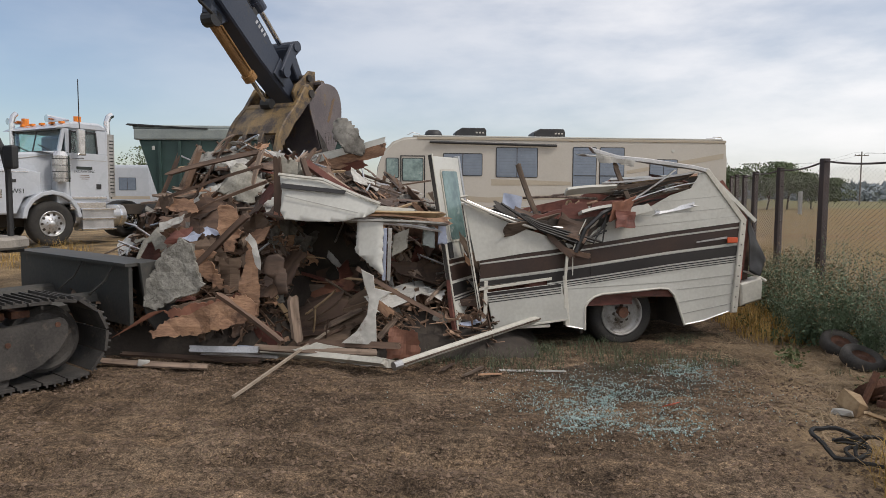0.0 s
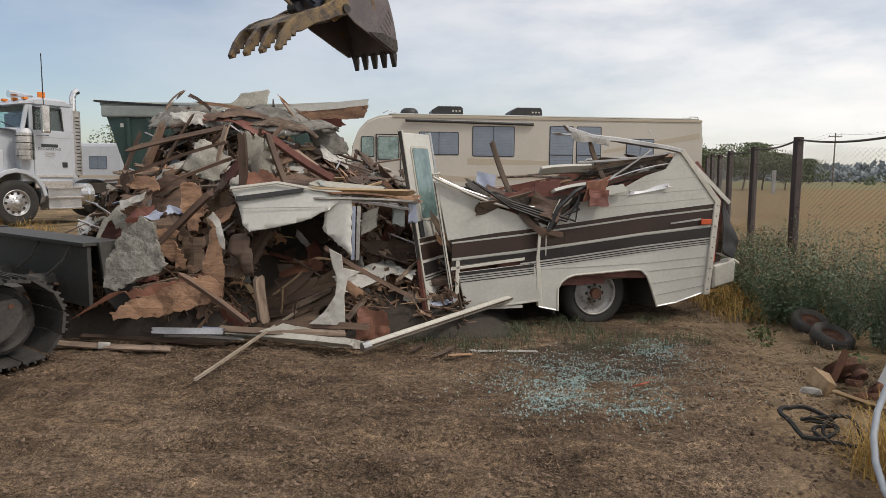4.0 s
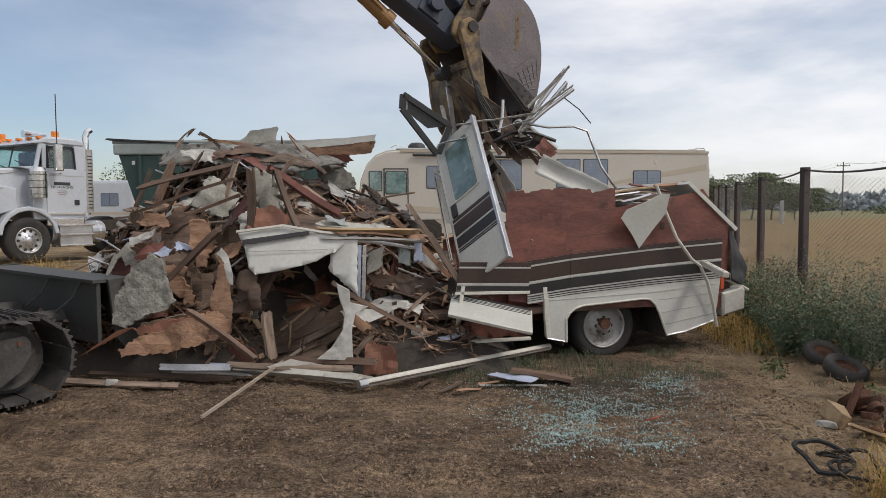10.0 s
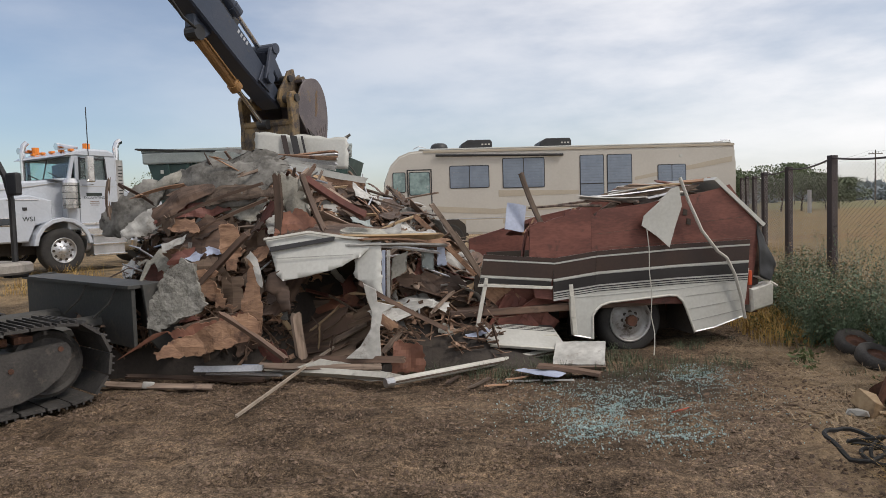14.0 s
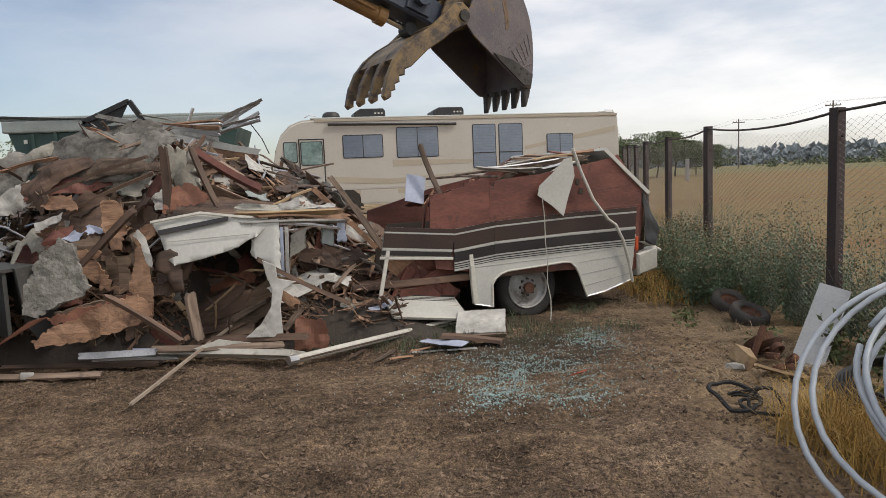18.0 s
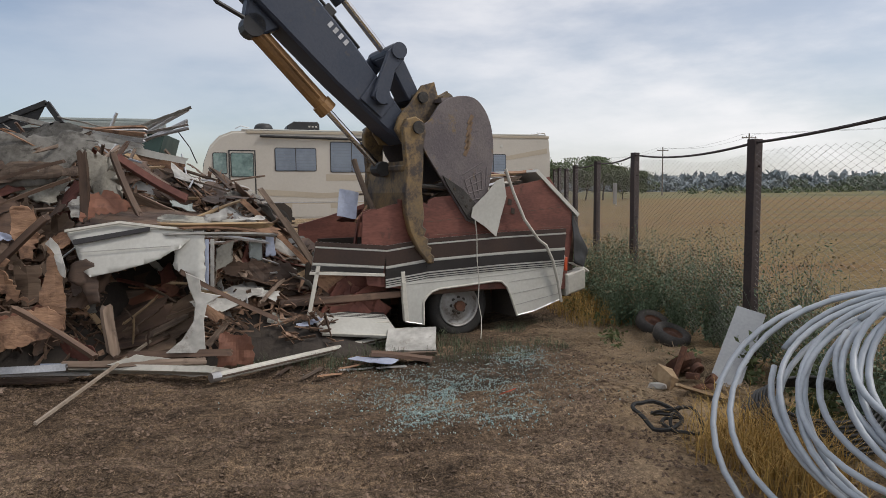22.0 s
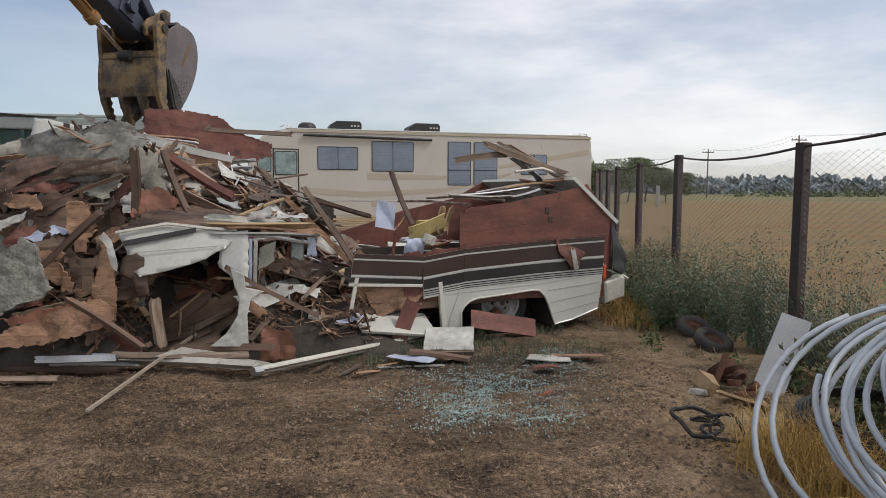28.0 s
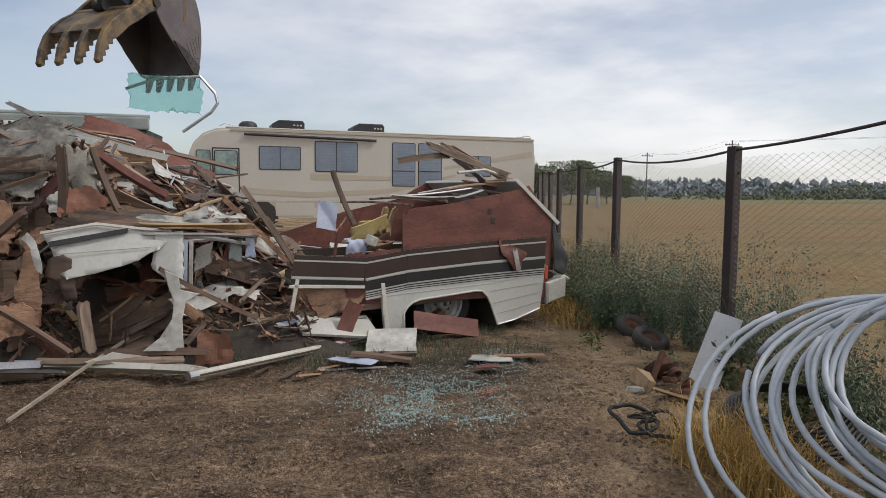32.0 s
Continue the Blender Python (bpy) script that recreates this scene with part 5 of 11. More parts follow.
part("aerial", tb([(3.19, 0.1, 2.7), (3.19, 0.1, 3.95)], 0.012, 5), M_BLACKP, TK)
part("bumper", bx(0.15, 0.75, -0.02, 2.42, 0.46, 0.88, 0.05), M_CHROME, TK)
part("headlight", bx(1.00, 1.38, 0.085, 0.12, 1.12, 1.32, 0.02), M_STEEL, TK)
part("headlight_lens", bx(1.05, 1.33, 0.078, 0.090, 1.15, 1.29, 0.02), M_DARKGLASS, TK)
part("side_marker", bx(1.58, 1.68, 0.080, 0.10, 1.47, 1.54, 0.01), M_BLACKP, TK)
part("grille", bx(0.22, 0.30, 0.6, 1.8, 0.8, 1.75, 0.02), M_CHROME, TK)
tk_ = part("fuel_tank", tb([(3.0, 0.32, 0.68), (4.35, 0.32, 0.68)], 0.27, 20), M_ALU, TK, "polished aluminium fuel tank")
for x in (3.15, 4.2):
    part("tank_strap", lathe([(0.275, -0.03), (0.275, 0.03)], 20), M_CHROME, tk_, m=pose(x, 0.32, 0.68, 0, 0, 90))
stp = part("step_box", bx(3.12, 3.95, -0.02, 0.35, 0.33, 0.86, 0.02), M_ALU, TK)
for z_ in (0.36, 0.62, 0.85):
    part("tread", bx(3.10, 3.97, -0.07, 0.12, z_ - 0.02, z_ + 0.02, 0.006), M_CHROME, stp)
part("skirt", bx(2.85, 3.78, 0.02, 0.3, 0.84, 1.03, 0.02), M_CHROME, TK)
part("chassis_rail", bx(1.0, 7.6, 0.75, 0.85, 0.68, 0.95, 0.01), M_DARK, TK)
part("chassis_rail", bx(1.0, 7.6, 1.55, 1.65, 0.68, 0.95, 0.01), M_DARK, TK)
part("underbody", bx(0.8, 4.4, 0.55, 1.85, 0.45, 0.95, 0.04), M_DARK, TK)
wheel(TK, 2.43, 0.03, 0.52, 0.525, 0.30, M_ALU, 10, rim_r=0.56)
wheel(TK, 2.43, 2.1, 0.52, 0.525, 0.30, M_CHROME, 4, rim_r=0.56)
for x in (5.6, 6.9):
    wheel(TK, x, 0.0, 0.52, 0.525, 0.6, M_CHROME, 10, rim_r=0.56)
    wheel(TK, x, 1.8, 0.52, 0.525, 0.6, M_CHROME, 4, rim_r=0.56)

# ---- dump body behind the truck ----
BN = thing("dump_trailer", "dark green dump trailer body with a faded rolled-tarp rim", "trailer", pose(0, 18.5, 0.34))
part("tub", pr([(-8.95, 2.72), (-8.45, 1.15), (-3.75, 1.15), (-3.3, 2.72)], 0.0, 2.3, 0.03), M_GREEN, BN)
for i in range(9):
    x = -8.35 + i * 0.55
    part("rib", bx(x - 0.04, x + 0.04, -0.06, 0.0, 1.2, 2.70, 0.01), M_GREEN, BN)
part("rim", bx(-9.05, -3.25, -0.08, 0.06, 2.72, 3.02, 0.04), M_GREYGREEN, BN, "faded grey-green rim")
part("tarp_roll", tb([(-9.1, 0.05, 3.07), (-3.25, 0.05, 3.04)], 0.06, 10), M_GREYGREEN, BN)
part("lip", pr([(-9.25, 3.12), (-9.2, 3.16), (-7.0, 3.03), (-7.0, 3.0)], -0.1, 0.2), M_BLACKP, BN)
part("stencil", bx(-8.55, -8.47, -0.075, -0.061, 2.45, 2.55), M_WHITE, BN)
part("chassis", bx(-8.2, -3.6, 0.7, 1.6, 0.75, 1.15, 0.02), M_DARK, BN)
for x in (-5.9, -4.7):
    wheel(BN, x, 0.05, 0.52, 0.52, 0.55, M_RIM)
part("landing_leg", bx(-7.9, -7.75, 0.6, 0.75, 0.0, 0.8, 0.01), M_DARK, BN)
part("landing_leg", bx(-7.9, -7.75, 1.5, 1.65, 0.0, 0.8, 0.01), M_DARK, BN)

# ---- travel trailers far behind ----
for x, y, l in ((-14.6, 33.0, 6.5), (-22.0, 34.5, 6.0)):
    TR = thing("travel_trailer", "white travel trailer parked far behind the truck", "trailer", pose(x, y, 0.34), "far trailers")
    part("shell", bx(0, l, 0, 2.4, 0.55, 2.75, 0.15), M_TRUCK, TR)
    part("stripe", bx(0.1, l - 0.1, -0.004, 0.0, 1.0, 1.15), M_RVTAN, TR)
    for a in (0.8, 2.6, 4.3):
        window(TR, a, a + 0.9, 1.45, 2.1, bars=1, name="trailer_window")
    part("axle_housing", bx(1.8, 4.2, 0.2, 2.2, 0.3, 0.56, 0.02), M_DARK, TR)
    for a in (2.5, 3.4):
        wheel(TR, a, 0.02, 0.34, 0.34, 0.22, M_RIM, 5)

# ---- the wrecked motorhome ----
WA = Vector((-0.30, 6.60, 0.0))
WM = Matrix.Translation(WA) @ Matrix.Rotation(math.atan2(0.92, 3.28), 4, "Z")
WK = thing("wrecked_motorhome", "torn-open old white motorhome with brown stripes, collapsed onto dirt", "motorhome", WM)


# lower skin with its wheel opening
ARCH = [(1.59, 0.16), (1.59, 0.40), (1.63, 0.46), (1.69, 0.505), (1.78, 0.53), (2.10, 0.545), (2.46, 0.565), (2.56, 0.555), (2.63, 0.49), (2.67, 0.41), (2.77, 0.15)]
part("lower_skin", pr([(1.38, 0.22)] + ARCH + [(3.0, 0.185), (3.36, 0.29), (3.40, 0.50), (3.44, 0.80), (2.6, 0.74), (1.38, 0.665)], -0.012, 0.02, 0.004), M_WHITE, WK, "ribbed white aluminium lower side")
for z0, z1 in ((0.27, 0.36), (0.40, 0.47), (0.54, 0.58)):
    part("rib", pr([(2.80 - z0 * 0.25, z0), (3.36, z1), (3.36, z1 + 0.005), (2.80 - z0 * 0.25, z0 + 0.005)], -0.016, -0.0115), M_SEAM, WK)
part("rib", pr([(1.40, 0.60), (2.60, 0.625), (3.38, 0.68), (3.38, 0.684), (2.60, 0.629), (1.40, 0.604)], -0.016, -0.0115), M_SEAM, WK)
part("arch_lip", tb([(s, -0.014, z) for s, z in ARCH], 0.012, 6), M_TRIM, WK)
part("sill_flange", tb([(1.38, -0.008, 0.215), (1.59, -0.008, 0.165)], 0.008, 5), M_ALU, WK)
part("sill_flange", tb([(2.77, -0.008, 0.155), (3.0, -0.008, 0.185), (3.36, -0.008, 0.285)], 0.008, 5), M_ALU, WK)
# Near-black panels close the wheel well; its shade is in their colour.
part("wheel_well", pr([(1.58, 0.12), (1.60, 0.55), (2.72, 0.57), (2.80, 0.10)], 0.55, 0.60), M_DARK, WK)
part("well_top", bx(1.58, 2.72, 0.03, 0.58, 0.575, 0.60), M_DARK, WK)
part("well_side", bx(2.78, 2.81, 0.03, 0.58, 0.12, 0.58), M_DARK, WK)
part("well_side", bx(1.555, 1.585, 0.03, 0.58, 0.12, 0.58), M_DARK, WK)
road_wheel = wheel(WK, 2.11, 0.15, 0.30, 0.37, 0.22, M_OLDRIM, 0, dirty=True, rim_r=0.635)
hub_rim = road_wheel.children[0]
for i in range(8):
    a = 2 * math.pi * i / 8
    # Hole shade is drawn as near-black discs on the rim.
    part("hand_hole", tb([(math.cos(a) * 0.086, 0.018, math.sin(a) * 0.086), (math.cos(a) * 0.086, 0.05, math.sin(a) * 0.086)], 0.020, 10), M_DARK, hub_rim)
for i in range(6):
    a = 2 * math.pi * (i + 0.5) / 6
    part("lug_nut", tb([(math.cos(a) * 0.052, -0.012, math.sin(a) * 0.052), (math.cos(a) * 0.052, 0.02, math.sin(a) * 0.052)], 0.010, 6), M_RUST, hub_rim)
part("hub_cap", tb([(0, -0.045, 0), (0, 0.0, 0)], [0.020, 0.032], 12), M_TRACK, hub_rim)
inner_tyre = part("inner_tyre", lathe([(0.2, 0), (0.34, 0.01), (0.36, 0.06), (0.36, 0.18), (0.3, 0.22)], 32), M_RUBBER, WK, smooth=True, m=pose(2.20, 0.34, 0.31))
part("axle", tb([(2.1, 0.1, 0.3), (2.1, 2.1, 0.3)], 0.06, 10), M_RUST, WK)
part("far_tyre", lathe([(0.2, 0), (0.34, 0.01), (0.36, 0.06), (0.36, 0.18), (0.3, 0.22)], 32), M_RUBBER, WK, smooth=True, m=pose(2.1, 1.8, 0.36))
part("chassis_rail", bx(0.3, 3.6, 0.55, 0.65, 0.30, 0.45, 0.01), M_RUST, WK)
part("chassis_rail", bx(0.3, 3.6, 1.45, 1.55, 0.30, 0.45, 0.01), M_RUST, WK)


def band(name, zt, zb, s0, s1, mat_, proud, parent=None, k=10):
    """A stripe along the side between two height functions."""
    top = [(s0 + (s1 - s0) * i / k, zt(s0 + (s1 - s0) * i / k)) for i in range(k + 1)]
    low = [(s0 + (s1 - s0) * i / k, zb(s0 + (s1 - s0) * i / k)) for i in range(k + 1)]
    bm = bmesh.new()
    for i in range(k):
        q = [top[i], top[i + 1], low[i + 1], low[i]]
        f = [bm.verts.new((x, -proud, z)) for x, z in q]
        b = [bm.verts.new((x, 0.004, z)) for x, z in q]
        bm.faces.new(f); bm.faces.new(b[::-1])
        for a in range(4):
            bm.faces.new((f[a], b[a], b[(a + 1) % 4], f[(a + 1) % 4]))
    bmesh.ops.remove_doubles(bm, verts=bm.verts, dist=1e-5)
    bmesh.ops.recalc_face_normals(bm, faces=bm.faces[:])
    return part(name, bm, mat_, parent or WK)


# the striped belt: a rear length that drops, a middle length, and a front length that is bent up later
STRIPES = (("brown_stripe", 0.000, 0.044, M_BROWN, 0.014), ("brown_stripe", 0.062, 0.204, M_BROWN, 0.014), ("bright_line", 0.047, 0.058, M_WHITE, 0.018), ("bright_line", 0.212, 0.226, M_WHITE, 0.018), ("dark_stripe", 0.234, 0.334, M_BLACK, 0.014), ("pinstripe", 0.350, 0.361, M_BLACK, 0.014), ("pinstripe", 0.374, 0.383, M_BLACK, 0.014), ("pinstripe", 0.395, 0.402, M_BLACK, 0.014))
BELT_LOW = 0.425


def belt(parent, line, s0, s1, extra, k, low=BELT_LOW):
    """A length of the striped belt below a line of heights; its stripes widen to the rear."""
    fall = lambda c: (lambda s: line(s) - c * (1.0 + 0.032 * (s + extra - 0.5)))
    top = part("stripe_backing", pr([(s0 + (s1 - s0) * i / k, line(s0 + (s1 - s0) * i / k)) for i in range(k + 1)] + [(s1 - (s1 - s0) * i / k, fall(low)(s1 - (s1 - s0) * i / k)) for i in range(k + 1)], -0.010, 0.004), M_WHITE, parent)
    for nm, a, b, m_, pd in STRIPES:
        if a < low - 0.02:
            band(nm, fall(a), fall(min(b, low - 0.004)), s0, s1, m_, pd, parent, k)


belt_line = lambda s: float(np.interp(s, [0.43, 1.19, 1.42, 1.65, 2.57, 3.44], [0.944, 1.016, 1.042, 1.068, 1.178, 1.262]))
belt(WK, belt_line, 1.17, 1.66, 0.0, 6)
rear_belt = part("rear_belt", bx(0.02, 1.72, -0.006, 0.004, -0.30, -0.10), M_WHITE, WK, m=pose(1.65, -0.004, 1.068))
belt(rear_belt, lambda s: belt_line(s + 1.65) - 1.068, 0.0, 1.79, 1.65, 10)
part("belt_post", bx(1.345, 1.385, -0.030, -0.008, 0.40, 0.625, 0.006), M_TRIM, WK, "bent cream post moulding")
# red-brown inner wall behind the white skin
part("inner_wall", pr([(1.61, 0.98), (1.61, 1.455), (1.66, 1.425), (1.68, 1.475), (1.76, 1.50), (2.24, 1.54), (2.57, 1.595), (2.84, 1.63), (3.17, 1.695), (3.23, 1.72), (3.60, 1.24), (3.52, 0.74), (3.46, 0.40), (1.4, 0.55), (0.98, 0.62), (0.93, 0.98)], 0.022, 0.042), M_RED, WK, "torn red-brown inner wall panel")
wall_piece = single("torn_wall_piece", pr([(-0.35, -0.24), (-0.337, 0.114), (-0.30, 0.12), (-0.25, 0.15), (-0.18, 0.14), (-0.05, 0.184), (0.045, 0.20), (0.05, 0.247), (0.10, 0.24), (0.13, 0.27), (0.20, 0.255), (0.24, 0.28), (0.32, 0.272), (0.33, 0.22), (0.345, -0.24)], -0.01, 0.01), M_RED, "red-brown inner wall piece with a splintered top edge", "panel", m=WM @ pose(1.28, 0.034, 1.24))
for s0, z0, s1, z1 in ((1.65, 1.24, 3.4, 1.36), (1.70, 1.10, 3.5, 1.14)):
    part("wall_seam", pr([(s0, z0), (s1, z1), (s1, z1 + 0.004), (s0, z0 + 0.004)], 0.020, 0.0225), M_DARKWOOD, WK)
for s0, z0 in ((2.66, 1.41), (2.70, 1.31)):
    # Thin near-black plate painted as the shade within the hole.
    part("wall_hole", pr([(s0, z0), (s0 + 0.05, z0 - 0.012), (s0 + 0.056, z0 + 0.05), (s0 + 0.01, z0 + 0.062)], 0.0165, 0.0215), M_DARK, WK)
lifted_wall = single("lifted_wall_sheet", torn([(-0.60, -0.30), (-0.60, 0.22), (-0.42, 0.235), (-0.40, 0.20), (-0.22, 0.245), (0.10, 0.26), (0.32, 0.25), (0.34, 0.21), (0.62, 0.27), (0.62, -0.30)], 96, 0.012, 0.01, 0.006, 0.012), M_RED, "red-brown wall sheet pulled up with the skin", "panel")
# slanted rear end
bm = bmesh.new()
for y0, y1 in ((0.0, 2.25),):
    q = [bm.verts.new(v) for v in ((3.06, y0, 1.80), (3.66, y0, 1.28), (3.66, y1, 1.28), (3.06, y1, 1.80), (3.03, y0, 1.77), (3.63, y0, 1.25), (3.63, y1, 1.25), (3.03, y1, 1.77))]
    for f in ((0, 1, 2, 3), (7, 6, 5, 4), (0, 4, 5, 1), (1, 5, 6, 2), (2, 6, 7, 3), (3, 7, 4, 0)):
        bm.faces.new([q[i] for i in f])
part("rear_slope", bm, M_WHITE, WK)
part("rear_window", pr([(3.20, 1.705), (3.58, 1.375), (3.595, 1.39), (3.215, 1.72)], 0.12, 2.1), M_ALU, WK, "pale slanted rear window panel")
part("rear_panel", pr([(3.50, 0.30), (3.62, 1.25), (3.66, 1.25), (3.60, 0.30)], 0.08, 2.2), M_DARKWOOD, WK)
part("rear_net", patch([(3.54, 0.0, 0.70), (3.70, 0.02, 0.63), (3.80, 0.04, 0.84), (3.56, 0.0, 1.34)], 93, 10, 12, 0.05, 0.03, 0.03, 0.006), M_BLACKP, WK, "dark torn mesh flap", smooth=True)
part("rear_bumper", pr([(3.47, 0.32), (3.46, 0.575), (3.72, 0.64), (3.75, 0.60), (3.745, 0.385)], -0.02, 0.14, 0.02), M_TRIM, WK, "dented white rear bumper")
part("tail_lamp", bx(3.43, 3.47, -0.02, 0.06, 0.62, 0.78, 0.01), M_ORANGE, WK, "red-orange tail lamp")
part("rear_bumper_bar", bx(3.64, 3.75, 0.15, 2.2, 0.38, 0.60, 0.02), M_TRIM, WK)
part("bumper_bracket", tb([(3.5, 0.1, 0.72), (3.72, 0.08, 0.66), (3.86, 0.08, 0.58)], 0.018, 6), M_TRIM, WK)
# far wall, floor and bits of the body behind
part("floor", bx(0.1, 3.55, 0.06, 2.25, 0.46, 0.53, 0.01), M_DARKWOOD, WK)
part("far_wall", pr([(0.9, 0.5), (0.9, 1.15), (1.3, 1.25), (1.8, 1.4), (2.6, 1.55), (3.05, 1.78), (3.6, 1.25), (3.55, 0.5)], 2.22, 2.26), M_RED, WK)
# Added dark sheet stands in for the unlit inside of the body.
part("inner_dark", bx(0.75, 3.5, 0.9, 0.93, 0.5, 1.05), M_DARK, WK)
for i in range(4):
    s = 3.0 - i * 0.42
    part("roof_bow", tb([(s, 0.05, 1.62 - 0.03 * i), (s, 1.1, 1.70 - 0.05 * i), (s, 2.2, 1.62 - 0.03 * i)], 0.016, 6), M_OLDWOOD, WK)
# frame of the open front compartment
for pts in ([(1.335, 0.74), (1.38, 0.74), (1.42, 0.22), (1.37, 0.22)], [(0.40, 0.25), (1.2, 0.24), (1.2, 0.21), (0.40, 0.22)]):
    part("compartment_frame", pr(pts, -0.018, 0.035, 0.004), M_TRIM, WK)
for s, z, a in ((0.62, 0.40, 60), (0.74, 0.60, -34), (0.98, 0.50, -46), (1.12, 0.52, 20), (0.85, 0.34, 5), (1.05, 0.66, -24), (0.80, 0.50, -52), (1.0, 0.40, -30)):
    part("broken_board", plank(0.60, 0.22, 0.012, int(s * 100) + int(a), 0.08), M_PLY if a == -34 else M_RED, WK, m=pose(s, 0.10 + 0.1 * (s - 0.6), z, 14, -a, 8))
# Near-black back panel; the compartment's shade is put into its colour.
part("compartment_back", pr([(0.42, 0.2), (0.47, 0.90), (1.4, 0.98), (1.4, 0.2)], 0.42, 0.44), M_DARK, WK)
for i, (s, z, l, w_, a, dy, m_) in enumerate(((1.36, 1.30, 0.48, 0.16, 14, 0.30, M_YELLOWBOARD), (1.42, 1.27, 0.42, 0.20, -6, 0.40, M_YELLOWBOARD), (1.55, 1.36, 0.34, 0.16, 66, 0.36, M_LUMBER), (1.64, 1.36, 0.34, 0.10, 74, 0.34, M_LUMBER), (0.93, 1.15, 0.38, 0.07, 86, 0.15, M_RED), (1.02, 1.33, 0.22, 0.12, 60, 0.28, M_PLY), (1.46, 1.12, 0.34, 0.09, 8, 0.24, M_PLY), (1.5, 1.05, 0.30, 0.10, -12, 0.18, M_PLY), (1.42, 1.18, 0.36, 0.07, 12, 0.26, M_DARKWOOD), (1.5, 0.98, 0.34, 0.14, 5, 0.14, M_RED), (1.2, 0.98, 0.6, 0.16, -4, 0.30, M_OLDWOOD))):
    part("cabin_scrap", plank(l, w_, 0.016, 300 + i, 0.05), m_, WK, m=pose(s, dy, z, 20 + 7 * i, -a, 6 * (i % 3)))
part("plastic_bag", sheet(0.26, 0.20, 318, 12, 12, 0.10, 0.09, 0.05, 0.004), M_BLUEW, WK, "crumpled clear plastic bag", smooth=True, m=pose(1.16, 0.20, 1.10, -10, 8, 0))
part("white_carton", bx(-0.05, 0.05, -0.05, 0.05, -0.05, 0.05, 0.008), M_DIRTYW, WK, m=pose(1.33, 0.2, 1.17, 10, 20, 10))
for i, (s, z, l, w_, a, dy, m_) in enumerate(((1.95, 1.62, 0.8, 0.05, -3, 0.10, M_DIRTYW), (2.15, 1.66, 0.9, 0.035, 2, 0.16, M_ALU), (2.3, 1.70, 0.75, 0.06, 4, 0.22, M_DIRTYW), (1.85, 1.57, 0.45, 0.07, -8, 0.12, M_DARKWOOD), (2.6, 1.72, 0.7, 0.04, 6, 0.14, M_LUMBER), (2.75, 1.74, 0.55, 0.06, -4, 0.2, M_RED), (2.95, 1.78, 0.4, 0.05, 10, 0.12, M_PLY), (2.45, 1.63, 0.5, 0.03, 12, 0.08, M_ALU))):
    part("roof_strip", plank(l, w_, 0.014, 350 + i, 0.06), m_, WK, m=pose(s, dy + 0.1, z, 60 + 10 * i, -a, 6 * (i % 3) - 6))
part("leaning_stick", plank(0.62, 0.05, 0.03, 9, 0.02), M_OLDWOOD, WK, m=pose(1.08, 0.30, 1.62, 0, 68, 0))
part("blue_sheet", sheet(0.22, 0.30, 77, 6, 6, 0.02, 0.01, 0.01), M_BLUEW, WK, "pale blue-white sheet of lining", m=pose(0.92, 0.38, 1.44, -12, 12, 0))

# ---- excavator ----
PX, PY = -5.4, 5.1                  # swing centre
FOOT, BOOM, STICK = (0.20, 1.75), 5.25, 2.70
EX = thing("excavator", "dark grey tracked excavator with worn yellow bucket and thumb", "excavator", pose(PX, PY, 0))
TRAVEL = pose(0, 0, 0, 0, 0, 53.13)


def stadium(l, h, k=9):
    r = h / 2
    out = [(-l / 2 + r - r * math.sin(math.pi * i / k), r - r * math.cos(math.pi * i / k)) for i in range(k + 1)]
    out += [(l / 2 - r + r * math.sin(math.pi * i / k), r + r * math.cos(math.pi * i / k)) for i in range(k + 1)]
    return out


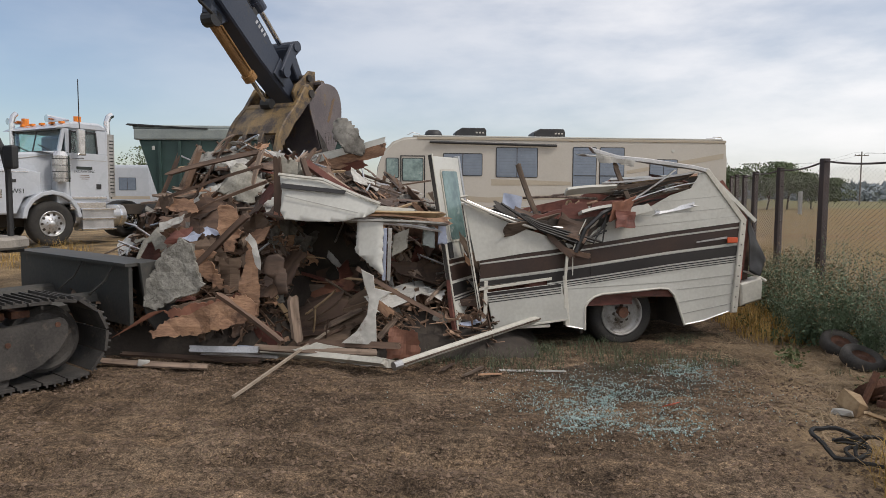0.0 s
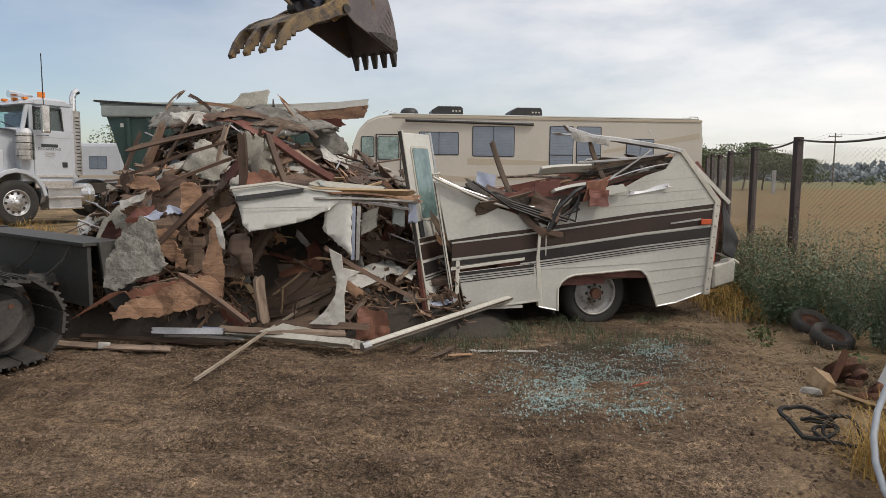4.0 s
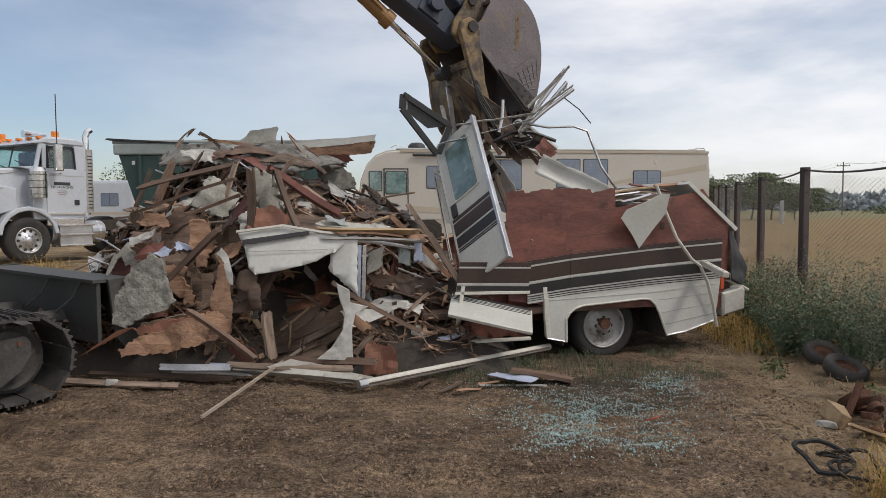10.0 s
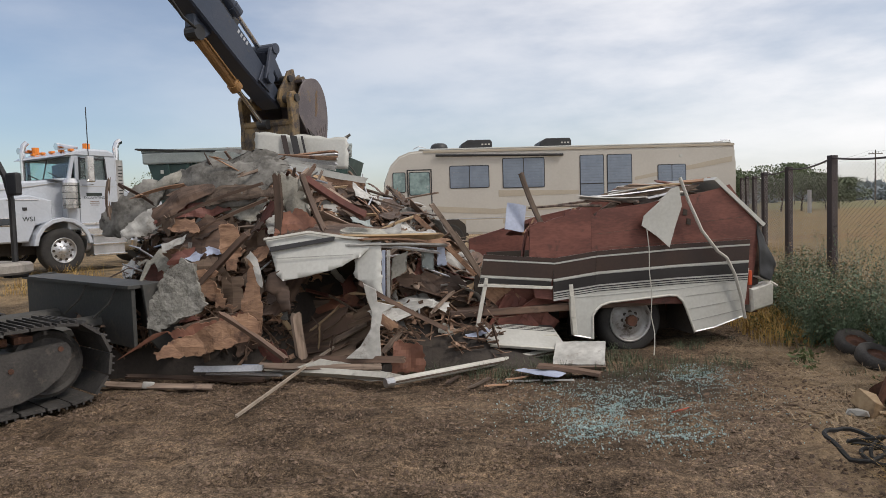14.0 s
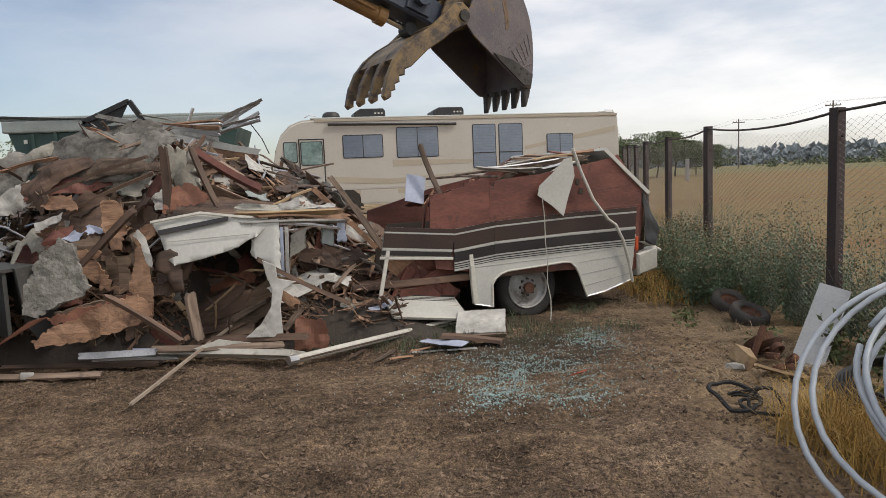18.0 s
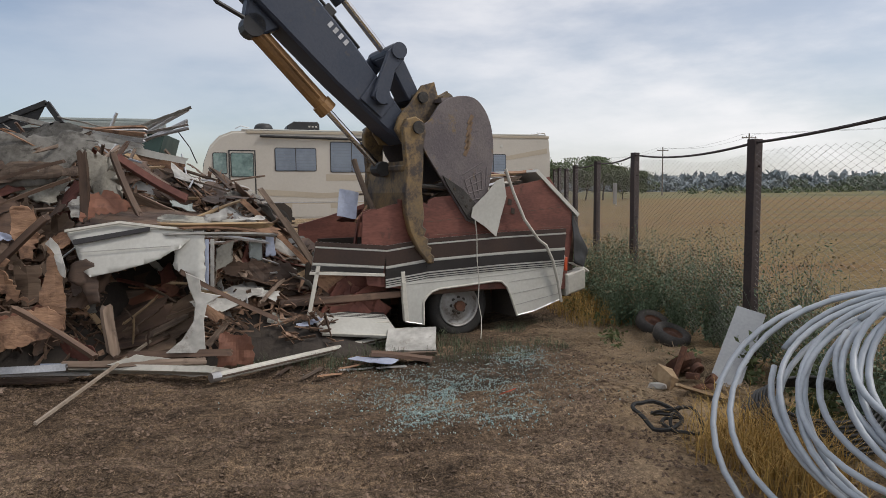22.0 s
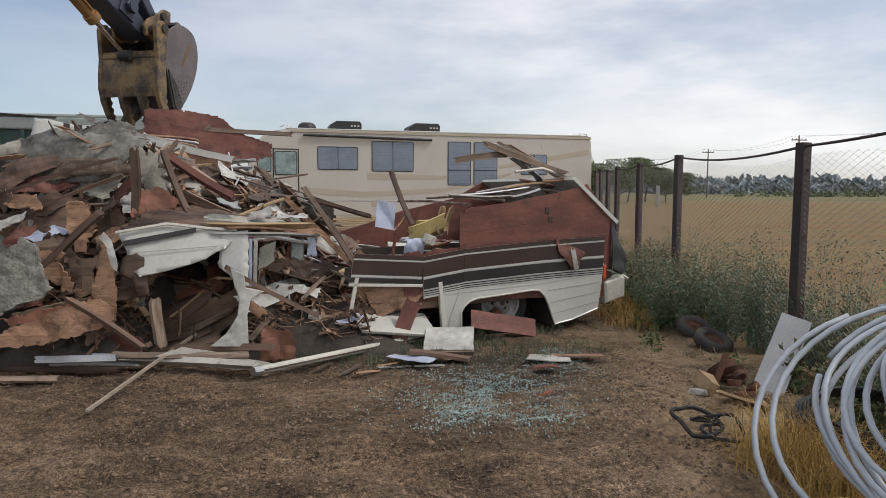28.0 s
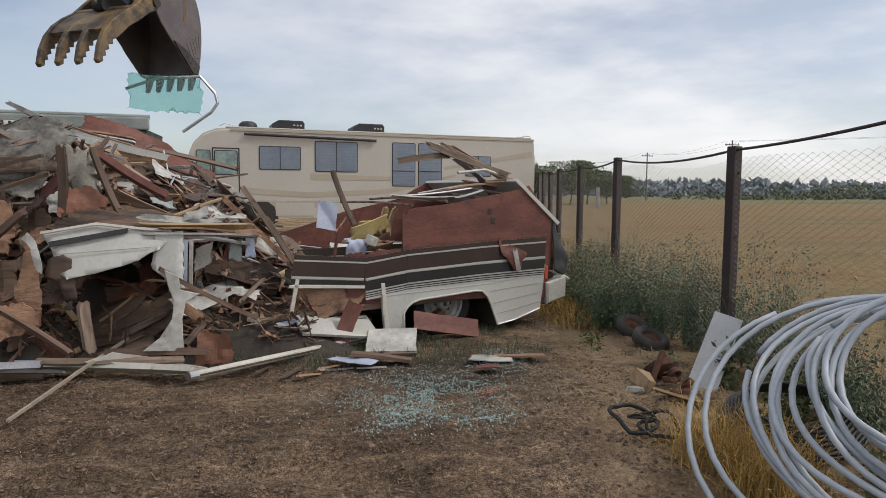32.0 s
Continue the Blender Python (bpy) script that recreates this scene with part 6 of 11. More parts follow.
for sgn in (-1, 1):
    trk = part("track_frame", pr([(-1.45, 0.14), (-1.5, 0.38), (-1.3, 0.50), (1.2, 0.50), (1.42, 0.38), (1.30, 0.17), (1.1, 0.11)], sgn * 1.2 - 0.20, sgn * 1.2 + 0.20, 0.03), M_TRACK, EX, m=TRAVEL.copy())
    path = stadium(3.62, 0.66, 12)
    dist = [0.0]
    loop = path + path[:1]
    for a, b in zip(loop, loop[1:]):
        dist.append(dist[-1] + math.dist(a, b))
    n = 42
    shoe = bmesh.new()
    box(shoe, -0.087, 0.087, -0.30, 0.30, -0.012, 0.012)
    for gx_ in (-0.06, 0.0, 0.06):
        box(shoe, gx_ - 0.007, gx_ + 0.007, -0.30, 0.30, -0.035, -0.011)
    shoe_me = finish(shoe, "shoe", M_TRACK)
    for i in range(n):
        d = dist[-1] * i / n
        j = next(q for q in range(len(loop) - 1) if dist[q + 1] >= d)
        u = (d - dist[j]) / max(1e-6, dist[j + 1] - dist[j])
        a, b = loop[j], loop[j + 1]
        x, z = a[0] + (b[0] - a[0]) * u, a[1] + (b[1] - a[1]) * u
        ang = math.degrees(math.atan2(b[1] - a[1], b[0] - a[0]))
        cz = 0.43
        part("track_shoe", shoe_me, None, trk, m=pose(x, sgn * 1.2, z + 0.03, 0, -ang + 180, 0))
    for x in (-1.38, 1.38):
        part("idler", lathe([(0.02, -0.13), (0.08, -0.14), (0.10, -0.10), (0.22, -0.10), (0.25, -0.12), (0.28, -0.10), (0.29, -0.05), (0.29, 0.05), (0.28, 0.10), (0.02, 0.10)], 28), M_TRACK, trk, smooth=False, m=pose(x, sgn * 1.2, 0.36))
    if sgn < 0:
        part("guard_plate", pr([(-0.2, 0.10), (-0.2, 0.46), (0.60, 0.49), (1.30, 0.535), (1.47, 0.545), (1.50, 0.50), (1.50, 0.40), (1.42, 0.28), (1.28, 0.18), (1.10, 0.12), (0.6, 0.09)], -1.2 - 0.275, -1.2 - 0.201), M_TRACK, trk)
        for bx_, bz_ in ((0.95, 0.38), (1.05, 0.385), (1.42, 0.50)):
            part("guard_bolt", tb([(bx_, -1.485, bz_), (bx_, -1.47, bz_)], 0.022, 8), M_RUST, trk)
        for bx_ in (0.25, 0.62, 0.98):
            part("track_roller", tb([(bx_, -1.44, 0.10), (bx_, -1.22, 0.10)], 0.085, 14), M_TRACK, trk)
        part("guard_rib", bx(-0.22, -0.16, -1.47, -1.40, 0.10, 0.50, 0.01), M_TRACK, trk)
    for i in range(14):
        part("chain_link", bx(-0.07, 0.07, -0.12, 0.12, 0.56, 0.62, 0.01), M_RUST, trk, m=pose(-1.2 + i * 0.185, sgn * 1.2, 0))
bl = []
for i in range(9):
    u = i / 8
    bl.append((2.42 + 0.22 * (1 - math.sin(math.pi * (0.12 + 0.62 * u))) + (0.10 if i == 0 else 0), 0.30 + 0.62 * u))
blade = part("blade", pr(bl + [(x - 0.05, z) for x, z in bl[::-1]], -1.22, 1.35), M_BLADE, EX, "dark grey dozer blade", m=TRAVEL.copy())
for y in (-1.26, 1.33):
    part("blade_end", pr([(2.24, 0.93), (2.48, 0.95), (2.53, 0.88), (2.54, 0.70), (2.57, 0.54), (2.64, 0.40), (2.75, 0.30), (2.70, 0.25), (2.40, 0.26), (2.30, 0.40)], y, y + 0.04, 0.004), M_BLADE, blade)
part("blade_cap", pr([(2.12, 0.90), (2.50, 0.90), (2.50, 0.93), (2.12, 0.93)], -1.22, 1.35), M_BLADE, blade)
part("blade_back", bx(2.16, 2.20, -1.20, 1.33, 0.34, 0.90, 0.01), M_BLADE, blade)
for y in (-0.95, -0.3):
    part("blade_hose", tb([(2.14, y, 0.90), (2.08, y + 0.05, 0.75), (1.98, y + 0.16, 0.62)], 0.012, 6), M_BLADE, blade)
for y in (-0.5, 0.5):
    part("blade_arm", tb([(1.0, y, 0.5), (2.2, y, 0.52)], 0.09, 8), M_BLADE, blade)
part("carbody", bx(-1.1, 1.1, -1.0, 1.0, 0.35, 0.85, 0.05), M_EXC, EX, m=TRAVEL.copy())
part("slew_ring", tb([(0, 0, 0.84), (0, 0, 1.0)], 0.62, 28), M_TRACK, EX)

house = part("house", bx(-1.55, 0.35, -1.25, 1.25, 0.98, 2.05, 0.08), M_EXC, EX, "dark grey slewing upper body")
deck = pr([(0.2, -1.30), (1.05, -1.30), (1.22, -1.18), (1.26, -1.0), (1.26, -0.65), (0.2, -0.65)], 0.0, 0.10, 0.02)
bmesh.ops.rotate(deck, verts=deck.verts, cent=(0, 0, 0), matrix=Matrix.Rotation(radians(90), 3, "X"))
bmesh.ops.transform(deck, verts=deck.verts, matrix=Matrix.Diagonal((1, -1, 1, 1)) @ Matrix.Translation((0, 0, 1.10)))
bmesh.ops.transform(deck, verts=deck.verts, matrix=Matrix.Diagonal((1, -1, 1, 1)))
for v in deck.verts:
    v.co.y = -abs(v.co.y)
bmesh.ops.recalc_face_normals(deck, faces=deck.faces[:])
part("deck", deck, M_CONC, house, "dusty grey deck plate")
part("cab", bx(-0.2, 1.2, 0.35, 1.25, 1.05, 2.75, 0.08), M_EXC, house)
part("cab_glass", bx(1.195, 1.215, 0.45, 1.15, 1.4, 2.6, 0.02), M_DARKGLASS, house)
part("tool_box", bx(0.55, 0.82, -0.98, -0.72, 1.14, 1.62, 0.03), M_CYL, house, "yellow side box")
stalk = part("mirror_stalk", tb([(1.16, -1.03, 1.06), (1.16, -1.03, 1.75), (1.13, -1.01, 1.95), (1.05, -0.95, 2.2), (0.95, -0.87, 2.45)], 0.026, 8), M_BLACKP, house, "black mirror stalk")
part("mirror", bx(1.10, 1.16, -1.19, -1.05, 1.78, 1.98, 0.02), M_BLACKP, stalk)
part("stalk_foot", bx(1.08, 1.24, -1.09, -0.97, 1.06, 1.16, 0.01), M_BLACKP, stalk)

# boom, stick and digging end; each in its own frame, x along the piece
boom = part("boom", pr([(-0.15, -0.18), (-0.1, 0.22), (1.3, 1.50), (2.0, 1.85), (2.7, 1.80), (5.1, 0.34), (5.40, 0.06), (5.25, -0.20), (3.9, 0.50), (2.5, 1.20), (1.9, 1.20), (1.4, 0.95), (0.25, -0.20)], -0.22, 0.22, 0.03), M_EXC, EX, "dark grey boom")
stick = part("stick", pr([(-0.15, -0.09), (-0.10, 0.10), (0.15, 0.14), (0.85, 0.20), (2.4, 0.25), (2.75, 0.22), (2.95, 0.05), (3.0, -0.22), (2.6, -0.28), (1.0, -0.24), (0.45, -0.18), (0.0, -0.13)], -0.19, 0.19, 0.025), M_EXC, EX, "dark grey dipper stick")
for y in (-0.194, 0.190):
    for i in range(4):
        part("lettering_bar", bx(1.02 + i * 0.075, 1.06 + i * 0.075, y, y + 0.004, -0.20, -0.14), M_ALU, stick)
part("cylinder_lug", pr([(1.55, 0.20), (1.62, 0.38), (1.86, 0.38), (1.98, 0.20)], -0.10, 0.10, 0.02), M_EXC, stick)
for y in (-0.225, 0.195):
    part("weld_plate", pr([(0.28, -0.13), (0.26, 0.10), (0.56, 0.13), (0.60, -0.16)], y, y + 0.03, 0.005), M_EXC, stick)
part("hose", tb([(2.9, -0.16, 0.36), (2.5, -0.18, 0.50), (2.1, -0.16, 0.52), (1.85, -0.12, 0.42)], 0.022, 8), M_BLACKP, stick)
for y in (-0.12, 0.12):
    part("hydraulic_line", tb([(0.9, y, -0.27), (1.6, y, -0.30), (2.7, y, -0.30)], 0.016, 6), M_BLACKP, stick)
part("line_clamp", bx(1.3, 1.42, -0.16, 0.16, -0.33, -0.24, 0.01), M_BLACKP, stick)

C27, S27 = math.cos(radians(-27)), math.sin(radians(-27))


def b27(pts):
    return [(0.893 * (x * C27 - z * S27), 0.893 * (x * S27 + z * C27)) for x, z in pts]


def eased(pts):
    """Corners cut twice, ends kept."""
    for _ in range(2):
        out = [pts[0]]
        for (a, b), (c, d) in zip(pts, pts[1:]):
            out += [(0.75 * a + 0.25 * c, 0.75 * b + 0.25 * d), (0.25 * a + 0.75 * c, 0.25 * b + 0.75 * d)]
        pts = out + [pts[-1]]
    return pts


BACK = b27(eased([(0.22, 0.46), (0.40, 0.55), (0.60, 0.62), (0.74, 0.59), (0.90, 0.47), (1.03, 0.27), (1.12, 0.02), (1.16, -0.25), (1.165, -0.55), (1.135, -0.82)]))
BW = 0.45
bucket = part("bucket", pr(BACK + b27(eased([(1.10, -0.82), (1.125, -0.55), (1.12, -0.25), (1.08, 0.02), (0.99, 0.25), (0.87, 0.44), (0.72, 0.55), (0.60, 0.58), (0.40, 0.51), (0.24, 0.42)])), -BW, BW), M_BUCKET, EX, "worn dark steel digging bucket")
side_pts = b27([(0.06, 0.04), (0.07, -0.08), (0.20, -0.22), (0.60, -0.51), (1.00, -0.80)] + eased([(1.14, -0.81), (1.175, -0.55), (1.17, -0.25), (1.13, 0.03), (1.04, 0.28), (0.91, 0.48), (0.75, 0.60), (0.60, 0.635), (0.40, 0.56), (0.22, 0.42), (0.14, 0.15)]))
for y in (-BW - 0.03, BW):
    sp = part("side_plate", pr(side_pts, y, y + 0.03, 0.006), M_BUCKET, bucket)
    e = y - 0.022 if y < 0 else y + 0.03
    part("edge_band", pr(b27([(0.50, -0.40), (0.60, -0.495), (1.005, -0.785), (1.125, -0.78), (1.15, -0.62), (0.82, -0.46)]), e, e + 0.022, 0.004), M_TRACK, sp)
    for u, v in ((0.84, -0.56), (0.92, -0.64), (0.95, -0.56), (1.01, -0.70), (1.05, -0.62), (0.70, -0.50)):
        q = b27([(u, v)])[0]
        # Near-black disc puts the bolt hole's shade on the band.
        part("bolt_hole", tb([(q[0], e - 0.004 if y < 0 else e + 0.026, q[1]), (q[0], e + 0.01, q[1])], 0.017, 8), M_DARK, sp)
    w_ = y - 0.006 if y < 0 else y + 0.026
    for i in range(5):
        for (a, b) in (((0.80 + 0.065 * i, -0.34 + 0.06 * i), (0.98 + 0.035 * i, -0.56 + 0.06 * i)), ((0.76 + 0.045 * i, -0.30 - 0.065 * i), (0.98 + 0.035 * i, -0.06 - 0.105 * i))):
            a, b = b27([a, b])
            part("weld_bead", tb([(a[0], w_ + 0.005, a[1]), (b[0], w_ + 0.005, b[1])], 0.007, 5), M_BUCKET, sp)
    if y < 0:
        for i in range(6):
            c = b27([(0.66 + 0.013 * i, 0.36 - 0.075 * i)])[0]
            part("lettering_bar", bx(-0.055, 0.055, 0, 0.003, -0.022, 0.022), M_BAR, sp, m=pose(c[0], y - 0.004, c[1], 0, -55, 0))
hinge = b27([(-0.15, -0.06), (-0.02, -0.16), (0.16, -0.10), (0.34, 0.10), (0.52, 0.42), (0.50, 0.53), (0.36, 0.63), (0.26, 0.52), (0.16, 0.66), (0.02, 0.56), (-0.06, 0.30), (-0.15, 0.10)])
for y in (-0.30, 0.25):
    part("hinge_plate", pr(hinge, y, y + 0.05, 0.008), M_YELL, bucket, "worn yellow bucket ear")
L0 = b27([(0.06, 0.42)])[0]
for c, r_ in (((0.0, 0.0), 0.065), (L0, 0.058)):
    part("pin", tb([(c[0], -0.34 if c[0] else -0.56, c[1]), (c[0], 0.34 if c[0] else 0.56, c[1])], r_, 14), M_TRACK, bucket)
part("cross_tube", tb([(BACK[4][0], -0.4, BACK[4][1] - 0.02), (BACK[4][0], 0.4, BACK[4][1] - 0.02)], 0.07, 10), M_YELL, bucket)
tooth = b27([(1.05, -0.77), (1.17, -0.77), (1.150, -0.90), (1.10, -1.05), (1.07, -1.05), (1.06, -0.90)])
for i in range(5):
    y = -0.40 + 0.20 * i
    part("tooth", pr(tooth, y - 0.045, y + 0.045, 0.012), M_TRACK, bucket)

# thumb: curved fingers; local x runs from the pin to the tips
A140 = radians(140)


def t140(pts):
    return [(x * math.cos(A140) - z * math.sin(A140), x * math.sin(A140) + z * math.cos(A140)) for x, z in pts]


outer = t140([(0.07, 0.09), (-0.02, 0.15), (-0.11, 0.13), (-0.26, -0.02), (-0.42, -0.18), (-0.60, -0.30), (-0.76, -0.44), (-0.88, -0.60), (-0.96, -0.79), (-0.995, -0.99), (-0.96, -1.03)])
innr = t140([(-0.90, -0.99), (-0.90, -0.93), (-0.85, -0.91), (-0.86, -0.85), (-0.80, -0.82), (-0.81, -0.76), (-0.74, -0.74), (-0.74, -0.68), (-0.66, -0.64), (-0.46, -0.44), (-0.30, -0.33), (-0.10, -0.17), (0.03, -0.10), (0.09, -0.01)])
thumb = part("thumb", pr(outer + innr, -0.53, -0.45, 0.012), M_YELL, EX, "worn yellow grapple thumb")
part("finger", pr(outer + innr, 0.45, 0.53, 0.012), M_YELL, thumb)
prong = t140([(-0.45, -0.22), (-0.60, -0.33), (-0.76, -0.46), (-0.88, -0.61), (-0.96, -0.79), (-0.995, -0.99), (-0.96, -1.03)]) + innr[:9] + t140([(-0.52, -0.46), (-0.40, -0.33)])
for y in (-0.205, 0.125):
    part("finger", pr(prong, y, y + 0.08, 0.012), M_YELL, thumb)
web = t140([(-0.34, -0.12), (-0.42, -0.195), (-0.60, -0.315), (-0.75, -0.455), (-0.83, -0.56)])
web_in = t140([(-0.80, -0.59), (-0.72, -0.485), (-0.58, -0.35), (-0.405, -0.23), (-0.325, -0.16)])
part("back_plate", pr(web + web_in, -0.452, 0.452, 0.006), M_YELL, thumb, "worn yellow back plate between the fingers")
c = t140([(-0.36, -0.20)])[0]
part("cross_tube", tb([(c[0], -0.455, c[1]), (c[0], 0.455, c[1])], 0.06, 10), M_YELL, thumb)
THUMB_LUG = t140([(-0.43, -0.12)])[0]
part("rod_eye", tb([(THUMB_LUG[0], -0.09, THUMB_LUG[1]), (THUMB_LUG[0], 0.09, THUMB_LUG[1])], 0.08, 12), M_BLACKP, thumb)

cylb = part("thumb_cylinder", tb([(0, 0, 0), (0.02, 0, 0), (1.02, 0, 0), (1.03, 0, 0)], [0.06, 0.085, 0.085, 0.06], 16), M_CYL, EX, "ochre hydraulic cylinder")
part("gland", tb([(0.96, 0, 0), (1.07, 0, 0)], 0.105, 16), M_CYL, cylb)
part("feed_pipe", tb([(0.12, -0.10, 0), (0.9, -0.10, 0)], 0.014, 6), M_CYL, cylb)
part("eye", tb([(0, -0.1, 0), (0, 0.1, 0)], 0.11, 14), M_BLACKP, cylb)
rod = part("thumb_rod", tb([(-1.25, 0, 0), (0, 0, 0)], 0.036, 12), M_CHROME, EX, "bright steel piston rod")
link_a = part("bucket_link", pr([(-0.09, 0.0), (-0.05, 0.10), (0.46, 0.10), (0.57, 0.05), (0.60, 0.0), (0.57, -0.05), (0.46, -0.09), (0.30, -0.04), (0.1, -0.06), (-0.05, -0.09)], -0.29, -0.23, 0.01), M_EXC, EX, "dark steel bucket link")
part("link_side", pr([(-0.09, 0.0), (-0.05, 0.10), (0.46, 0.10), (0.57, 0.05), (0.60, 0.0), (0.57, -0.05), (0.46, -0.09), (0.30, -0.04), (0.1, -0.06), (-0.05, -0.09)], 0.23, 0.29, 0.01), M_EXC, link_a)
part("link_pin", tb([(0.51, -0.31, 0), (0.51, 0.31, 0)], 0.085, 14), M_EXC, link_a)
part("link_pin", tb([(0, -0.31, 0), (0, 0.31, 0)], 0.085, 14), M_EXC, link_a)
link_b = part("push_link", pr([(-0.07, 0.03), (0.0, 0.09), (0.5, 0.08), (0.60, 0.0), (0.5, -0.08), (0.0, -0.09), (-0.07, -0.03)], -0.15, 0.15, 0.015), M_EXC, EX, "dark steel push link")
bcyl = part("bucket_cylinder", tb([(0.75, 0, 0), (0.80, 0, 0), (2.2, 0, 0), (2.25, 0, 0)], [0.07, 0.095, 0.095, 0.07], 16), M_EXC, EX, "dark hydraulic cylinder")
part("bucket_rod", tb([(0, 0, 0), (0.85, 0, 0)], 0.042, 12), M_CHROME, bcyl)
part("cylinder_head", tb([(0.70, 0, 0), (0.86, 0, 0)], 0.115, 16), M_EXC, bcyl)


def meet(a, ra, b, rb, sign):
    """Where two circles in the plane of the arm cross."""
    a, b = Vector(a), Vector(b)
    d = b - a
    L = max(abs(ra - rb) + 1e-3, min(ra + rb - 1e-3, d.length))
    x = (ra * ra - rb * rb + L * L) / (2 * L)
    h = math.sqrt(max(0, ra * ra - x * x))
    u = d.normalized()
    return a + u * x + Vector((-u.y, u.x)) * h * sign


def in_arm(az, r, z, ang):
    return Matrix.Rotation(radians(az), 4, "Z") @ Matrix.Translation((r, 0.22, z)) @ Matrix.Rotation(-radians(ang), 4, "Y")


# seconds; reach and height of the bucket pin; slew, bucket and thumb angles in degrees
ARM = [
    (0, 6.4, 65.6, 3.17, -4, -132), (0.5, 6.4, 64.9, 2.81, -4, -145), (1, 6.4, 66.4, 2.69, -4, -152), (1.5, 6.4, 67.6, 2.57, -4, -152), (2, 6.4, 67.5, 2.75, -2, -150),
    (2.5, 6.3, 66.1, 3.62, 24, -158), (3, 6.3, 62.8, 3.58, 38, -162), (3.5, 6.3, 59.6, 3.9, 44, -158), (4.5, 6.25, 43.0, 3.7, 40, -154), (5.5, 6.2, 24.5, 2.89, 32, -158),
    (6, 6.23, 18.0, 2.61, 33, -147), (6.5, 6.19, 16.7, 2.44, 33, -132), (7, 6.21, 17.4, 2.44, 23, -118), (7.5, 6.2, 17.0, 2.45, 19.5, -102), (8, 6.22, 18.7, 2.45, 15, -85),
    (8.5, 6.27, 19.4, 2.5, 9.6, -82), (9, 6.26, 20.1, 2.71, 9.5, -80), (9.5, 6.3, 24.1, 3.28, 13.7, -79), (10, 6.33, 28.7, 3.61, 16, -78), (10.5, 6.26, 33.5, 3.94, 17.4, -76),
    (11, 6.15, 40.9, 4.08, 18.8, -74), (11.5, 6.1, 53.5, 4.26, 16, -74), (12, 6.1, 66.5, 4.36, 16.8, -79), (12.5, 6.25, 71.5, 3.83, 13.4, -84), (13, 6.32, 69.7, 3.22, 8.7, -84),
    (13.5, 6.38, 70.6, 3.14, 7.8, -84), (14, 6.44, 68.8, 3.43, 12.4, -88), (14.5, 6.45, 68.2, 3.81, 16.5, -90), (15.5, 6.48, 58.7, 4.46, 32, -104), (16.5, 6.5, 48.8, 4.46, 32, -122),
    (17, 6.59, 34.2, 3.97, 25, -133), (17.5, 6.9, 30.0, 3.82, 25, -140), (18, 7.11, 25.2, 3.35, 24, -144), (18.5, 7.19, 20.5, 2.94, 28, -140), (19, 7.13, 18.3, 2.48, 27, -140),
    (19.5, 6.95, 15.6, 2.37, 26, -126), (20, 6.84, 14.8, 2.27, 24, -112), (20.5, 6.8, 15.5, 2.16, 20, -102), (21, 6.76, 15.9, 2.08, 17, -94), (21.5, 6.79, 17.1, 2.1, 12, -91),
    (22, 6.83, 18.2, 2.21, 8, -90), (22.5, 6.87, 19.0, 2.28, 0, -90), (23, 6.95, 20.3, 2.39, -9, -90), (23.5, 7.03, 21.9, 2.49, -15, -90), (24, 7.12, 23.1, 2.6, -19, -91),
    (24.5, 7.19, 24.0, 2.71, -20, -91), (25.5, 7.1, 27.0, 3.26, -18, -90), (26.5, 6.91, 34.1, 3.87, -10, -88), (27, 6.62, 42.5, 3.94, -12, -86), (27.5, 6.5, 55.3, 3.96, -12, -88),
    (28, 6.4, 66.7, 3.95, -12, -92), (28.5, 6.4, 66.7, 3.97, -12, -92), (29, 6.4, 65.1, 3.2, -12, -92), (29.5, 6.4, 64.7, 3.35, -12, -92), (30, 6.4, 63.5, 3.77, -10, -92),
    (30.5, 6.4, 63.0, 3.81, -6, -92), (31, 6.4, 64.6, 4.11, 10, -99), (31.5, 6.4, 61.0, 4.09, 18, -116), (32, 6.4, 57.3, 4.14, 18, -142)]


def pin_at(t):
    """The bucket pin in the world at t, between rows."""
    for a, b in zip(ARM, ARM[1:]):
        if a[0] <= t <= b[0]:
            u = (t - a[0]) / (b[0] - a[0])
            r, az, z = (a[i] + (b[i] - a[i]) * u for i in (1, 2, 3))
            return Vector((PX + r * math.cos(radians(az)), PY + r * math.sin(radians(az)), z))


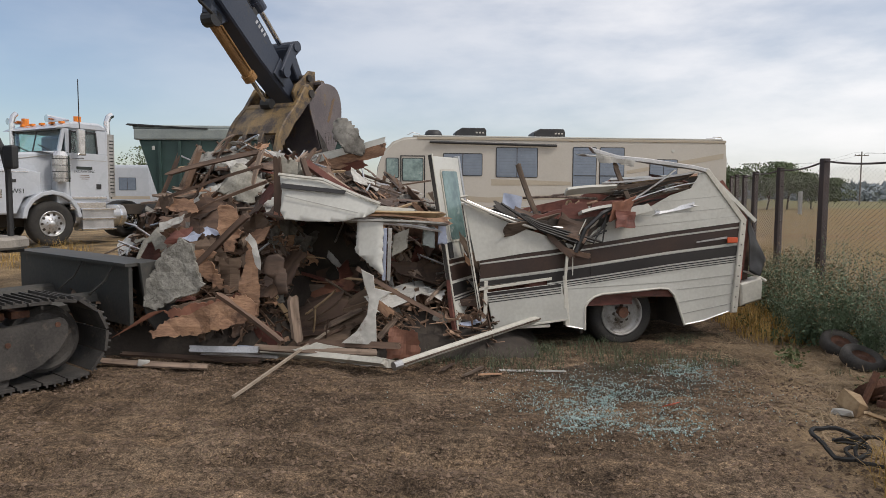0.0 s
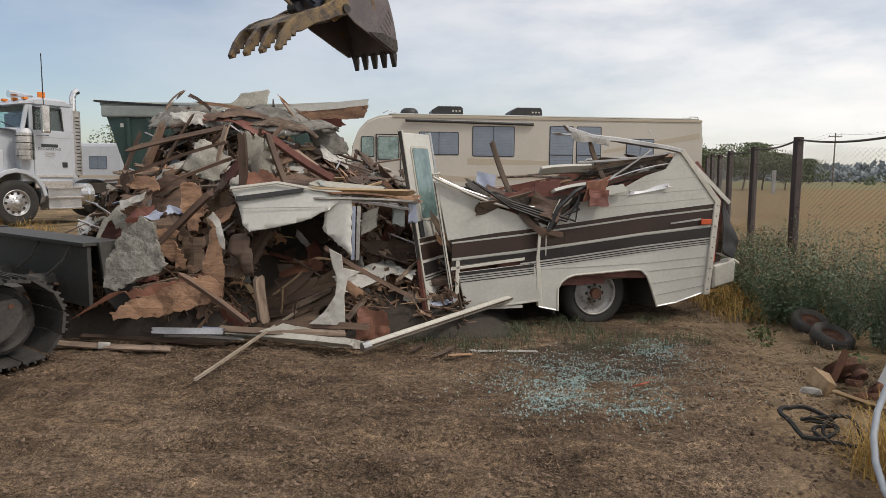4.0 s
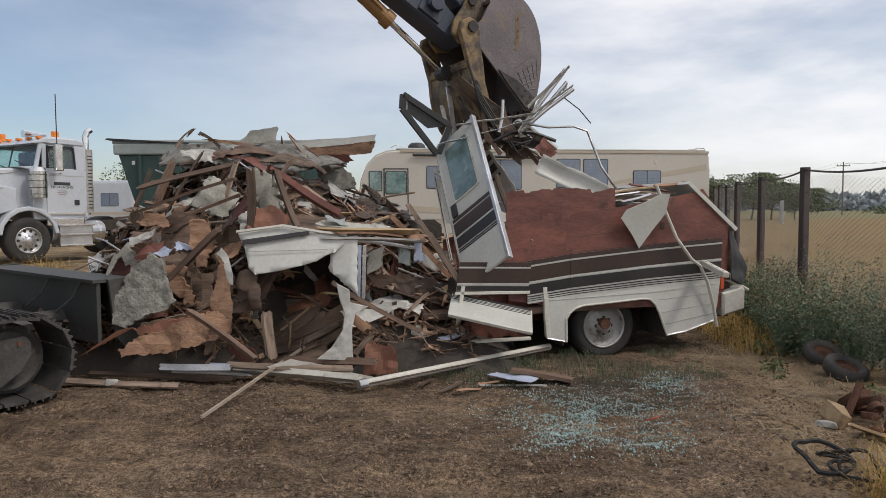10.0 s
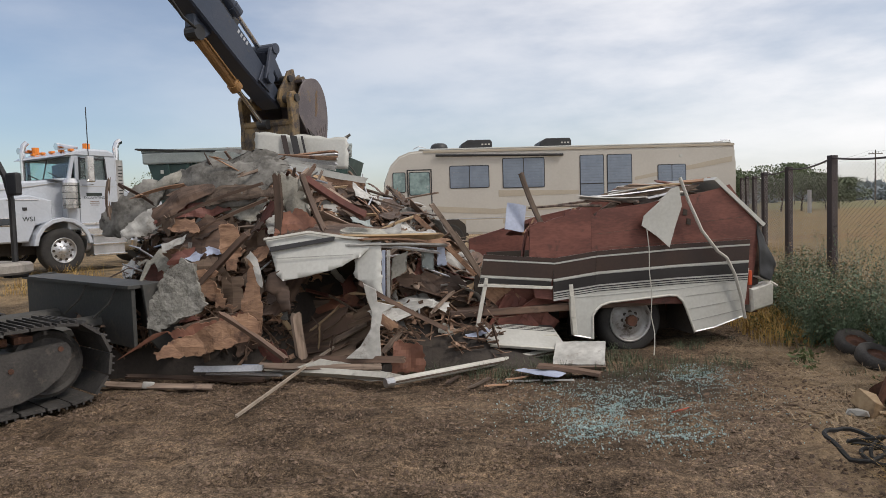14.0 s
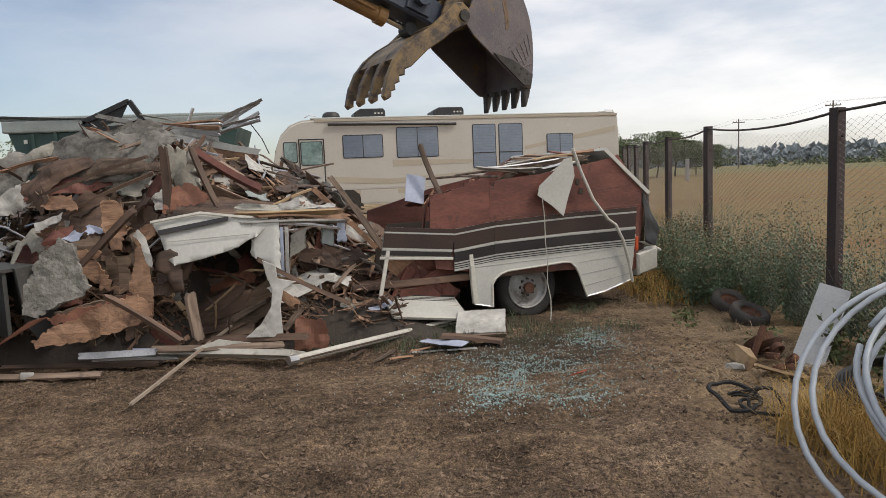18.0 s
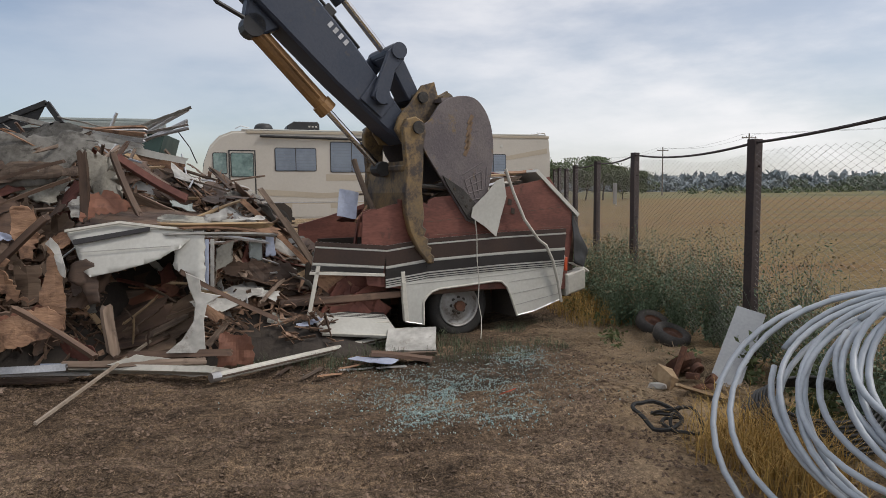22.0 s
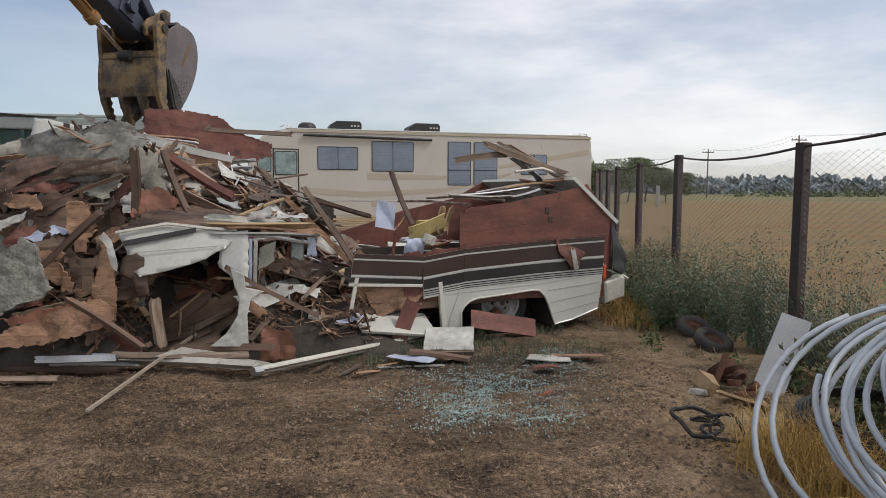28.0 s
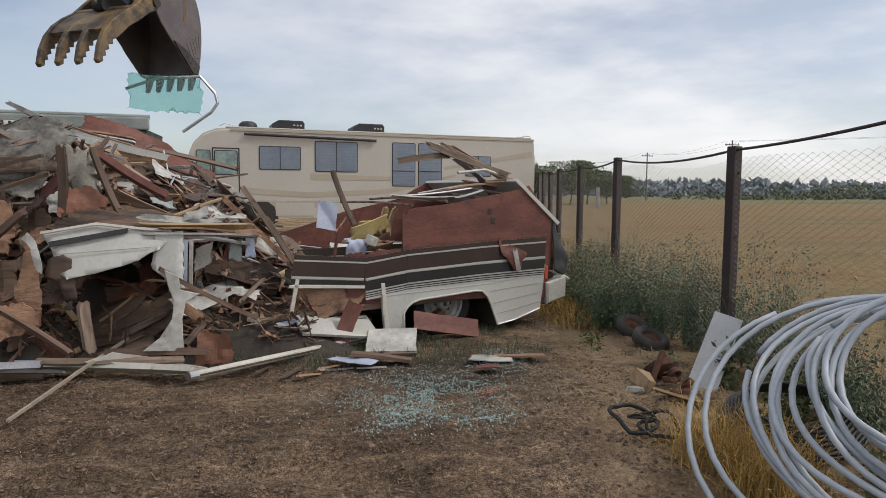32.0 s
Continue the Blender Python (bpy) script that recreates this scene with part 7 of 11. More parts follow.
def key_excavator():
    rows = {k: [] for k in ("house", "boom", "stick", "bucket", "thumb", "cyl", "rod", "la", "lb", "bc")}
    for t, r, az, z, ba, ta in ARM:
        J = Vector((r, z))
        T = meet(FOOT, BOOM, J, STICK, 1)
        sa = math.degrees(math.atan2(T.y - J.y, T.x - J.x))
        d = (T - J).normalized()
        low = Vector((-d.y, d.x))
        rows["house"].append((t, pose(0, 0, 0, 0, 0, az)))
        f = T - Vector(FOOT)
        rows["boom"].append((t, in_arm(az, *FOOT, math.degrees(math.atan2(f.y, f.x)))))
        rows["stick"].append((t, in_arm(az, r, z, sa)))
        rows["bucket"].append((t, in_arm(az, r, z, ba)))
        rows["thumb"].append((t, in_arm(az, r, z, ta)))
        up = J + d * 1.74 + low * 0.38
        c, s = math.cos(radians(ta)), math.sin(radians(ta))
        eye = J + Vector((THUMB_LUG[0] * c - THUMB_LUG[1] * s, THUMB_LUG[0] * s + THUMB_LUG[1] * c))
        g = eye - up
        ga = math.degrees(math.atan2(g.y, g.x))
        rows["cyl"].append((t, in_arm(az, up.x, up.y, ga)))
        rows["rod"].append((t, in_arm(az, eye.x, eye.y, ga)))
        c, s = math.cos(radians(ba)), math.sin(radians(ba))
        L = J + Vector((L0[0] * c - L0[1] * s, L0[0] * s + L0[1] * c))
        M = J + d * 0.43 - low * 0.04
        K = meet(M, 0.51, L, 0.53, 1)
        rows["la"].append((t, in_arm(az, M.x, M.y, math.degrees(math.atan2(K.y - M.y, K.x - M.x)))))
        rows["lb"].append((t, in_arm(az, K.x, K.y, math.degrees(math.atan2(L.y - K.y, L.x - K.x)))))
        base = J + d * 2.75 - low * 0.62
        rows["bc"].append((t, in_arm(az, K.x, K.y, math.degrees(math.atan2(base.y - K.y, base.x - K.x)))))
    for ob, k in ((house, "house"), (boom, "boom"), (stick, "stick"), (bucket, "bucket"), (thumb, "thumb"), (cylb, "cyl"), (rod, "rod"), (link_a, "la"), (link_b, "lb"), (bcyl, "bc")):
        walk(ob, rows[k])

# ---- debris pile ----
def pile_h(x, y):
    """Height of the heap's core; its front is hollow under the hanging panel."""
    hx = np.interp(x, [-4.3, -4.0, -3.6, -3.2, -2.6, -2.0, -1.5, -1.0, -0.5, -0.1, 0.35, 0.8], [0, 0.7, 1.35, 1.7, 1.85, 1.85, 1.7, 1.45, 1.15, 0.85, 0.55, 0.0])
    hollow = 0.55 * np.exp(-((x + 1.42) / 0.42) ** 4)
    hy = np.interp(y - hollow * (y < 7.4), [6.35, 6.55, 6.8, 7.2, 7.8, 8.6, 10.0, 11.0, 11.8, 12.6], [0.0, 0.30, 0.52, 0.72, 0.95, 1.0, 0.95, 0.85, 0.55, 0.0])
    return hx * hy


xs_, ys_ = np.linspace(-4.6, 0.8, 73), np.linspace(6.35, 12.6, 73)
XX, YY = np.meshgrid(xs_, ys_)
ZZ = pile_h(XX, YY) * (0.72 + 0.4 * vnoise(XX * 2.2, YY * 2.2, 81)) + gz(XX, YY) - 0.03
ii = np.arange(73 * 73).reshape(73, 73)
# One dark sheet fills the heap; shade between the pieces is its colour.
single("rubble_core", raw_mesh("rubble_core", np.stack([XX, YY, ZZ], -1).reshape(-1, 3).tolist(), np.stack([ii[:-1, :-1], ii[:-1, 1:], ii[1:, 1:], ii[1:, :-1]], -1).reshape(-1, 4).tolist(), M_DARK), None, "near-black core of the debris heap, coloured as shade between pieces", "rubble", kind="stuff")

PL = [finish(plank(l, w, t, i, j, 0.03), "plank", M_OLDWOOD) for i, (l, w, t, j) in enumerate(((1.2, 0.06, 0.018, 0.10), (0.9, 0.10, 0.012, 0.14), (1.6, 0.035, 0.025, 0.05), (0.7, 0.05, 0.02, 0.1), (1.3, 0.03, 0.02, 0.04), (1.0, 0.08, 0.010, 0.18)))]
PD = [finish(torn([(-l / 2, -w / 2), (l * 0.35, -w / 2), (l / 2, -w * 0.1), (l * 0.4, w / 2), (-l * 0.3, w * 0.45)], 20 + i, 0.04, 0.05, 0.03, 0.009), "board", M_DARKWOOD) for i, (l, w) in enumerate(((0.9, 0.22), (0.6, 0.32), (1.1, 0.14), (0.5, 0.2), (0.8, 0.4)))]
PR = [finish(torn([(-l / 2, -w / 2), (l * 0.3, -w / 2), (l / 2, w * 0.2), (l * 0.3, w / 2), (-l * 0.45, w * 0.3)], 40 + i, 0.035, 0.05, 0.03, 0.008), "panel_piece", M_RED) for i, (l, w) in enumerate(((0.7, 0.32), (0.45, 0.24), (0.9, 0.14)))]
PP = [finish(torn([(-l / 2, -w * 0.4), (l * 0.2, -w / 2), (l / 2, 0.0), (l * 0.25, w / 2), (-l * 0.4, w * 0.4)], 60 + i, 0.05, 0.05, 0.03, 0.010), "plywood_piece", M_PLY) for i, (l, w) in enumerate(((0.7, 0.18), (0.45, 0.24), (0.9, 0.09)))]
PLU = [finish(plank(l, w, t, 70 + i, j), "lumber_piece", M_LUMBER) for i, (l, w, t, j) in enumerate(((0.9, 0.035, 0.02, 0.06), (0.6, 0.06, 0.012, 0.08)))]
SW = [finish(sheet(w, h, 90 + i, 8, 7, 0.07, 0.06, 0.05, 0.004), "torn_sheet", M_DIRTYW) for i, (w, h) in enumerate(((0.5, 0.35), (0.35, 0.3), (0.7, 0.25), (0.3, 0.45)))]
SG = [finish(sheet(w, h, 110 + i, 8, 7, 0.08, 0.07, 0.05, 0.01), "lining_scrap", M_GREY) for i, (w, h) in enumerate(((0.5, 0.4), (0.4, 0.25)))]
AL = [finish(tb([(-l / 2, 0, 0), (-l / 6, 0.02, 0.03), (l / 5, -0.02, 0.0), (l / 2, 0.03, 0.05)], 0.011, 5), "bent_trim", M_ALU) for l in (0.7, 1.1)]
KINDS = (("broken_plank", PL, "weathered broken wooden plank in the debris heap", "plank", 0.28), ("broken_board", PD, "dark splintered panelling board in the debris heap", "board", 0.22), ("red_panel_piece", PR, "torn red-brown panel piece in the debris heap", "panel", 0.08), ("plywood_piece", PP, "raw orange plywood piece in the debris heap", "plywood", 0.10), ("lumber_piece", PLU, "pale broken lumber stick in the debris heap", "lumber", 0.11), ("torn_sheet", SW, "bent dirty white metal sheet in the debris heap", "metal sheet", 0.12), ("lining_scrap", SG, "grey felt lining scrap in the debris heap", "lining", 0.07), ("bent_trim", AL, "bent aluminium trim strip in the debris heap", "trim", 0.12))
rp = random.Random(11)
CUM = []
for k_ in KINDS:
    CUM.append((CUM[-1] if CUM else 0) + k_[4])


def drop_debris(n, xr, yr, lift=(0.0, 0.16), flat=0.6, kinds=None):
    for _ in range(n):
        x, y = rp.uniform(*xr), rp.uniform(*yr)
        h = float(pile_h(np.array(x), np.array(y)))
        if h < 0.05 or (-1.85 < x < -0.92 and y < 7.5) or (x > -0.25 and y < 7.05):
            continue
        u = rp.random() * CUM[-1]
        k_ = KINDS[next(i for i, c in enumerate(CUM) if c >= u)] if kinds is None else KINDS[rp.choice(kinds)]
        e = 0.08
        sx = float(pile_h(np.array(x + e), np.array(y)) - pile_h(np.array(x - e), np.array(y))) / (2 * e)
        sy = float(pile_h(np.array(x), np.array(y + e)) - pile_h(np.array(x), np.array(y - e))) / (2 * e)
        nrm = Vector((-sx * 0.8, -sy * 0.8, 1)).normalized()
        q = nrm.to_track_quat("Y", "X").to_matrix().to_4x4()
        m = Matrix.Translation((x, y, gz1(x, y) + h * (0.72 + 0.4 * float(vnoise(np.array(x * 2.2), np.array(y * 2.2), 81))) + rp.uniform(*lift))) @ q @ Matrix.Rotation(rp.gauss(math.radians(float(np.interp(x, [-3.8, -2.8, -2.0, -1.0, 0.2], [115, 70, 20, -12, -30]))), 0.6), 4, "Y") @ Matrix.Rotation(rp.gauss(0, flat), 4, "X") @ Matrix.Rotation(rp.gauss(0, flat * 0.6), 4, "Z")
        ob = new(k_[0], rp.choice(k_[1]))
        ob.matrix_basis = m
        tagged(ob, k_[2], k_[3], k_[3] + " pieces of the heap")


drop_debris(190, (-4.0, 0.3), (6.65, 7.9), (0.02, 0.16), 0.45)
drop_debris(230, (-4.3, 0.2), (7.6, 9.6), (0.02, 0.18), 0.35)
drop_debris(60, (-4.0, -0.5), (9.4, 11.6), (0.0, 0.2), 0.4)
drop_debris(34, (-1.0, 0.4), (6.9, 7.9), (0.0, 0.16), 0.6, (2, 1, 4, 1, 0))
drop_debris(40, (-4.1, -1.9), (6.6, 7.8), (0.02, 0.16), 0.6, (0, 1, 1, 2, 0))
drop_debris(110, (-3.9, -0.6), (7.0, 9.0), (0.08, 0.24), 0.35, (0, 4, 5, 7, 0, 7, 5))

# splinters
sv, sf = [], []
rsp = np.random.RandomState(17)
for _ in range(7600):
    x, y = rsp.uniform(-4.3, 0.30), 6.45 + abs(rsp.normal(0, 1.3))
    h = float(pile_h(np.array(x), np.array(y)))
    if h < 0.04 or (-1.8 < x < -0.95 and y < 7.55) or (x > -0.6 and rsp.uniform() < 0.75):
        continue
    z = gz1(x, y) + h * (0.72 + 0.4 * float(vnoise(np.array(x * 2.2), np.array(y * 2.2), 81))) + rsp.uniform(-0.02, 0.17)
    d = rsp.normal(size=3) * (1, 0.7, 0.6)
    d /= np.linalg.norm(d)
    l, w = rsp.uniform(0.06, 0.34), rsp.uniform(0.004, 0.028)
    s = np.cross(d, rsp.normal(size=3)); s /= np.linalg.norm(s)
    t = np.cross(d, s)
    n0 = len(sv)
    c = np.array((x, y, z))
    for a, k in ((-0.5, 1), (0.5, 0.35)):
        for u, v in ((1, 0.25), (-1, 0.25), (-1, -0.25), (1, -0.25)):
            sv.append(tuple(c + d * l * a + s * u * w * k + t * v * w * k))
    for q in ((0, 1, 2, 3), (7, 6, 5, 4), (0, 4, 5, 1), (1, 5, 6, 2), (2, 6, 7, 3), (3, 7, 4, 0)):
        sf.append(tuple(n0 + i for i in q))
single("splinters", raw_mesh("splinters", sv, sf, M_SPLINT), None, "splinters and slivers of broken wood over the heap", "splinters", kind="stuff")

# pieces that can be told apart on the front of the heap
def piece(name, bm, m_, label, cat, x, y, z, rx=0, ry=0, rz=0, smooth=False):
    return single(name, bm, m_, label, cat, smooth=smooth, m=pose(x, y, z, rx, ry, rz))


def quad(name, pts, y, m_, label, cat, seed, smooth=False, **k):
    """A torn sheet between four corners (x, z[, y]) on the front of the heap."""
    c = [Vector((p[0], p[2] if len(p) > 2 else y, p[1])) for p in pts]
    mid = sum(c, Vector()) / 4
    return single(name, patch([p - mid for p in c], seed, **{**k, "rag": max(0.07, k.get("rag", 0.0)), "crumple": k.get("crumple", 0.045)}), m_, label, cat, smooth=smooth, m=Matrix.Translation(mid))


# the hanging panel and what hangs with it: these sag while the door is pulled out
SAGS = []
awn = thing("hanging_side_panel", "bent white ribbed side panel hanging from the heap", "metal sheet", pose(-1.42, 6.36, 1.07, -24))
AWN = [(-0.57, 0.16), (-0.136, 0.221), (0.217, 0.157), (0.47, 0.125), (0.44, 0.03), (0.36, -0.05), (0.27, -0.085), (0.20, -0.135), (0.09, -0.17), (-0.13, -0.225), (-0.36, -0.265), (-0.425, -0.20), (-0.487, 0.002)]
part("skin", torn(AWN, 501, 0.004, 0.018, 0.004, 0.006, 0.06), M_WHITE, awn, smooth=True)
part("stripe", pr([(-0.496, 0.021), (0.111, 0.12), (0.119, 0.159), (-0.503, 0.068)], -0.034, -0.024), M_BLACK, awn)
part("top_moulding", pr([(x, z + 0.004) for x, z in AWN[:4]] + [(x, z - 0.022) for x, z in AWN[3::-1]], -0.036, -0.020, 0.003), M_TRIM, awn)
part("seam", pr([(-0.437, -0.048), (0.3, -0.03), (0.3, -0.025), (-0.437, -0.043)], -0.030, -0.024), M_SEAM, awn)
# Roof sheet laid over the hollow, added to keep sky light out of it.
over = quad("roof_cover", [(-2.0, 1.22), (-0.85, 1.18), (-0.80, 1.34, 7.5), (-2.0, 1.45, 7.5)], 6.46, M_DARKWOOD, "buckled dark roof lining over the hollow", "lining", 499, bend=0.05, thick=0.02)
SAGS.append((over, 0.0, 0.14, 2))
for i, (x0, z0, x1, z1, y, w_, m_) in enumerate(((-1.27, 1.27, -0.25, 1.22, 6.45, 0.10, M_LUMBER), (-1.24, 1.19, -0.22, 1.13, 6.42, 0.07, M_DIRTYW), (-1.10, 1.23, -0.40, 1.19, 6.40, 0.05, M_PLY), (-1.0, 1.15, -0.28, 1.09, 6.47, 0.09, M_ALU), (-1.3, 1.30, -0.5, 1.27, 6.55, 0.16, M_TARP), (-0.9, 1.26, -0.18, 1.18, 6.55, 0.12, M_PLY))):
    e = single("roof_edge_strip", plank(math.dist((x0, z0), (x1, z1)), w_, 0.018, 1300 + i, 0.10), m_, "splintered roof edge strip on the heap", "roof edge", "layers of the roof edge", m=aim((x0, y, z0), (x1, y, z1), 60 + 12 * i))
    SAGS.append((e, 0.04, 0.15, 2))
for nm, pts, y, m_, label, cat, seed in (
        ("beige_lining", [(-0.80, 0.80), (-0.62, 0.91), (-0.61, 1.11), (-0.78, 1.06)], 6.46, M_TARP, "torn beige lining hanging under the roof edge", "lining", 516),
        ("grey_cabinet_side", [(-0.50, 0.92), (-0.36, 0.90), (-0.36, 1.15), (-0.50, 1.13)], 6.50, M_GREYGREEN, "grey cabinet side in the heap", "panel", 517),
        ("pale_cabinet_side", [(-0.35, 0.92), (-0.24, 0.95), (-0.26, 1.16), (-0.34, 1.15)], 6.46, M_BLUEW, "pale blue-grey cabinet side in the heap", "panel", 519)):
    SAGS.append((quad(nm, pts, y, m_, label, cat, seed, True, bend=0.02, crumple=0.012), 0.05, 0.15, 0))
jamb_sheet = single("white_jamb_sheet", torn([(-0.137, -0.093), (0.128, -0.331), (0.123, 0.221), (-0.113, 0.202)], 515, 0.012, 0.03, 0.006, 0.006), M_WHITE, "white lining sheet hanging under the roof edge", "metal sheet", smooth=True, m=pose(-0.982, 6.37, 0.987, -10))
SAGS.append((jamb_sheet, 0.05, 0.15, 0))
for i, x in enumerate((-0.845, -0.80)):
    jb = piece("window_jamb", bx(-0.25, 0.25, -0.018, 0.018, -0.016, 0.016, 0.004), (M_BLUEW, M_DIRTYW)[i], "pale window frame upright in the heap", "window frame", x, 6.385, 0.88, 0, -88, 0)
    SAGS.append((jb, 0.05, 0.13, 0))
# blade end and hollow: the larger sheets, each by its outline (x, z), and its depth
M_SLAB = mat("mottled_felt_backing", (0.30, 0.29, 0.255), (0.17, 0.162, 0.14), 0.95, 0, 9, 38, 0.9, 0.05, (0.075, 0.07, 0.06), 0.56)
M_DUSTWOOD = mat("dusty_brown_panelling", (0.215, 0.150, 0.105), (0.125, 0.085, 0.060), 0.85, 0, 1.6, 14, 0.35, 0.28, (0.065, 0.045, 0.034), 0.58, (0.5, 2, 3))
for nm, pts, y, m_, label, cat, seed, jag, bend, th in (
        ("felt_slab", [(-3.025, 0.502), (-3.033, 0.748), (-2.872, 1.027), (-2.713, 1.158), (-2.579, 1.104), (-2.556, 0.949), (-2.501, 0.832), (-2.453, 0.735), (-2.545, 0.646), (-2.73, 0.572), (-2.908, 0.482)], 6.22, M_SLAB, "grey mottled felt-backed slab leaning on the heap", "slab", 505, 0.02, 0.02, 0.045),
        ("torn_plywood", [(-2.61, 1.017), (-2.473, 1.04), (-2.349, 1.024), (-2.375, 0.9), (-2.305, 0.771), (-2.201, 0.704), (-2.249, 0.634), (-2.412, 0.681), (-2.538, 0.799)], 6.24, M_PLY, "torn orange plywood with splintered edges", "plywood", 509, 0.06, 0.06, 0.012),
        ("plywood_layer", [(-2.932, 0.308), (-2.759, 0.422), (-2.397, 0.546), (-2.01, 0.666), (-1.899, 0.583), (-1.909, 0.478), (-2.016, 0.417), (-2.213, 0.345), (-2.479, 0.277), (-2.889, 0.243)], 6.02, M_PLY, "splintered orange plywood sheet at the foot of the heap", "plywood", 507, 0.03, 0.06, 0.016),
        ("plywood_layer", [(-2.841, 0.499), (-2.458, 0.574), (-2.075, 0.688), (-2.031, 0.658), (-2.07, 0.574), (-2.423, 0.487), (-2.73, 0.41)], 6.08, M_REDPLY, "red-brown board resting on broken plywood", "plywood", 508, 0.03, 0.04, 0.014),
        ("cabinet_board", [(-2.763, 0.53), (-2.32, 0.637), (-2.098, 0.667), (-2.083, 0.629), (-2.322, 0.568), (-2.739, 0.461)], 6.12, M_DUSTWOOD, "dusty brown cabinet board on the heap", "board", 521, 0.01, 0.02, 0.02),
        ("plywood_curl", [(-2.026, 1.164), (-1.977, 1.141), (-1.933, 0.902), (-1.916, 0.654), (-1.928, 0.456), (-2.043, 0.394), (-2.055, 0.54), (-2.105, 0.685), (-2.054, 0.921)], 6.1, M_PLY, "upright curled plywood sheet", "plywood", 510, 0.018, 0.05, 0.012),
        ("curled_lining", [(-2.035, 1.167), (-1.989, 1.219), (-1.93, 1.144), (-1.888, 1.001), (-1.89, 0.887), (-1.935, 0.933), (-1.976, 1.106), (-2.005, 1.144)], 6.06, M_DIRTYW, "curled dirty white lining strip", "metal sheet", 511, 0.012, 0.04, 0.006),
        ("upright_veneer", [(-2.42, 1.46), (-2.24, 1.47), (-2.21, 1.23), (-2.26, 1.0), (-2.36, 1.02), (-2.42, 1.228)], 6.42, M_PLY, "upright strip of orange veneer", "plywood", 522, 0.035, 0.05, 0.010),
        ("hanging_drape", [(-1.902, 0.979), (-1.8, 1.017), (-1.738, 0.978), (-1.706, 0.821), (-1.689, 0.64), (-1.776, 0.625), (-1.844, 0.782), (-1.914, 0.822)], 6.3, M_DARKWOOD, "dark grey lining draped in the hollow", "lining", 514, 0.02, 0.06, 0.012),
        ("torn_red_sheet", [(-1.90, 1.60), (-1.64, 1.59), (-1.44, 1.45), (-1.75, 1.37), (-1.90, 1.32)], 6.60, M_REDPLY, "red-brown torn panelling on the heap", "panel", 524, 0.035, 0.04, 0.010),
        ("torn_dark_sheet", [(-2.75, 1.05), (-2.48, 1.10), (-2.40, 1.50), (-2.62, 1.58), (-2.80, 1.44)], 6.62, M_DARKWOOD, "dark torn panel on the heap", "panel", 525, 0.03, 0.05, 0.010),
        ("pink_rag", [(-3.349, 1.092), (-3.147, 1.198), (-2.987, 1.252), (-2.816, 1.166), (-2.88, 1.049), (-3.072, 1.028)], 6.720, M_TARP, "torn pale insulation rag over the slab", "lining", 527, 0.06, 0.08, 0.012),
        ("salmon_panel", [(-3.316, 0.933), (-3.207, 1.171), (-3.012, 1.236), (-3.077, 1.009), (-3.229, 0.824)], 6.74, M_RED, "salmon-red panel piece behind the felt slab", "panel", 528, 0.03, 0.04, 0.010),
        ("tan_board", [(-2.72, 1.10), (-2.40, 1.16), (-2.30, 1.02), (-2.52, 0.96)], 6.34, M_DUSTWOOD, "dusty tan board in the heap", "board", 529, 0.03, 0.04, 0.010),
        ("brown_panel", [(-2.435, 0.967), (-2.203, 0.966), (-2.194, 0.645), (-2.384, 0.605), (-2.42, 0.766)], 6.44, M_DUSTWOOD, "dusty brown panel standing in the heap", "panel", 532, 0.03, 0.05, 0.010),
        ("cream_foot_panel", [(-1.62, 0.15), (-1.385, 0.225), (-1.0, 0.16), (-0.67, 0.08), (-0.53, 0.03), (-0.69, 0.01), (-1.18, 0.05)], 6.02, M_TRIM, "cream lower body panel at the foot of the heap", "metal sheet", 533, 0.008, 0.03, 0.012)):
    c = (sum(p[0] for p in pts) / len(pts), sum(p[1] for p in pts) / len(pts))
    single(nm, torn([(x - c[0], z - c[1]) for x, z in pts], seed, jag, bend, 0.03, th), m_, label, cat, smooth=nm == "hanging_drape", m=pose(c[0], y, c[1], -8 + seed % 9, 0, seed % 7 - 3))
quad("tattered_lining", [(-1.82, 1.46), (-1.56, 1.44), (-1.60, 1.92), (-1.90, 2.00)], 6.66, M_TARP, "pale tattered lining hanging on the heap", "lining", 526, True, bend=0.08, rag=0.16)
bottle = [(-0.074, 0.324), (0.039, 0.267), (0.049, 0.153), (0.207, 0.115), (0.093, 0.051), (0.061, -0.094), (0.069, -0.369), (-0.253, -0.353), (-0.119, -0.246), (-0.022, -0.094), (-0.002, 0.058), (-0.049, 0.191)]
piece("shaped_lining", pr(bottle, -0.01, 0.01, 0.004), M_DIRTYW, "white curved cut-out lining panel", "panel", -0.901, 6.08, 0.572, -3, 0, 2)
quad("red_board", [(-0.78, 0.03), (-0.42, 0.03), (-0.44, 0.33), (-0.74, 0.38)], 6.16, M_REDPLY, "square red-brown board standing on the dirt", "board", 518, bend=0.01, rag=0.03, thick=0.015)
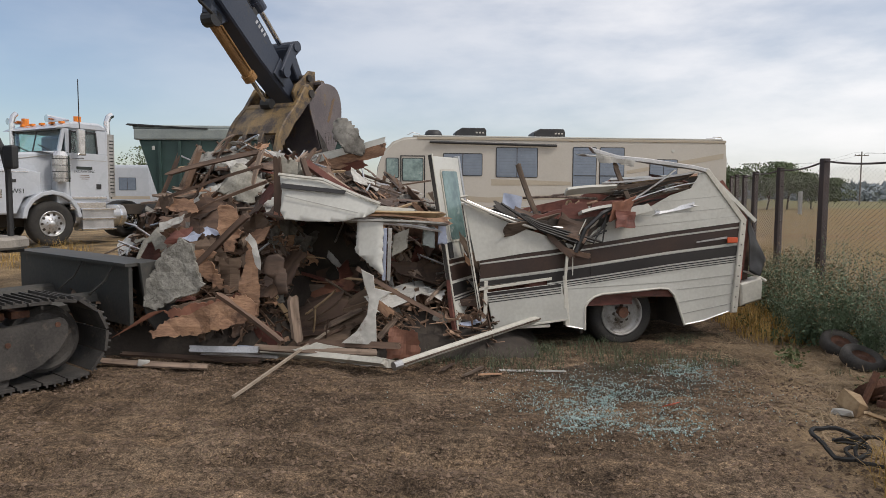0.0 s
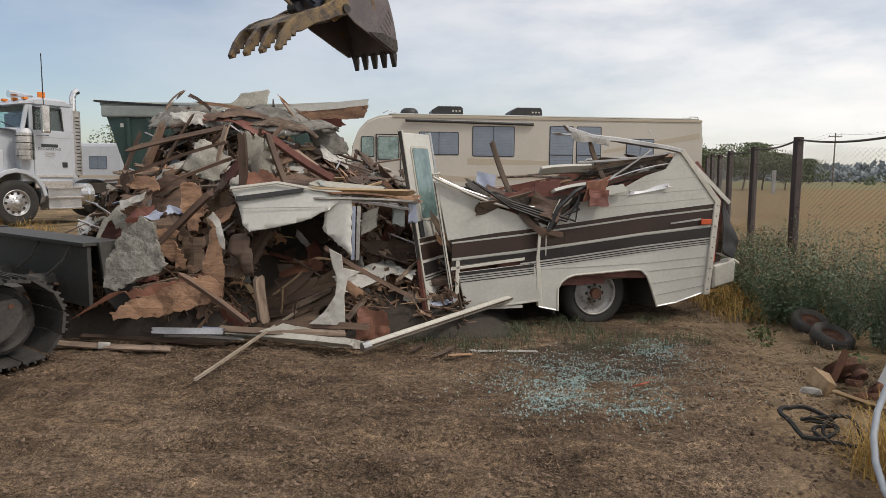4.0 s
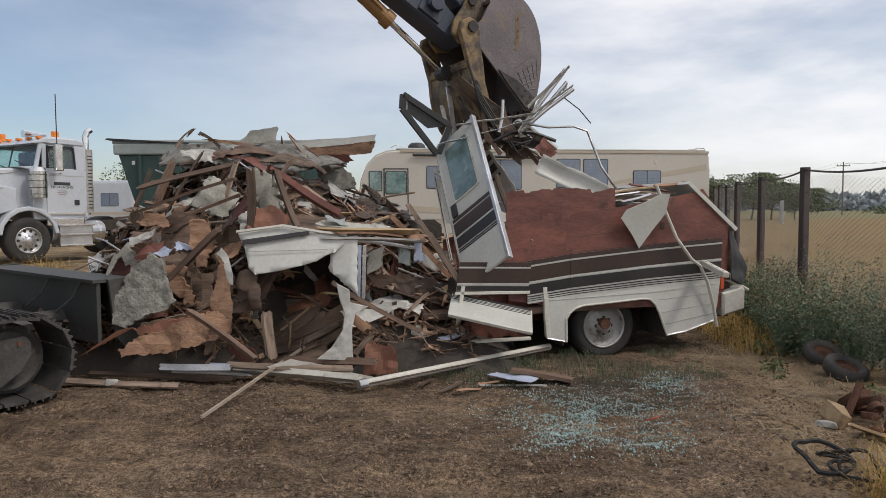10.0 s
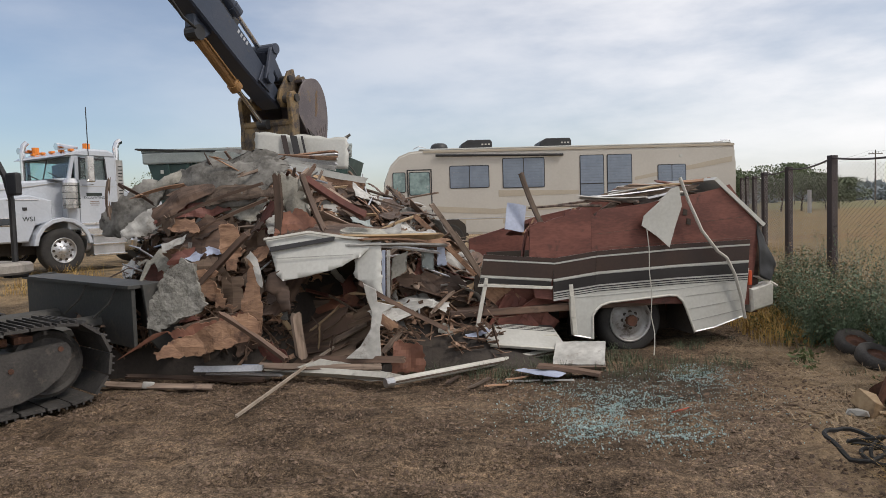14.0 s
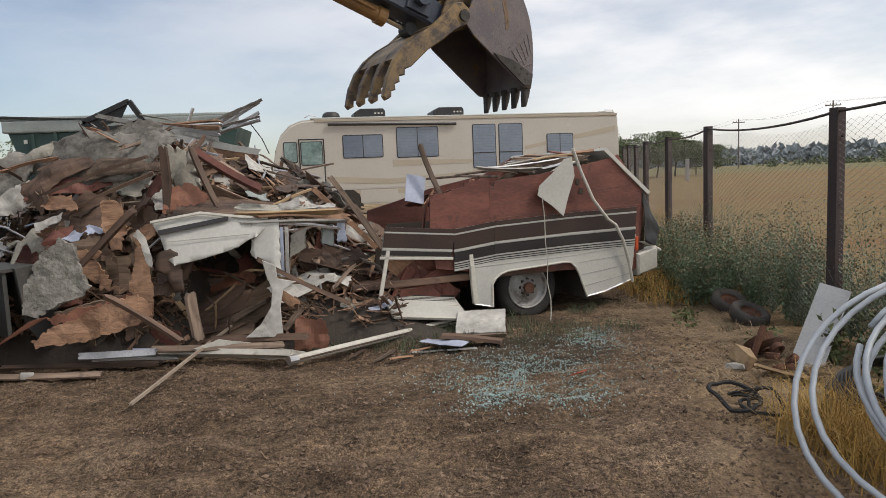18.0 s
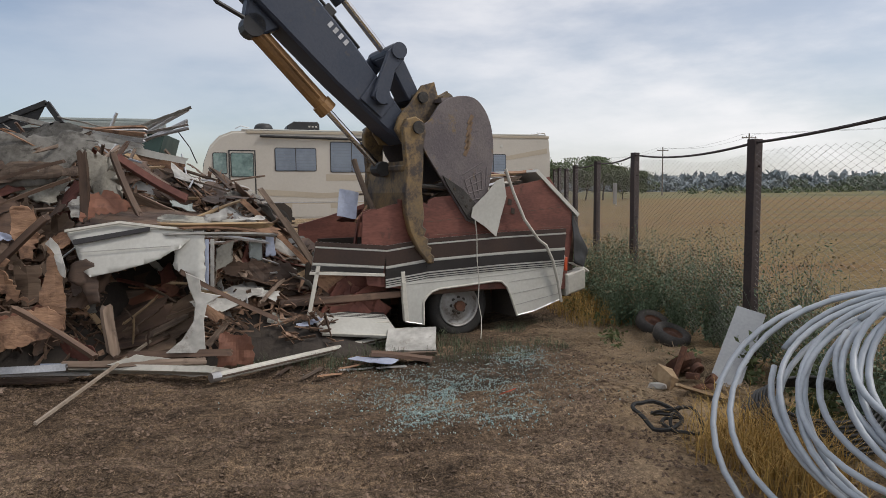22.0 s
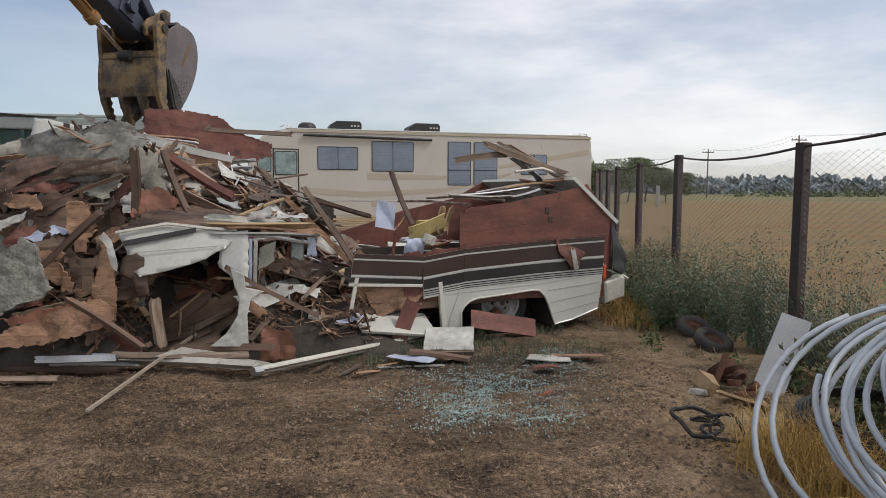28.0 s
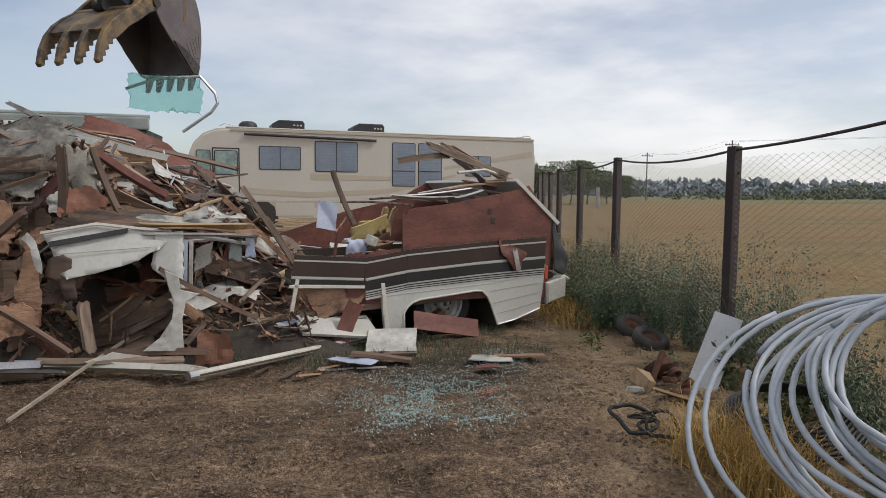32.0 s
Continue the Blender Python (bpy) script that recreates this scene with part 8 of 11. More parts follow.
for i, (a, b, y, w_, th, m_, nm) in enumerate((((-1.68, 1.91), (-1.03, 1.50), 6.9, 0.13, 0.06, M_RED, "pink_roll"), ((-1.05, 0.92), (-0.22, 0.43), 6.20, 0.06, 0.04, M_DARKWOOD, "slant_board"), ((-2.60, 0.90), (-2.03, 1.38), 6.28, 0.075, 0.05, M_DARKWOOD, "slant_board"), ((-3.08, 1.53), (-2.03, 1.85), 6.72, 0.05, 0.03, M_DARKWOOD, "slant_board"), ((-2.84, 1.34), (-1.98, 1.71), 6.68, 0.05, 0.03, M_DARKWOOD, "slant_board"), ((-2.30, 0.67), (-1.64, 0.23), 5.98, 0.045, 0.04, M_DARKWOOD, "slant_board"), ((-1.885, 1.95), (-1.865, 1.30), 6.58, 0.07, 0.05, M_DARKWOOD, "upright_post"), ((-1.64, 1.95), (-1.385, 1.36), 6.56, 0.05, 0.04, M_DARKWOOD, "upright_post"), ((-1.60, 0.18), (-1.605, 0.645), 6.20, 0.09, 0.05, M_OLDWOOD, "upright_stub"), ((-1.62, 0.0), (-1.58, 0.3), 6.30, 0.06, 0.03, M_DARKWOOD, "upright_stub"), ((-0.90, 0.60), (-0.72, 0.42), 6.30, 0.09, 0.012, M_PLY, "ply_scrap"), ((-0.40, 1.62), (0.17, 0.72), 6.95, 0.05, 0.02, M_OLDWOOD, "slant_board"), ((-0.6, 1.5), (0.05, 0.85), 7.0, 0.05, 0.012, M_PLY, "slant_board"), ((-0.2, 1.30), (0.15, 0.80), 7.0, 0.07, 0.010, M_OLDWOOD, "slant_board"), ((-0.98, 0.70), (-0.62, 0.70), 6.22, 0.05, 0.03, M_LUMBER, "slant_board"))):
    single(nm, plank(math.dist(a, b), w_, th, 1330 + i, 0.05), m_, "broken piece of wood leaning across the heap", "board", "boards across the heap", m=aim((a[0], y, a[1]), (b[0], y - 0.04, b[1]), 70 + 9 * i))
for i, (x, z, w_, h_, m_) in enumerate(((-0.78, 1.36, 0.26, 0.16, M_DIRTYW), (-0.46, 1.33, 0.30, 0.12, M_DIRTYW), (-1.05, 1.44, 0.22, 0.16, M_GREYGREEN), (-2.75, 1.18, 0.3, 0.16, M_BLUEW), (-2.9, 1.26, 0.3, 0.14, M_DIRTYW), (-2.5, 1.15, 0.2, 0.14, M_BLUEW), (-0.35, 0.62, 0.28, 0.16, M_DIRTYW), (-0.2, 0.35, 0.3, 0.14, M_TARP), (0.05, 0.30, 0.3, 0.08, M_BLUEW))):
    single("crumpled_sheet", sheet(w_, h_, 1360 + i, 9, 7, 0.07, 0.06, 0.08, 0.004), m_, "crumpled pale sheet on the heap", "metal sheet", "crumpled sheets", m=pose(x, 6.55 + 0.1 * (z < 0.7), z, -40 - 8 * (i % 3), 15 * (i % 4) - 20, 20 * (i % 3) - 20))
# layers of broken panelling sagging in the hollow
rq = random.Random(5)
for i in range(26):
    x, z = rq.uniform(-1.66, -1.0), 0.10 + 0.022 * i
    single("sagging_board", plank(rq.uniform(0.55, 1.0), rq.choice((0.10, 0.18, 0.26, 0.34)), 0.012, 900 + i, 0.12, 0.03), rq.choice((M_DUSTWOOD, M_DUSTWOOD, M_DARKWOOD, M_OLDWOOD, M_DUSTWOOD, M_REDPLY)), "dusty broken panelling board sagging in the hollow", "panelling", "boards in the hollow", m=pose(x, 6.62 + 0.026 * i + rq.uniform(-0.05, 0.05), z, rq.uniform(-72, -30), -rq.gauss(15, 8), rq.uniform(-14, 14)))
for i in range(9):
    x, z = rq.uniform(-1.75, -1.0), rq.uniform(0.1, 0.75)
    single("sagging_strip", plank(rq.uniform(0.25, 0.6), rq.uniform(0.015, 0.04), 0.012, 930 + i, 0.10), rq.choice((M_DARKWOOD, M_OLDWOOD, M_LUMBER, M_DUSTWOOD)), "broken strip of panelling in the hollow", "strip", "strips in the hollow", m=pose(x, 6.52 + 0.3 * z + rq.uniform(-0.05, 0.05), z, rq.uniform(-70, 20), -rq.gauss(35, 35), rq.uniform(-14, 14)))
# torn orange plywood and pink lining at the blade end of the heap
for i in range(26):
    x, z = rq.uniform(-3.1, -2.0), rq.uniform(0.2, 1.5)
    single("torn_veneer", torn([(-rq.uniform(0.08, 0.25), -rq.uniform(0.03, 0.10)), (rq.uniform(0.08, 0.25), -rq.uniform(0.03, 0.10)), (rq.uniform(0.05, 0.22), rq.uniform(0.03, 0.12)), (-rq.uniform(0.05, 0.2), rq.uniform(0.03, 0.12))], 960 + i, 0.04, 0.05, 0.03, 0.008), rq.choice((M_PLY, M_DUSTWOOD, M_RED, M_DUSTWOOD, M_DARKWOOD, M_DARKWOOD)), "torn curled plywood veneer on the heap", "plywood", "torn veneer pieces", m=pose(x, 6.38 + 0.16 * z + rq.uniform(0, 0.14), z, rq.uniform(-50, 10), rq.uniform(-70, 70), rq.uniform(-30, 30)))
# long boards sliding down the slope beside the wreck
for i in range(70):
    u = rq.random()
    x, y = -1.9 + 1.95 * u + rq.uniform(-0.2, 0.2), rq.uniform(7.0, 8.8)
    h = float(pile_h(np.array(x), np.array(y))) * 0.95 + gz1(x, y) + rq.uniform(0.04, 0.18)
    single("sliding_board", plank(rq.uniform(0.4, 1.1), rq.choice((0.03, 0.05, 0.08, 0.14, 0.2)), 0.014, 940 + i, 0.1), rq.choice((M_OLDWOOD, M_OLDWOOD, M_DARKWOOD, M_RED, M_LUMBER, M_DIRTYW, M_PLY, M_DIRTYW)), "broken board sliding down the heap", "board", "boards down the slope", m=pose(x, y, h, rq.uniform(30, 150), rq.gauss(22, 14), rq.gauss(-8, 22)))
# pale crumpled scraps over the heap
for i in range(38):
    x, y = rq.uniform(-3.6, 0.0), rq.uniform(7.0, 8.8)
    h = float(pile_h(np.array(x), np.array(y))) * 0.95 + gz1(x, y) + rq.uniform(0.02, 0.14)
    single("crumpled_scrap", sheet(rq.uniform(0.12, 0.42), rq.uniform(0.08, 0.28), 1100 + i, 7, 6, 0.06, 0.06, 0.05, 0.004), rq.choice((M_DIRTYW, M_DIRTYW, M_TARP, M_GREY, M_ALU, M_RED)), "crumpled pale sheet scrap on the heap", "scrap", "pale scraps", smooth=True, m=pose(x, y, h, rq.uniform(-80, 10), rq.uniform(-60, 60), rq.uniform(-60, 60)))
single("fallen_stick", plank(1.75, 0.022, 0.020, 515, 0.02, 0.008), M_TANWOOD, "long pale wooden stick lying out from the heap", "stick", m=aim((-1.775, 5.038, 0.04), (-1.40, 6.55, 0.20)))
for i, (x0, z0, x1, z1, y) in enumerate(((-3.95, 0.25, -3.25, 2.05, 7.3), (-3.85, 0.3, -3.05, 2.15, 7.4), (-3.6, 0.4, -2.95, 2.1, 7.2), (-3.5, 0.9, -2.2, 2.05, 7.1), (-3.3, 1.0, -2.6, 2.2, 7.2), (-2.4, 1.1, -2.15, 2.1, 6.9), (-1.95, 1.5, -1.6, 2.1, 7.0), (-3.2, 1.75, -2.2, 2.05, 7.0), (-2.9, 1.2, -1.7, 1.75, 6.9))):
    single("leaning_plank", plank(math.dist((x0, z0), (x1, z1)), 0.045 + 0.012 * (i % 3), 0.02, 530 + i, 0.10), M_OLDWOOD if i % 4 == 1 else M_DARKWOOD, "long dark plank leaning against the heap", "plank", "leaning planks", m=aim((x0, y, z0), (x1, y + 0.25, z1), 20 * i))
# strips along the foot of the heap
for i, (x0, y0, x1, y1, z, m_) in enumerate(((-1.95, 6.25, -0.72, 5.82, 0.09, M_TRIM), (-2.2, 6.30, -1.4, 6.05, 0.12, M_BLUEW), (-2.5, 6.15, -1.75, 6.1, 0.08, M_ALU), (-3.3, 6.2, -1.9, 6.05, 0.05, M_DARKWOOD), (-3.5, 6.0, -2.3, 5.85, 0.04, M_OLDWOOD), (-2.0, 6.12, -0.8, 5.95, 0.16, M_OLDWOOD), (-2.6, 6.1, -1.9, 6.02, 0.15, M_ALU), (-1.5, 6.2, -0.6, 6.0, 0.2, M_DARKWOOD))):
    single("foot_strip", plank(math.dist((x0, y0), (x1, y1)), 0.11 if i in (0,) else 0.06, 0.05 if i == 0 else 0.02, 560 + i, 0.03, 0.01), m_, "broken trim strip lying at the foot of the heap", "trim", "strips at the foot of the heap", m=aim((x0, y0, z), (x1, y1, z), 60 + 15 * i))
single("dirt_bit", bx(-0.05, 0.05, -0.02, 0.02, -0.03, 0.03, 0.01), M_DIRTYW, "small white scrap on the dirt", "scrap", m=pose(-2.94, 5.93, 0.04, 0, 8, 20))

# ---- pieces of the wreck that are torn off or fall ----
def wreck_pose(s, n, z, rx=0, ry=0, rz=0):
    return WM @ pose(s, -n, z, rx, ry, rz)


# striped front length of the side, which is bent up when the wall goes
front_belt = thing("striped_side_panel", "brown-striped white side panel bent above an open compartment", "metal sheet", WM @ pose(1.19, -0.004, 1.016))
belt(front_belt, lambda s: belt_line(s + 1.19) - 1.016, -0.745, 0.0, 1.19, 6, 0.285)
part("left_rail", pr([(-0.705, -0.30), (-0.665, -0.30), (-0.678, -0.81), (-0.718, -0.81)], -0.022, -0.006, 0.003), M_TRIM, front_belt)
part("lower_rail", pr([(-0.76, -0.395), (0.02, -0.315), (0.02, -0.285), (-0.76, -0.365)], -0.022, -0.011, 0.003), M_TRIM, front_belt, "cream rail over the compartment")

front_skin = thing("front_skin_sheet", "white upper side sheet torn along its top edge", "metal sheet", WM @ pose(0.9, -0.02, 1.2))
part("sheet", pr([(x - 0.9, z - 1.2) for x, z in ((0.40, 0.92), (0.33, 1.25), (0.28, 1.48), (0.32, 1.475), (0.49, 1.405), (0.667, 1.335), (0.846, 1.255), (1.03, 1.20), (1.27, 1.113), (1.44, 1.055), (1.44, 1.035), (0.9, 0.985))], -0.006, 0.004), M_WHITE, front_skin)
part("corner_strip", pr([(-0.655, 0.30), (-0.625, 0.30), (-0.425, -0.93), (-0.455, -0.96)], -0.022, -0.008, 0.003), M_TRIM, front_skin)
part("strip_groove", pr([(-0.648, 0.28), (-0.64, 0.28), (-0.44, -0.93), (-0.448, -0.94)], -0.024, -0.0215), M_BLACK, front_skin)
part("sagging_rail", tb([(-0.60, -0.05, 0.37), (-0.67, -0.05, 0.36), (-0.665, -0.05, 0.335), (-0.56, -0.05, 0.285), (-0.36, -0.05, 0.20), (-0.13, -0.05, 0.11), (0.12, -0.05, 0.035)], 0.014, 6), M_TRIM, front_skin, "bent cream roof rail")
part("sagging_rail", tb([(-0.60, -0.03, 0.325), (-0.40, -0.04, 0.235), (-0.13, -0.04, 0.145), (0.20, -0.03, 0.06), (0.5, -0.02, 0.03)], 0.011, 6), M_ALU, front_skin)
rear_skin = thing("rear_skin_sheet", "large white upper side sheet of the motorhome", "metal sheet", WM @ pose(2.4, -0.02, 1.3))
part("sheet", pr([(x - 2.4, z - 1.3) for x, z in ((1.44, 1.038), (1.50, 1.06), (1.65, 1.174), (1.81, 1.287), (1.97, 1.313), (2.294, 1.426), (2.56, 1.559), (2.80, 1.63), (2.88, 1.74), (2.90, 1.80), (2.98, 1.815), (3.44, 1.285), (3.42, 1.258), (2.4, 1.155))], -0.006, 0.004), M_WHITE, rear_skin)
for i, (s0, z0, s1, z1) in enumerate(((1.72, 1.20, 3.44, 1.33), (2.05, 1.335, 3.34, 1.42), (2.45, 1.49, 3.22, 1.55))):
    part("skin_seam", pr([(s0 - 2.4, z0 - 1.3), (s1 - 2.4, z1 - 1.3), (s1 - 2.4, z1 - 1.2965), (s0 - 2.4, z0 - 1.2965)], -0.0085, -0.0055), M_SEAM, rear_skin)
part("corner_moulding", pr([(x - 2.4, z - 1.3) for x, z in ((3.335, 0.26), (3.425, 1.275), (2.965, 1.81), (3.01, 1.845), (3.50, 1.29), (3.41, 0.26))], -0.02, 0.04, 0.006), M_TRIM, rear_skin, "bent cream corner moulding")
for i in range(9):
    u = i / 8
    part("moulding_screw", tb([(0.972 + 0.085 * u, -0.024, -0.98 + 0.92 * u), (0.972 + 0.085 * u, -0.018, -0.98 + 0.92 * u)], 0.008, 6), M_TRACK, rear_skin)
part("marker_lamp", bx(0.855, 0.985, -0.030, -0.012, -0.265, -0.205, 0.008), M_ORANGE, rear_skin, "orange side marker lamp")
part("marker_strip", pr([(0.48, -0.255), (0.855, -0.215), (0.855, -0.195), (0.48, -0.24)], -0.022, -0.0150), M_ALU, rear_skin)
roof_edge = part("roof_edge", pr([(x - 2.4, z - 1.3) for x, z in ((1.61, 2.06), (1.93, 1.975), (2.29, 1.945), (2.83, 1.875), (2.99, 1.84), (2.97, 1.80), (2.83, 1.83), (2.29, 1.90), (1.95, 1.925), (1.66, 2.0))], -0.03, 0.03, 0.006), M_ALU, rear_skin, "bent aluminium roof edge")
part("roof_skin", patch([(-0.72, 0.02, 0.66), (0.58, 0.0, 0.53), (0.56, 0.6, 0.58), (-0.66, 0.6, 0.72)], 61, 16, 8, 0.02, 0.02, 0.05, 0.012), M_DIRTYW, rear_skin, smooth=True)
part("edge_teeth", patch([(-0.72, -0.032, 0.60), (-0.28, -0.032, 0.55), (-0.25, -0.03, 0.62), (-0.74, -0.03, 0.71)], 63, 16, 4, 0.015, 0.03, 0.09, 0.004), M_DIRTYW, rear_skin)
for i in range(9):
    part("roof_layer", plank(1.15 - 0.07 * i, 0.02 + 0.014 * (i % 3), 0.010, 600 + i, 0.14, 0.03), (M_ALU, M_OLDWOOD, M_TRACK, M_DARKWOOD)[i % 4], rear_skin, m=pose(-0.12 + 0.04 * i, -0.03 + 0.03 * (i % 4), 0.46 - 0.042 * i, 20 * i, -6 - 1.2 * i, 0))
part("roof_strut", plank(0.62, 0.05, 0.02, 618, 0.06), M_OLDWOOD, rear_skin, m=pose(-0.36, 0.0, 0.33, 0, 62, 0))
part("roof_strut", plank(0.80, 0.016, 0.014, 619, 0.03), M_ALU, rear_skin, m=pose(-0.15, -0.04, 0.33, 0, -32, 0))
part("hanging_lining", patch([(-0.62, -0.045, -0.02), (-0.36, -0.05, 0.03), (-0.27, -0.04, 0.27), (-0.58, -0.04, 0.20)], 66, 12, 10, 0.05, 0.04, 0.05, 0.012), M_REDPLY, rear_skin, "torn orange-brown lining chunk", smooth=True)
part("white_corner", torn([(-0.55, -0.01), (-0.08, 0.105), (-0.13, 0.17), (-0.30, 0.15), (-0.50, 0.06)], 68, 0.006, 0.01, 0.004, 0.006), M_WHITE, rear_skin, m=pose(0, -0.06, 0))
part("white_board", plank(0.58, 0.10, 0.03, 1240, 0.02), M_WHITE, rear_skin, "white painted board", m=pose(-0.75, 0.02, 0.325, 50, -8, 0))
part("hanging_wire", tb([(-0.84, -0.06, 0.02), (-0.92, -0.07, -0.12), (-0.985, -0.06, -0.30), (-0.98, -0.05, -0.55)], 0.006, 5), M_TRIM, rear_skin)
flap = single("hanging_skin_flap", pr([(-0.21, 0.10), (-0.03, 0.24), (0.10, 0.37), (0.20, 0.395), (0.23, 0.19), (0.15, -0.02), (0.08, -0.24), (-0.06, -0.12), (-0.235, 0.0)], -0.004, 0.004), M_WHITE, "torn white skin flap hanging from the wall", "metal sheet")
red_flap = thing("torn_red_flap", "torn red-brown lining flap folded over the striped wall", "panel")
part("lining", patch([(-0.10, 0, -0.02), (0.22, 0, -0.17), (0.24, 0, 0.12), (-0.20, 0, 0.15)], 688, 12, 8, 0.04, 0.03, 0.06, 0.006), M_RED, red_flap)
part("pale_edge", plank(0.30, 0.06, 0.008, 689, 0.12), M_DIRTYW, red_flap, m=pose(0.14, -0.03, -0.02, 0, 60, 0))
trim_strip = single("loose_trim_strip", tb([(-0.03, 0.0, 0.63), (0.06, -0.02, 0.37), (0.20, -0.03, 0.07), (0.375, -0.05, -0.16), (0.48, -0.05, -0.23), (0.59, -0.03, -0.41), (0.68, -0.01, -0.66), (0.73, -0.01, -0.90)], 0.017, 6), M_TRIM, "loose cream trim strip curling down the wall", "trim")
cord = single("hanging_strap", tb([(0, 0, 0), (0.02, -0.01, -0.22), (0.015, -0.02, -0.48), (0.035, -0.03, -0.70), (0.02, -0.03, -0.92), (0.03, -0.08, -1.10), (-0.03, -0.18, -1.22), (-0.12, -0.32, -1.27)], 0.005, 6), M_TRIM, "pale strap hanging to the ground", "strap")

entry = thing("entry_door", "white entry door with brown stripes and a dark window, leaning", "door")
part("leaf", bx(-0.31, 0.31, -0.02, 0.02, 0.0, 1.85, 0.012), M_WHITE, entry)
part("edge_frame", bx(-0.325, -0.300, -0.026, 0.024, -0.02, 1.87, 0.004), M_TRIM, entry)
part("edge_seal", bx(-0.333, -0.325, -0.020, 0.016, 0.0, 1.86, 0.002), M_TRACK, entry)
part("edge_frame", bx(0.290, 0.330, -0.03, 0.03, -0.02, 1.87, 0.006), M_ALU, entry)
part("edge_lining", pr([(-0.36, 0.0), (-0.375, 0.25), (-0.36, 0.45), (-0.334, 0.62), (-0.334, 0.0)], -0.02, 0.02, 0.003), M_RED, entry)
window(entry, -0.20, 0.20, 0.98, 1.72, -0.022, frame_mat=M_TRIM, bars=0, curtain=M_CABGLASS, name="door_window")
for z0, z1, m_ in ((0.77, 0.81, M_BROWN), (0.60, 0.75, M_BROWN), (0.45, 0.57, M_BLACK), (0.42, 0.432, M_BLACK), (0.395, 0.405, M_BLACK)):
    part("door_stripe", bx(-0.29, 0.285, -0.027, -0.0205, z0, z1), m_, entry)
part("latch", bx(-0.27, -0.19, -0.04, -0.02, 0.82, 0.98, 0.006), M_BLACKP, entry)

hatch = thing("hatch_door", "cream compartment door panel", "hatch")
part("panel", pr([(-0.385, -0.19), (-0.435, 0.19), (0.375, 0.19), (0.435, -0.19)], -0.012, 0.012, 0.004), M_WHITE, hatch)
part("panel_edge", bx(-0.38, 0.43, -0.016, 0.014, -0.205, -0.185, 0.003), M_TRIM, hatch)
part("panel_band", bx(-0.428, 0.372, -0.0145, -0.0125, 0.155, 0.188), M_BLACK, hatch)
for z0 in (0.085, 0.11, 0.132):
    part("panel_line", bx(-0.42, 0.37, -0.0145, -0.0125, z0, z0 + 0.009), M_BLACK, hatch)
cream = thing("cream_board", "square cream board lying against rubble on the dirt", "board")
part("board", patch([(-0.25, 0, -0.21), (0.25, 0, -0.20), (0.24, 0, 0.21), (-0.25, 0, 0.19)], 620, 12, 10, 0.01, 0.008, 0.015, 0.02), M_DIRTYW, cream)
part("board_edge", bx(-0.25, 0.25, -0.016, 0.014, -0.225, -0.205, 0.003), M_OLDWOOD, cream)
pole = thing("awning_pole", "long cream awning pole lying across the ground", "pole")
part("tube", tb([(-1.12, 0, 0), (1.12, 0, 0)], 0.035, 10), M_TRIM, pole)
part("groove", bx(-1.1, 1.1, -0.038, -0.030, -0.008, 0.008), M_OLDWOOD, pole)
part("knuckle", tb([(-1.17, 0, 0), (-1.09, 0, 0)], 0.041, 10), M_ALU, pole)
blue = single("fallen_blue_sheet", sheet(0.42, 0.22, 630, 8, 5, 0.02, 0.02, 0.02, 0.004), M_BLUEW, "pale blue-white sheet lying on dirt", "metal sheet")
wet_board = single("fallen_dark_board", plank(0.62, 0.16, 0.03, 631, 0.05), M_DARKWOOD, "dark broken board lying on dirt", "board")
thin_board = single("fallen_strip", plank(0.5, 0.05, 0.012, 632, 0.08), M_PLY, "thin splintered strip on dirt", "strip")
red_plank = single("fallen_red_sheet", sheet(0.80, 0.20, 633, 10, 4, 0.01, 0.0, 0.015, 0.012), M_RED, "red-brown panel strip leaning by the wheel", "panel")
ply_drop = single("fallen_plywood", sheet(0.62, 0.34, 634, 10, 8, 0.03, 0.01, 0.06, 0.012), M_PLY, "orange plywood piece fallen into the compartment", "plywood")
red_drop = single("fallen_red_board", plank(0.5, 0.16, 0.012, 635, 0.04), M_RED, "red-brown board fallen out of the compartment", "board")
far_bits = [single("ground_board", sheet(0.40, 0.24, 640, 6, 5, 0.02, 0.01, 0.03, 0.01), M_DIRTYW, "broken white panel piece on dirt", "panel"), single("ground_strip", plank(0.5, 0.12, 0.012, 641, 0.06), M_PLY, "splintered plywood strip on dirt", "strip"), single("ground_scrap", plank(0.26, 0.12, 0.012, 642, 0.05), M_RED, "small red-brown board on dirt", "board")]
rafter = thing("broken_rafters", "bundle of splintered roof rafters and bent rails", "rafters")
for i in range(7):
    part("rafter", plank(1.15 - 0.07 * i, 0.06, 0.02, 650 + i, 0.12, 0.02), M_ALU if i in (1, 4) else M_OLDWOOD, rafter, m=pose(-0.55 + 0.06 * i, 0.04 * i, 0.035 * (i % 4) - 0.02 * i, 15 * i, 3 * i - 6, 4 * i - 10))
part("brace", plank(0.75, 0.07, 0.02, 660, 0.06), M_OLDWOOD, rafter, m=pose(-1.02, 0.1, -0.22, 0, -32, 0))
part("rail", tb([(-0.65, -0.05, -0.22), (-0.35, -0.08, -0.04), (-0.02, -0.06, 0.02)], 0.02, 6), M_TRIM, rafter)

